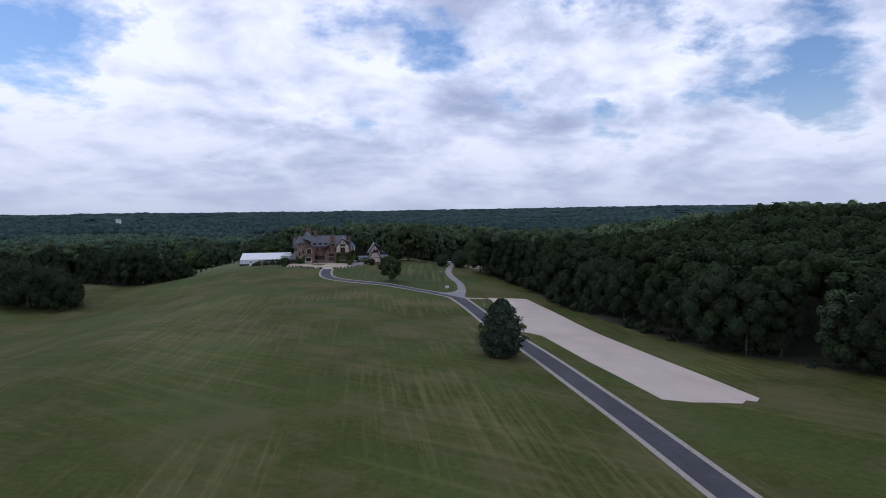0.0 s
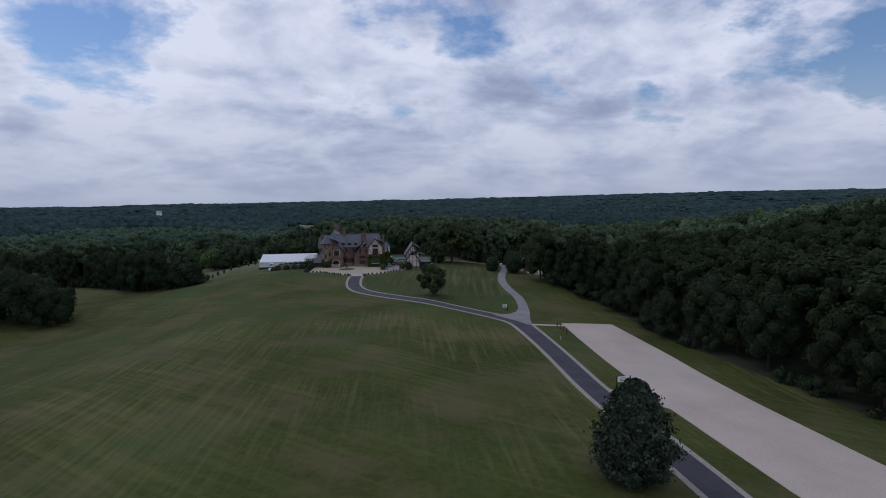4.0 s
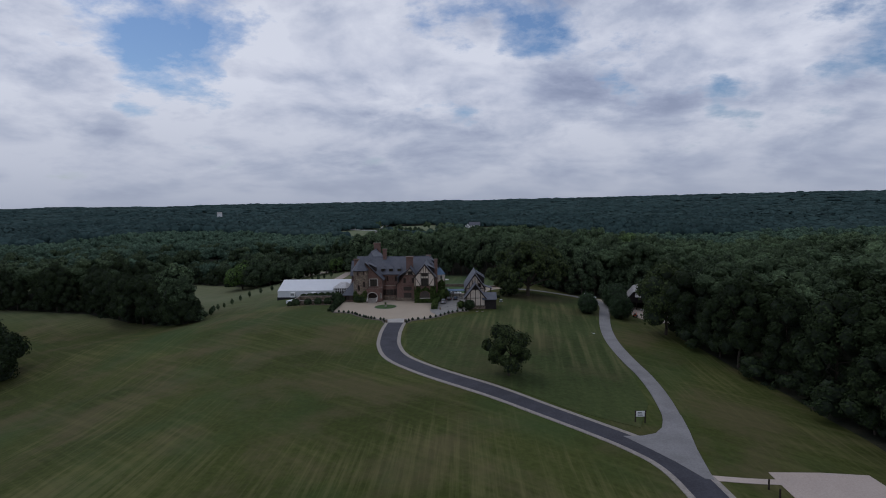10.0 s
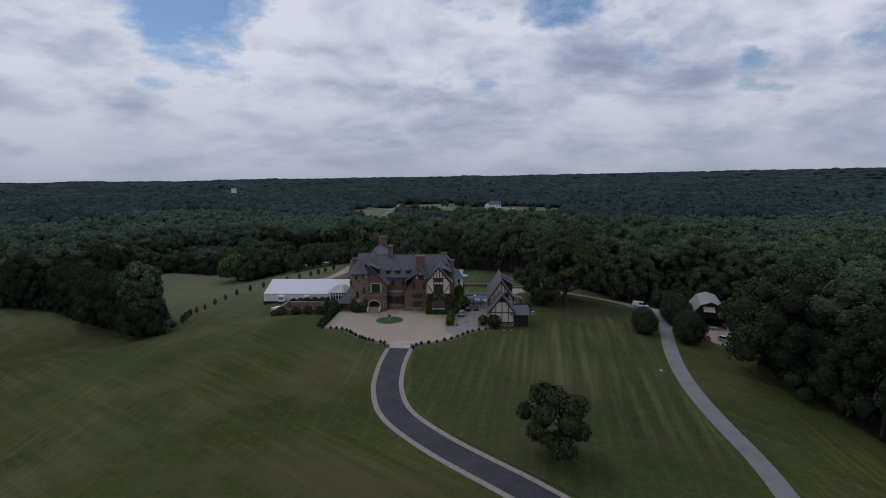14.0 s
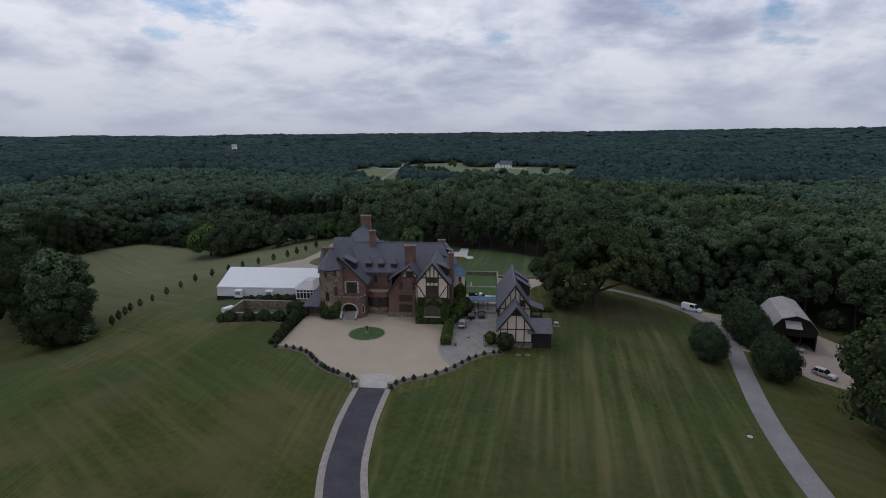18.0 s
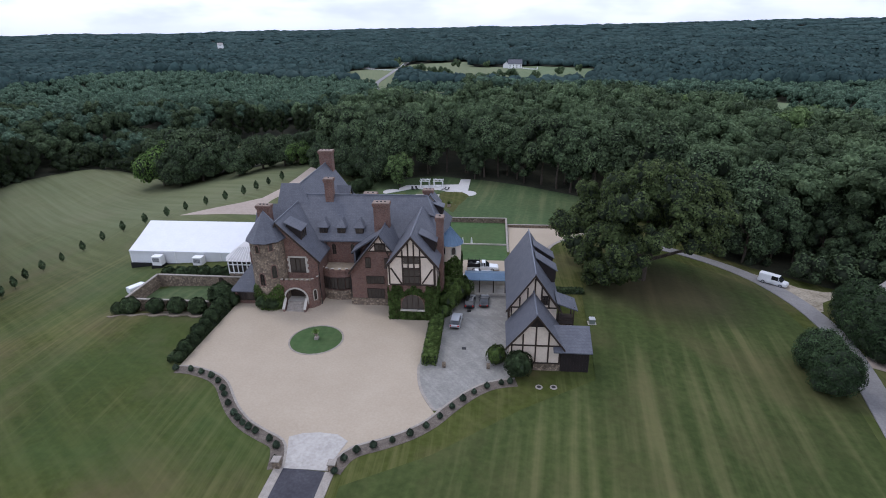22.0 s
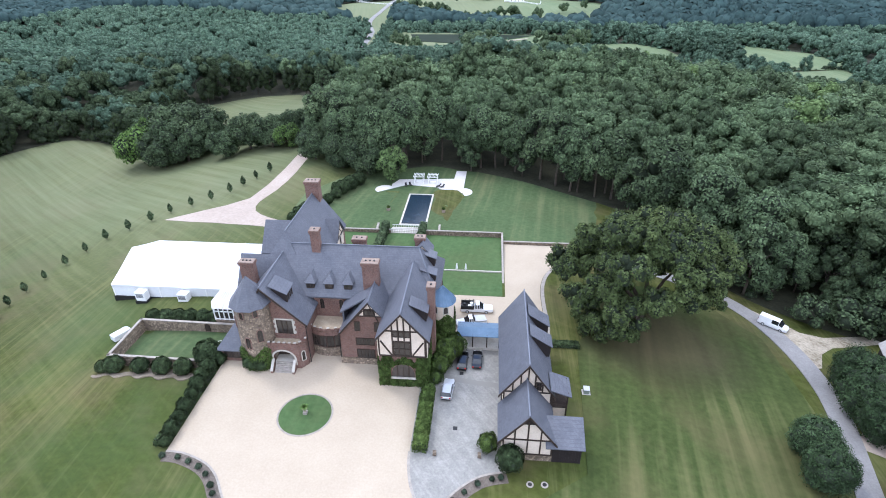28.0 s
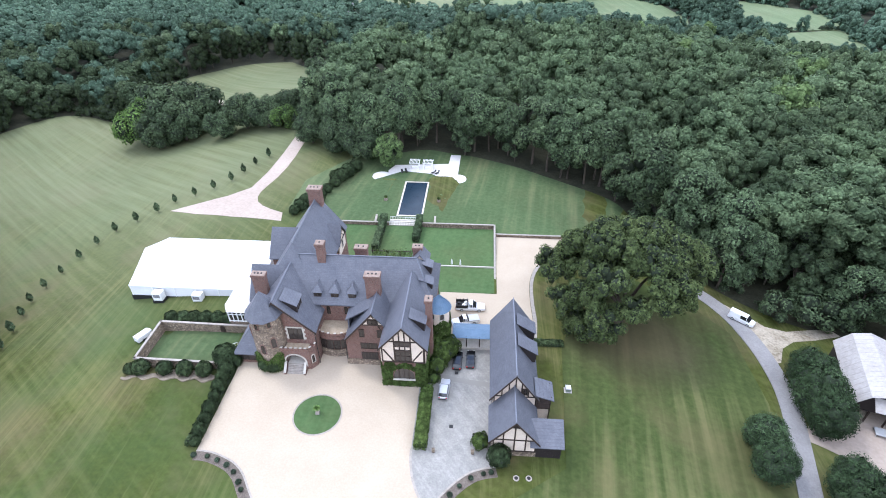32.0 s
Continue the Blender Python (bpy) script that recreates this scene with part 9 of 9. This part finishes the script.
tier = 0.97 + 0.13 * np.sin(zz_ * 2.6 + 3 * np.sin(aa_ * 2)) + 0.12 * np.sin(aa_ * 5 + zz_ * 1.3) + rp.normal(0, 0.07, n_)
tier = tier * np.where(rp.random(n_) < 0.22, rp.uniform(1.0, 1.22, n_), 1.0)
pts_ = np.stack([np.cos(aa_) * prof * tier, np.sin(aa_) * prof * tier, 0.7 + zz_ * 0.97], 1)
nrm_ = np.stack([np.cos(aa_), np.sin(aa_), np.full(n_, 0.35)], 1)
hh_ = np.linspace(0.9, 12.6, 9)
core_v = np.concatenate([np.stack([np.cos(t_) * k_ * 0.78, np.sin(t_) * k_ * 0.78, np.full(12, h_)], 1) for h_, k_ in zip(hh_, cedar_radius(hh_)) for t_ in [np.linspace(0, 2 * math.pi, 12, endpoint=False)]])
g_ = np.arange(108).reshape(9, 12)
core_f = np.stack([g_[:-1], np.roll(g_, -1, 1)[:-1], np.roll(g_, -1, 1)[1:], g_[1:]], -1).reshape(-1, 4)
pine = (card_mesh("crown", pts_, nrm_, 0.24, CONIFER, 302, (core_v, core_f)), trunk_mesh(rp, 13.0, 0.0, 3.0, 0.3))
place_tree(pine, 14.6, 124.6, float(ground_z(14.6, 124.6)), 1.0, 0.4, "dense dark evergreen beside the drive", name="cedar_tree")
lawn_oak = template(302, 13.0, 0.2, 5.4, 17, 260, 0.27, 0.28, OAKLEAF, loose=0.13)
place_tree(lawn_oak, -24.4, 265.2, float(ground_z(-24.4, 265.2)), 1.0, 1.0, "young oak standing alone on the lawn", name="oak_tree")

# the great oak beside the carriage house: a wide, broken crown over a few long limbs
rng9 = np.random.default_rng(77)
big_v, big_f, nb = [], [], 0
tufts = []
while len(tufts) < 62:
    a_, q_ = rng9.uniform(0, 6.28), math.sqrt(rng9.random())
    rim_ = 1.08 + 0.16 * math.sin(3 * a_ + 0.6) + 0.10 * math.sin(5 * a_)
    cu_, cv_ = 0.6 + 14.0 * q_ * rim_ * math.cos(a_), 2.5 + 15.6 * q_ * rim_ * math.sin(a_)
    cz_ = 4.0 + (18.4 * math.sqrt(max(0.02, 1 - q_ * q_)) ** 1.25 + rng9.normal(0, 1.3)) * (1.0 if rng9.random() < 0.72 else 0.55)
    if cu_ > -3.0 and cv_ < -5.5 - 0.2 * cu_ and cz_ < 12:
        continue
    if all((cu_ - t_[0]) ** 2 + (cv_ - t_[1]) ** 2 + (cz_ - t_[2]) ** 2 > 11.5 for t_ in tufts):
        tufts.append((cu_, cv_, cz_))
tufts += [(-11.5, -5.0, 6.4), (-8.8, -8.4, 5.6), (-13.2, -1.5, 7.6), (-6.0, -9.6, 6.6), (-10.0, -4.0, 3.6), (-7.0, -6.0, 3.4), (-12.5, 2.0, 5.2)]
for cu_, cv_, cz_ in tufts:
    r_ = rng9.uniform(2.3, 4.1)
    v_, f_ = crown_cards(rng9, cz_ + r_ * 0.72, cz_ - r_ * 0.7, r_, 9, 120, 0.24, lobe=(0.34, 0.52), loose=0.12)
    big_v.append(v_ + np.array([cu_, cv_, 0]))
    big_f.append(f_ + nb)
    nb += len(v_)
big_crown = quad_mesh("crown", np.concatenate(big_v), np.concatenate(big_f), OAKLEAF)
bm = bmesh.new()
cylinder(bm, (0, 0, -1), (0.3, 0.2, 4.5), 0.95, 12, 0.7)
for q in ((-10, 3, 12), (9, 6, 13), (0, 1, 15), (4, 13, 13), (-6, -12, 9), (14, -3, 9), (-6, 14, 12), (5, -5, 12)):
    m_ = Vector((q[0] * 0.45, q[1] * 0.45, 4.5 + (q[2] - 4.5) * 0.6))
    cylinder(bm, (0.3, 0.2, 4.3), m_, 0.45, 8, 0.3)
    cylinder(bm, m_, q, 0.3, 8, 0.1)
big = new("oak_tree")
x_, y_ = to_world(60.8, 30.0)
big.matrix_world = pose(x_, y_, float(ground_z(x_, y_)), 0, 0, TURN)
tagged(big, "huge spreading oak shading the lawn by the lane", "tree")
for nm, me_ in (("crown", big_crown), ("trunk", finish(bm, "trunk", BARK))):
    c = new(nm, me_)
    c.parent = big

# tall oaks at the corner where the wood meets the pool lawn
for x_, y_, s_, k in ((-14.6, 427.5, 1.14, 2), (-3.5, 417.0, 1.02, 1), (5.0, 408.0, 0.95, 0)):
    place_tree(fine_oaks[k], x_, y_, float(ground_z(x_, y_)), s_, x_, "very tall oak at the corner of the wood", "tree", "trees at the wood's edge")

# tall trees standing close along the lawn's far edge
rim_line = spline([(-24, 444), (-45, 454), (-67, 463), (-86, 467), (-104, 456), (-120, 460), (-134, 470)], 1.0)
r8 = np.random.default_rng(88)
for i, p in enumerate(along(rim_line, 6.5, 0.0)):
    x_, y_ = p.x + r8.uniform(-2, 2), p.y + r8.uniform(-1, 4)
    place_tree(fine_oaks[(2, 3, 3, 2, 1, 3)[i % 6]], x_, y_, float(ground_z(x_, y_)), r8.uniform(0.74, 1.02), r8.uniform(0, 6), "tall leafy oak behind the pool lawn", "tree", "trees at the wood's edge")

# evergreens beside the lane and other lawn trees
HOLLY = []
for i in range(2):
    v_, f_ = crown_cards(np.random.default_rng(310 + i), 10.2, -0.6, 4.7, 34, 300, 0.165, core=True)
    v_[:, 2] = np.maximum(v_[:, 2], 0.0)
    HOLLY.append(quad_mesh("holly_bush", v_, f_, HOLLYLEAF))
for u_, v_, s_, k in ((80.6, 0.4, 0.72, 0), (79.8, -5.0, 0.74, 1), (95.0, 15.4, 0.92, 1), (94.2, 10.4, 0.96, 0), (93.6, 5.4, 0.86, 1), (90.8, -8.4, 0.84, 1), (90.0, -13.2, 0.86, 0)):
    shrub(HOLLY[k], u_, v_, "big dense dark-leaved holly bush beside the lane", "hollies beside the lane", s_, None, "holly_bush", u_ * 3)
yard_oak = template(330, 23.0, 1.5, 8.8, 30, 170, 0.40, 0.4, OAKLEAF)
place_tree(yard_oak, 25.0, 320.5, float(ground_z(25, 320.5)), 1.0, 2.0, "big spreading oak overhanging the barn yard", name="oak_tree")
for x_, y_, i, s_ in ((24, 433, 1, 0.9), (31, 428, 0, 0.95), (37, 423, 1, 1.0), (28, 417, 0, 0.85), (23, 411, 0, 0.66), (26, 421, 1, 0.8), (31, 411, 0, 0.72), (20, 419, 1, 0.8), (14, 424, 0, 0.75)):
    place_tree(fine_oaks[i], x_, y_, float(ground_z(x_, y_)), s_, x_, "leafy oak beside the lane behind the great oak", "tree", "trees at the wood's edge")
for x_, y_, i, s_ in ((16, 405, 0, 0.58), (21, 403, 1, 0.66), (26, 400, 0, 0.62), (28, 407, 1, 0.78), (34, 413, 0, 0.85), (11, 409, 1, 0.6), (20, 396, 0, 0.42), (30, 396, 1, 0.55)):
    place_tree(fine_darks[i], x_, y_, float(ground_z(x_, y_)), s_, x_ * 0.7, "low-branched dark tree filling the wood's edge by the lane", "tree", "trees at the wood's edge")
patio_tree = template(320, 10.5, 1.0, 4.8, 16, 200, 0.30, 0.2, LEAF2)
spot(patio_tree, -3.8, 108.0, 1.1, 0.7, "fresh green round-headed tree by the pool deck")
field_tree = template(321, 15.0, 0.2, 8.5, 26, 210, 0.36, 0.4, LIMELEAF, loose=0.12)
field_dark = template(322, 14.5, 0.2, 7.5, 26, 210, 0.36, 0.4, LEAF3, loose=0.13)
shade_tree = template(323, 15.5, 0.0, 8.0, 30, 200, 0.36, 0.4, SHADELEAF, loose=0.15)
tall_shade = template(324, 24.0, 0.0, 8.6, 34, 200, 0.38, 0.4, SHADELEAF, loose=0.14)
for x_, y_, k, s in ((-217, 468, field_tree, 1.2), (-204, 463, field_dark, 1.05), (-197, 469, field_dark, 1.25), (-209, 476, field_dark, 1.65), (-197, 480, field_dark, 1.5), (-214, 484, field_dark, 1.4), (-177, 467, field_dark, 0.8), (-170, 475, field_dark, 1.05), (-158, 473, field_dark, 0.95), (-149, 470, field_tree, 0.62), (-151, 480, field_dark, 0.9),
                     (-198, 279, shade_tree, 1.15), (-209, 284, shade_tree, 1.4), (-224, 288, shade_tree, 1.55), (-160.5, 331, shade_tree, 0.66), (-166, 334, shade_tree, 0.92), (-172, 341, tall_shade, 0.68), (-179, 344, tall_shade, 0.84), (-190, 351, tall_shade, 0.98), (-203, 357, tall_shade, 1.06), (-217, 364, tall_shade, 1.0), (-243, 296, shade_tree, 1.5), (-131, 457, field_dark, 0.8), (-118, 452, field_dark, 0.85), (-108, 450, field_dark, 0.9)):
    place_tree(k, x_, y_, float(ground_z(x_, y_)), s, x_, "broad low-branched tree at the field's edge", "tree", "trees along the field")

# far houses among the woods
def far_house(x, y, z, w, d, hgt, roof_mat, label, turn=0.0):
    ob = new("farm_house")
    ob.matrix_world = pose(x, y, z, 0, 0, turn)
    tagged(ob, label, "house", "distant houses")
    bm = bmesh.new()
    box(bm, -w / 2, w / 2, -d / 2, d / 2, -8, hgt)
    solid(bm, [(-w / 2, -d / 2, hgt), (-w / 2, d / 2, hgt), (-w / 2, 0, hgt + d * 0.42)], (w, 0, 0))
    wl_ = part("wall", bm, WHITEPAINT, ob, shift=False)
    for i in range(4):
        for j in range(2 if hgt > 4.5 else 1):
            bm = bmesh.new()
            c = -w / 2 + w * (i + 0.5) / 4
            tall_ = min(1.5, hgt * 0.45)
            box(bm, c - 0.5, c + 0.5, -d / 2 - 0.06, -d / 2 + 0.05, hgt * 0.25 + j * 2.4, hgt * 0.25 + tall_ + j * 2.4)
            part("window", bm, GLASSY, wl_, shift=False)
    for s in (-1, 1):
        bm = bmesh.new()
        solid(bm, [(-w / 2 - 0.5, s * (d / 2 + 0.5), hgt - 0.3), (w / 2 + 0.5, s * (d / 2 + 0.5), hgt - 0.3), (w / 2 + 0.5, 0, hgt + d * 0.46), (-w / 2 - 0.5, 0, hgt + d * 0.46)], (0, 0, 0.25))
        part("roof", bm, roof_mat, ob, shift=False)


far_house(-128, 1075, float(far_land(-128, 1075)), 19, 12, 6.5, SLATE, "large white farmhouse on the far slope", 8)
far_house(-141, 1079, float(far_land(-141, 1079)), 8, 9, 5.0, SLATE, "white farmhouse wing on the far slope", 95)
far_house(-350, 1057, float(far_land(-350, 1057)), 30, 9, 3.6, BARNROOF, "long white stable on the far pasture", 4)
far_house(-404, 1066, float(far_land(-404, 1066)), 26, 9, 3.6, BARNROOF, "long white stable beyond the far pasture", 6)
far_house(-862, 1450, 13, 12, 7, 3.4, BARNROOF, "white building on a far hillside", 25)
far_house(-140, 621, float(ground_z(-140, 621)), 16, 9, 6.5, TANROOF, "white house with a tan roof beyond the wood", -12)
far_house(-127, 624, float(ground_z(-127, 624)), 9, 8, 5.4, TANROOF, "white house wing with a tan roof beyond the wood", 62)


def far_fence(pts):
    """White post-and-rail fence along a line on the far pasture."""
    line = spline(pts, 3.0)
    ob = new("farm_fence")
    tagged(ob, "white post-and-rail fence round the far pasture", "fence", "distant fences")
    rail = bmesh.new()
    for a, b in zip(line[:-1], line[1:]):
        za, zb = float(far_land(a.x, a.y)) + 0.5, float(far_land(b.x, b.y)) + 0.5
        for h in (0.55, 1.05, 1.5):
            beam(rail, (a.x, a.y, za + h), (b.x, b.y, zb + h), 0.22, 0.3)
        beam(rail, (a.x, a.y, za - 0.4), (a.x, a.y, za + 1.7), 0.25, 0.25)
    part("rail", rail, WHITEPAINT, ob, shift=False)


far_fence([(-331, 1200), (-306, 1100), (-287, 1020), (-345, 1040)])
far_fence([(-120, 1068), (-96, 1045), (-97, 1085)])
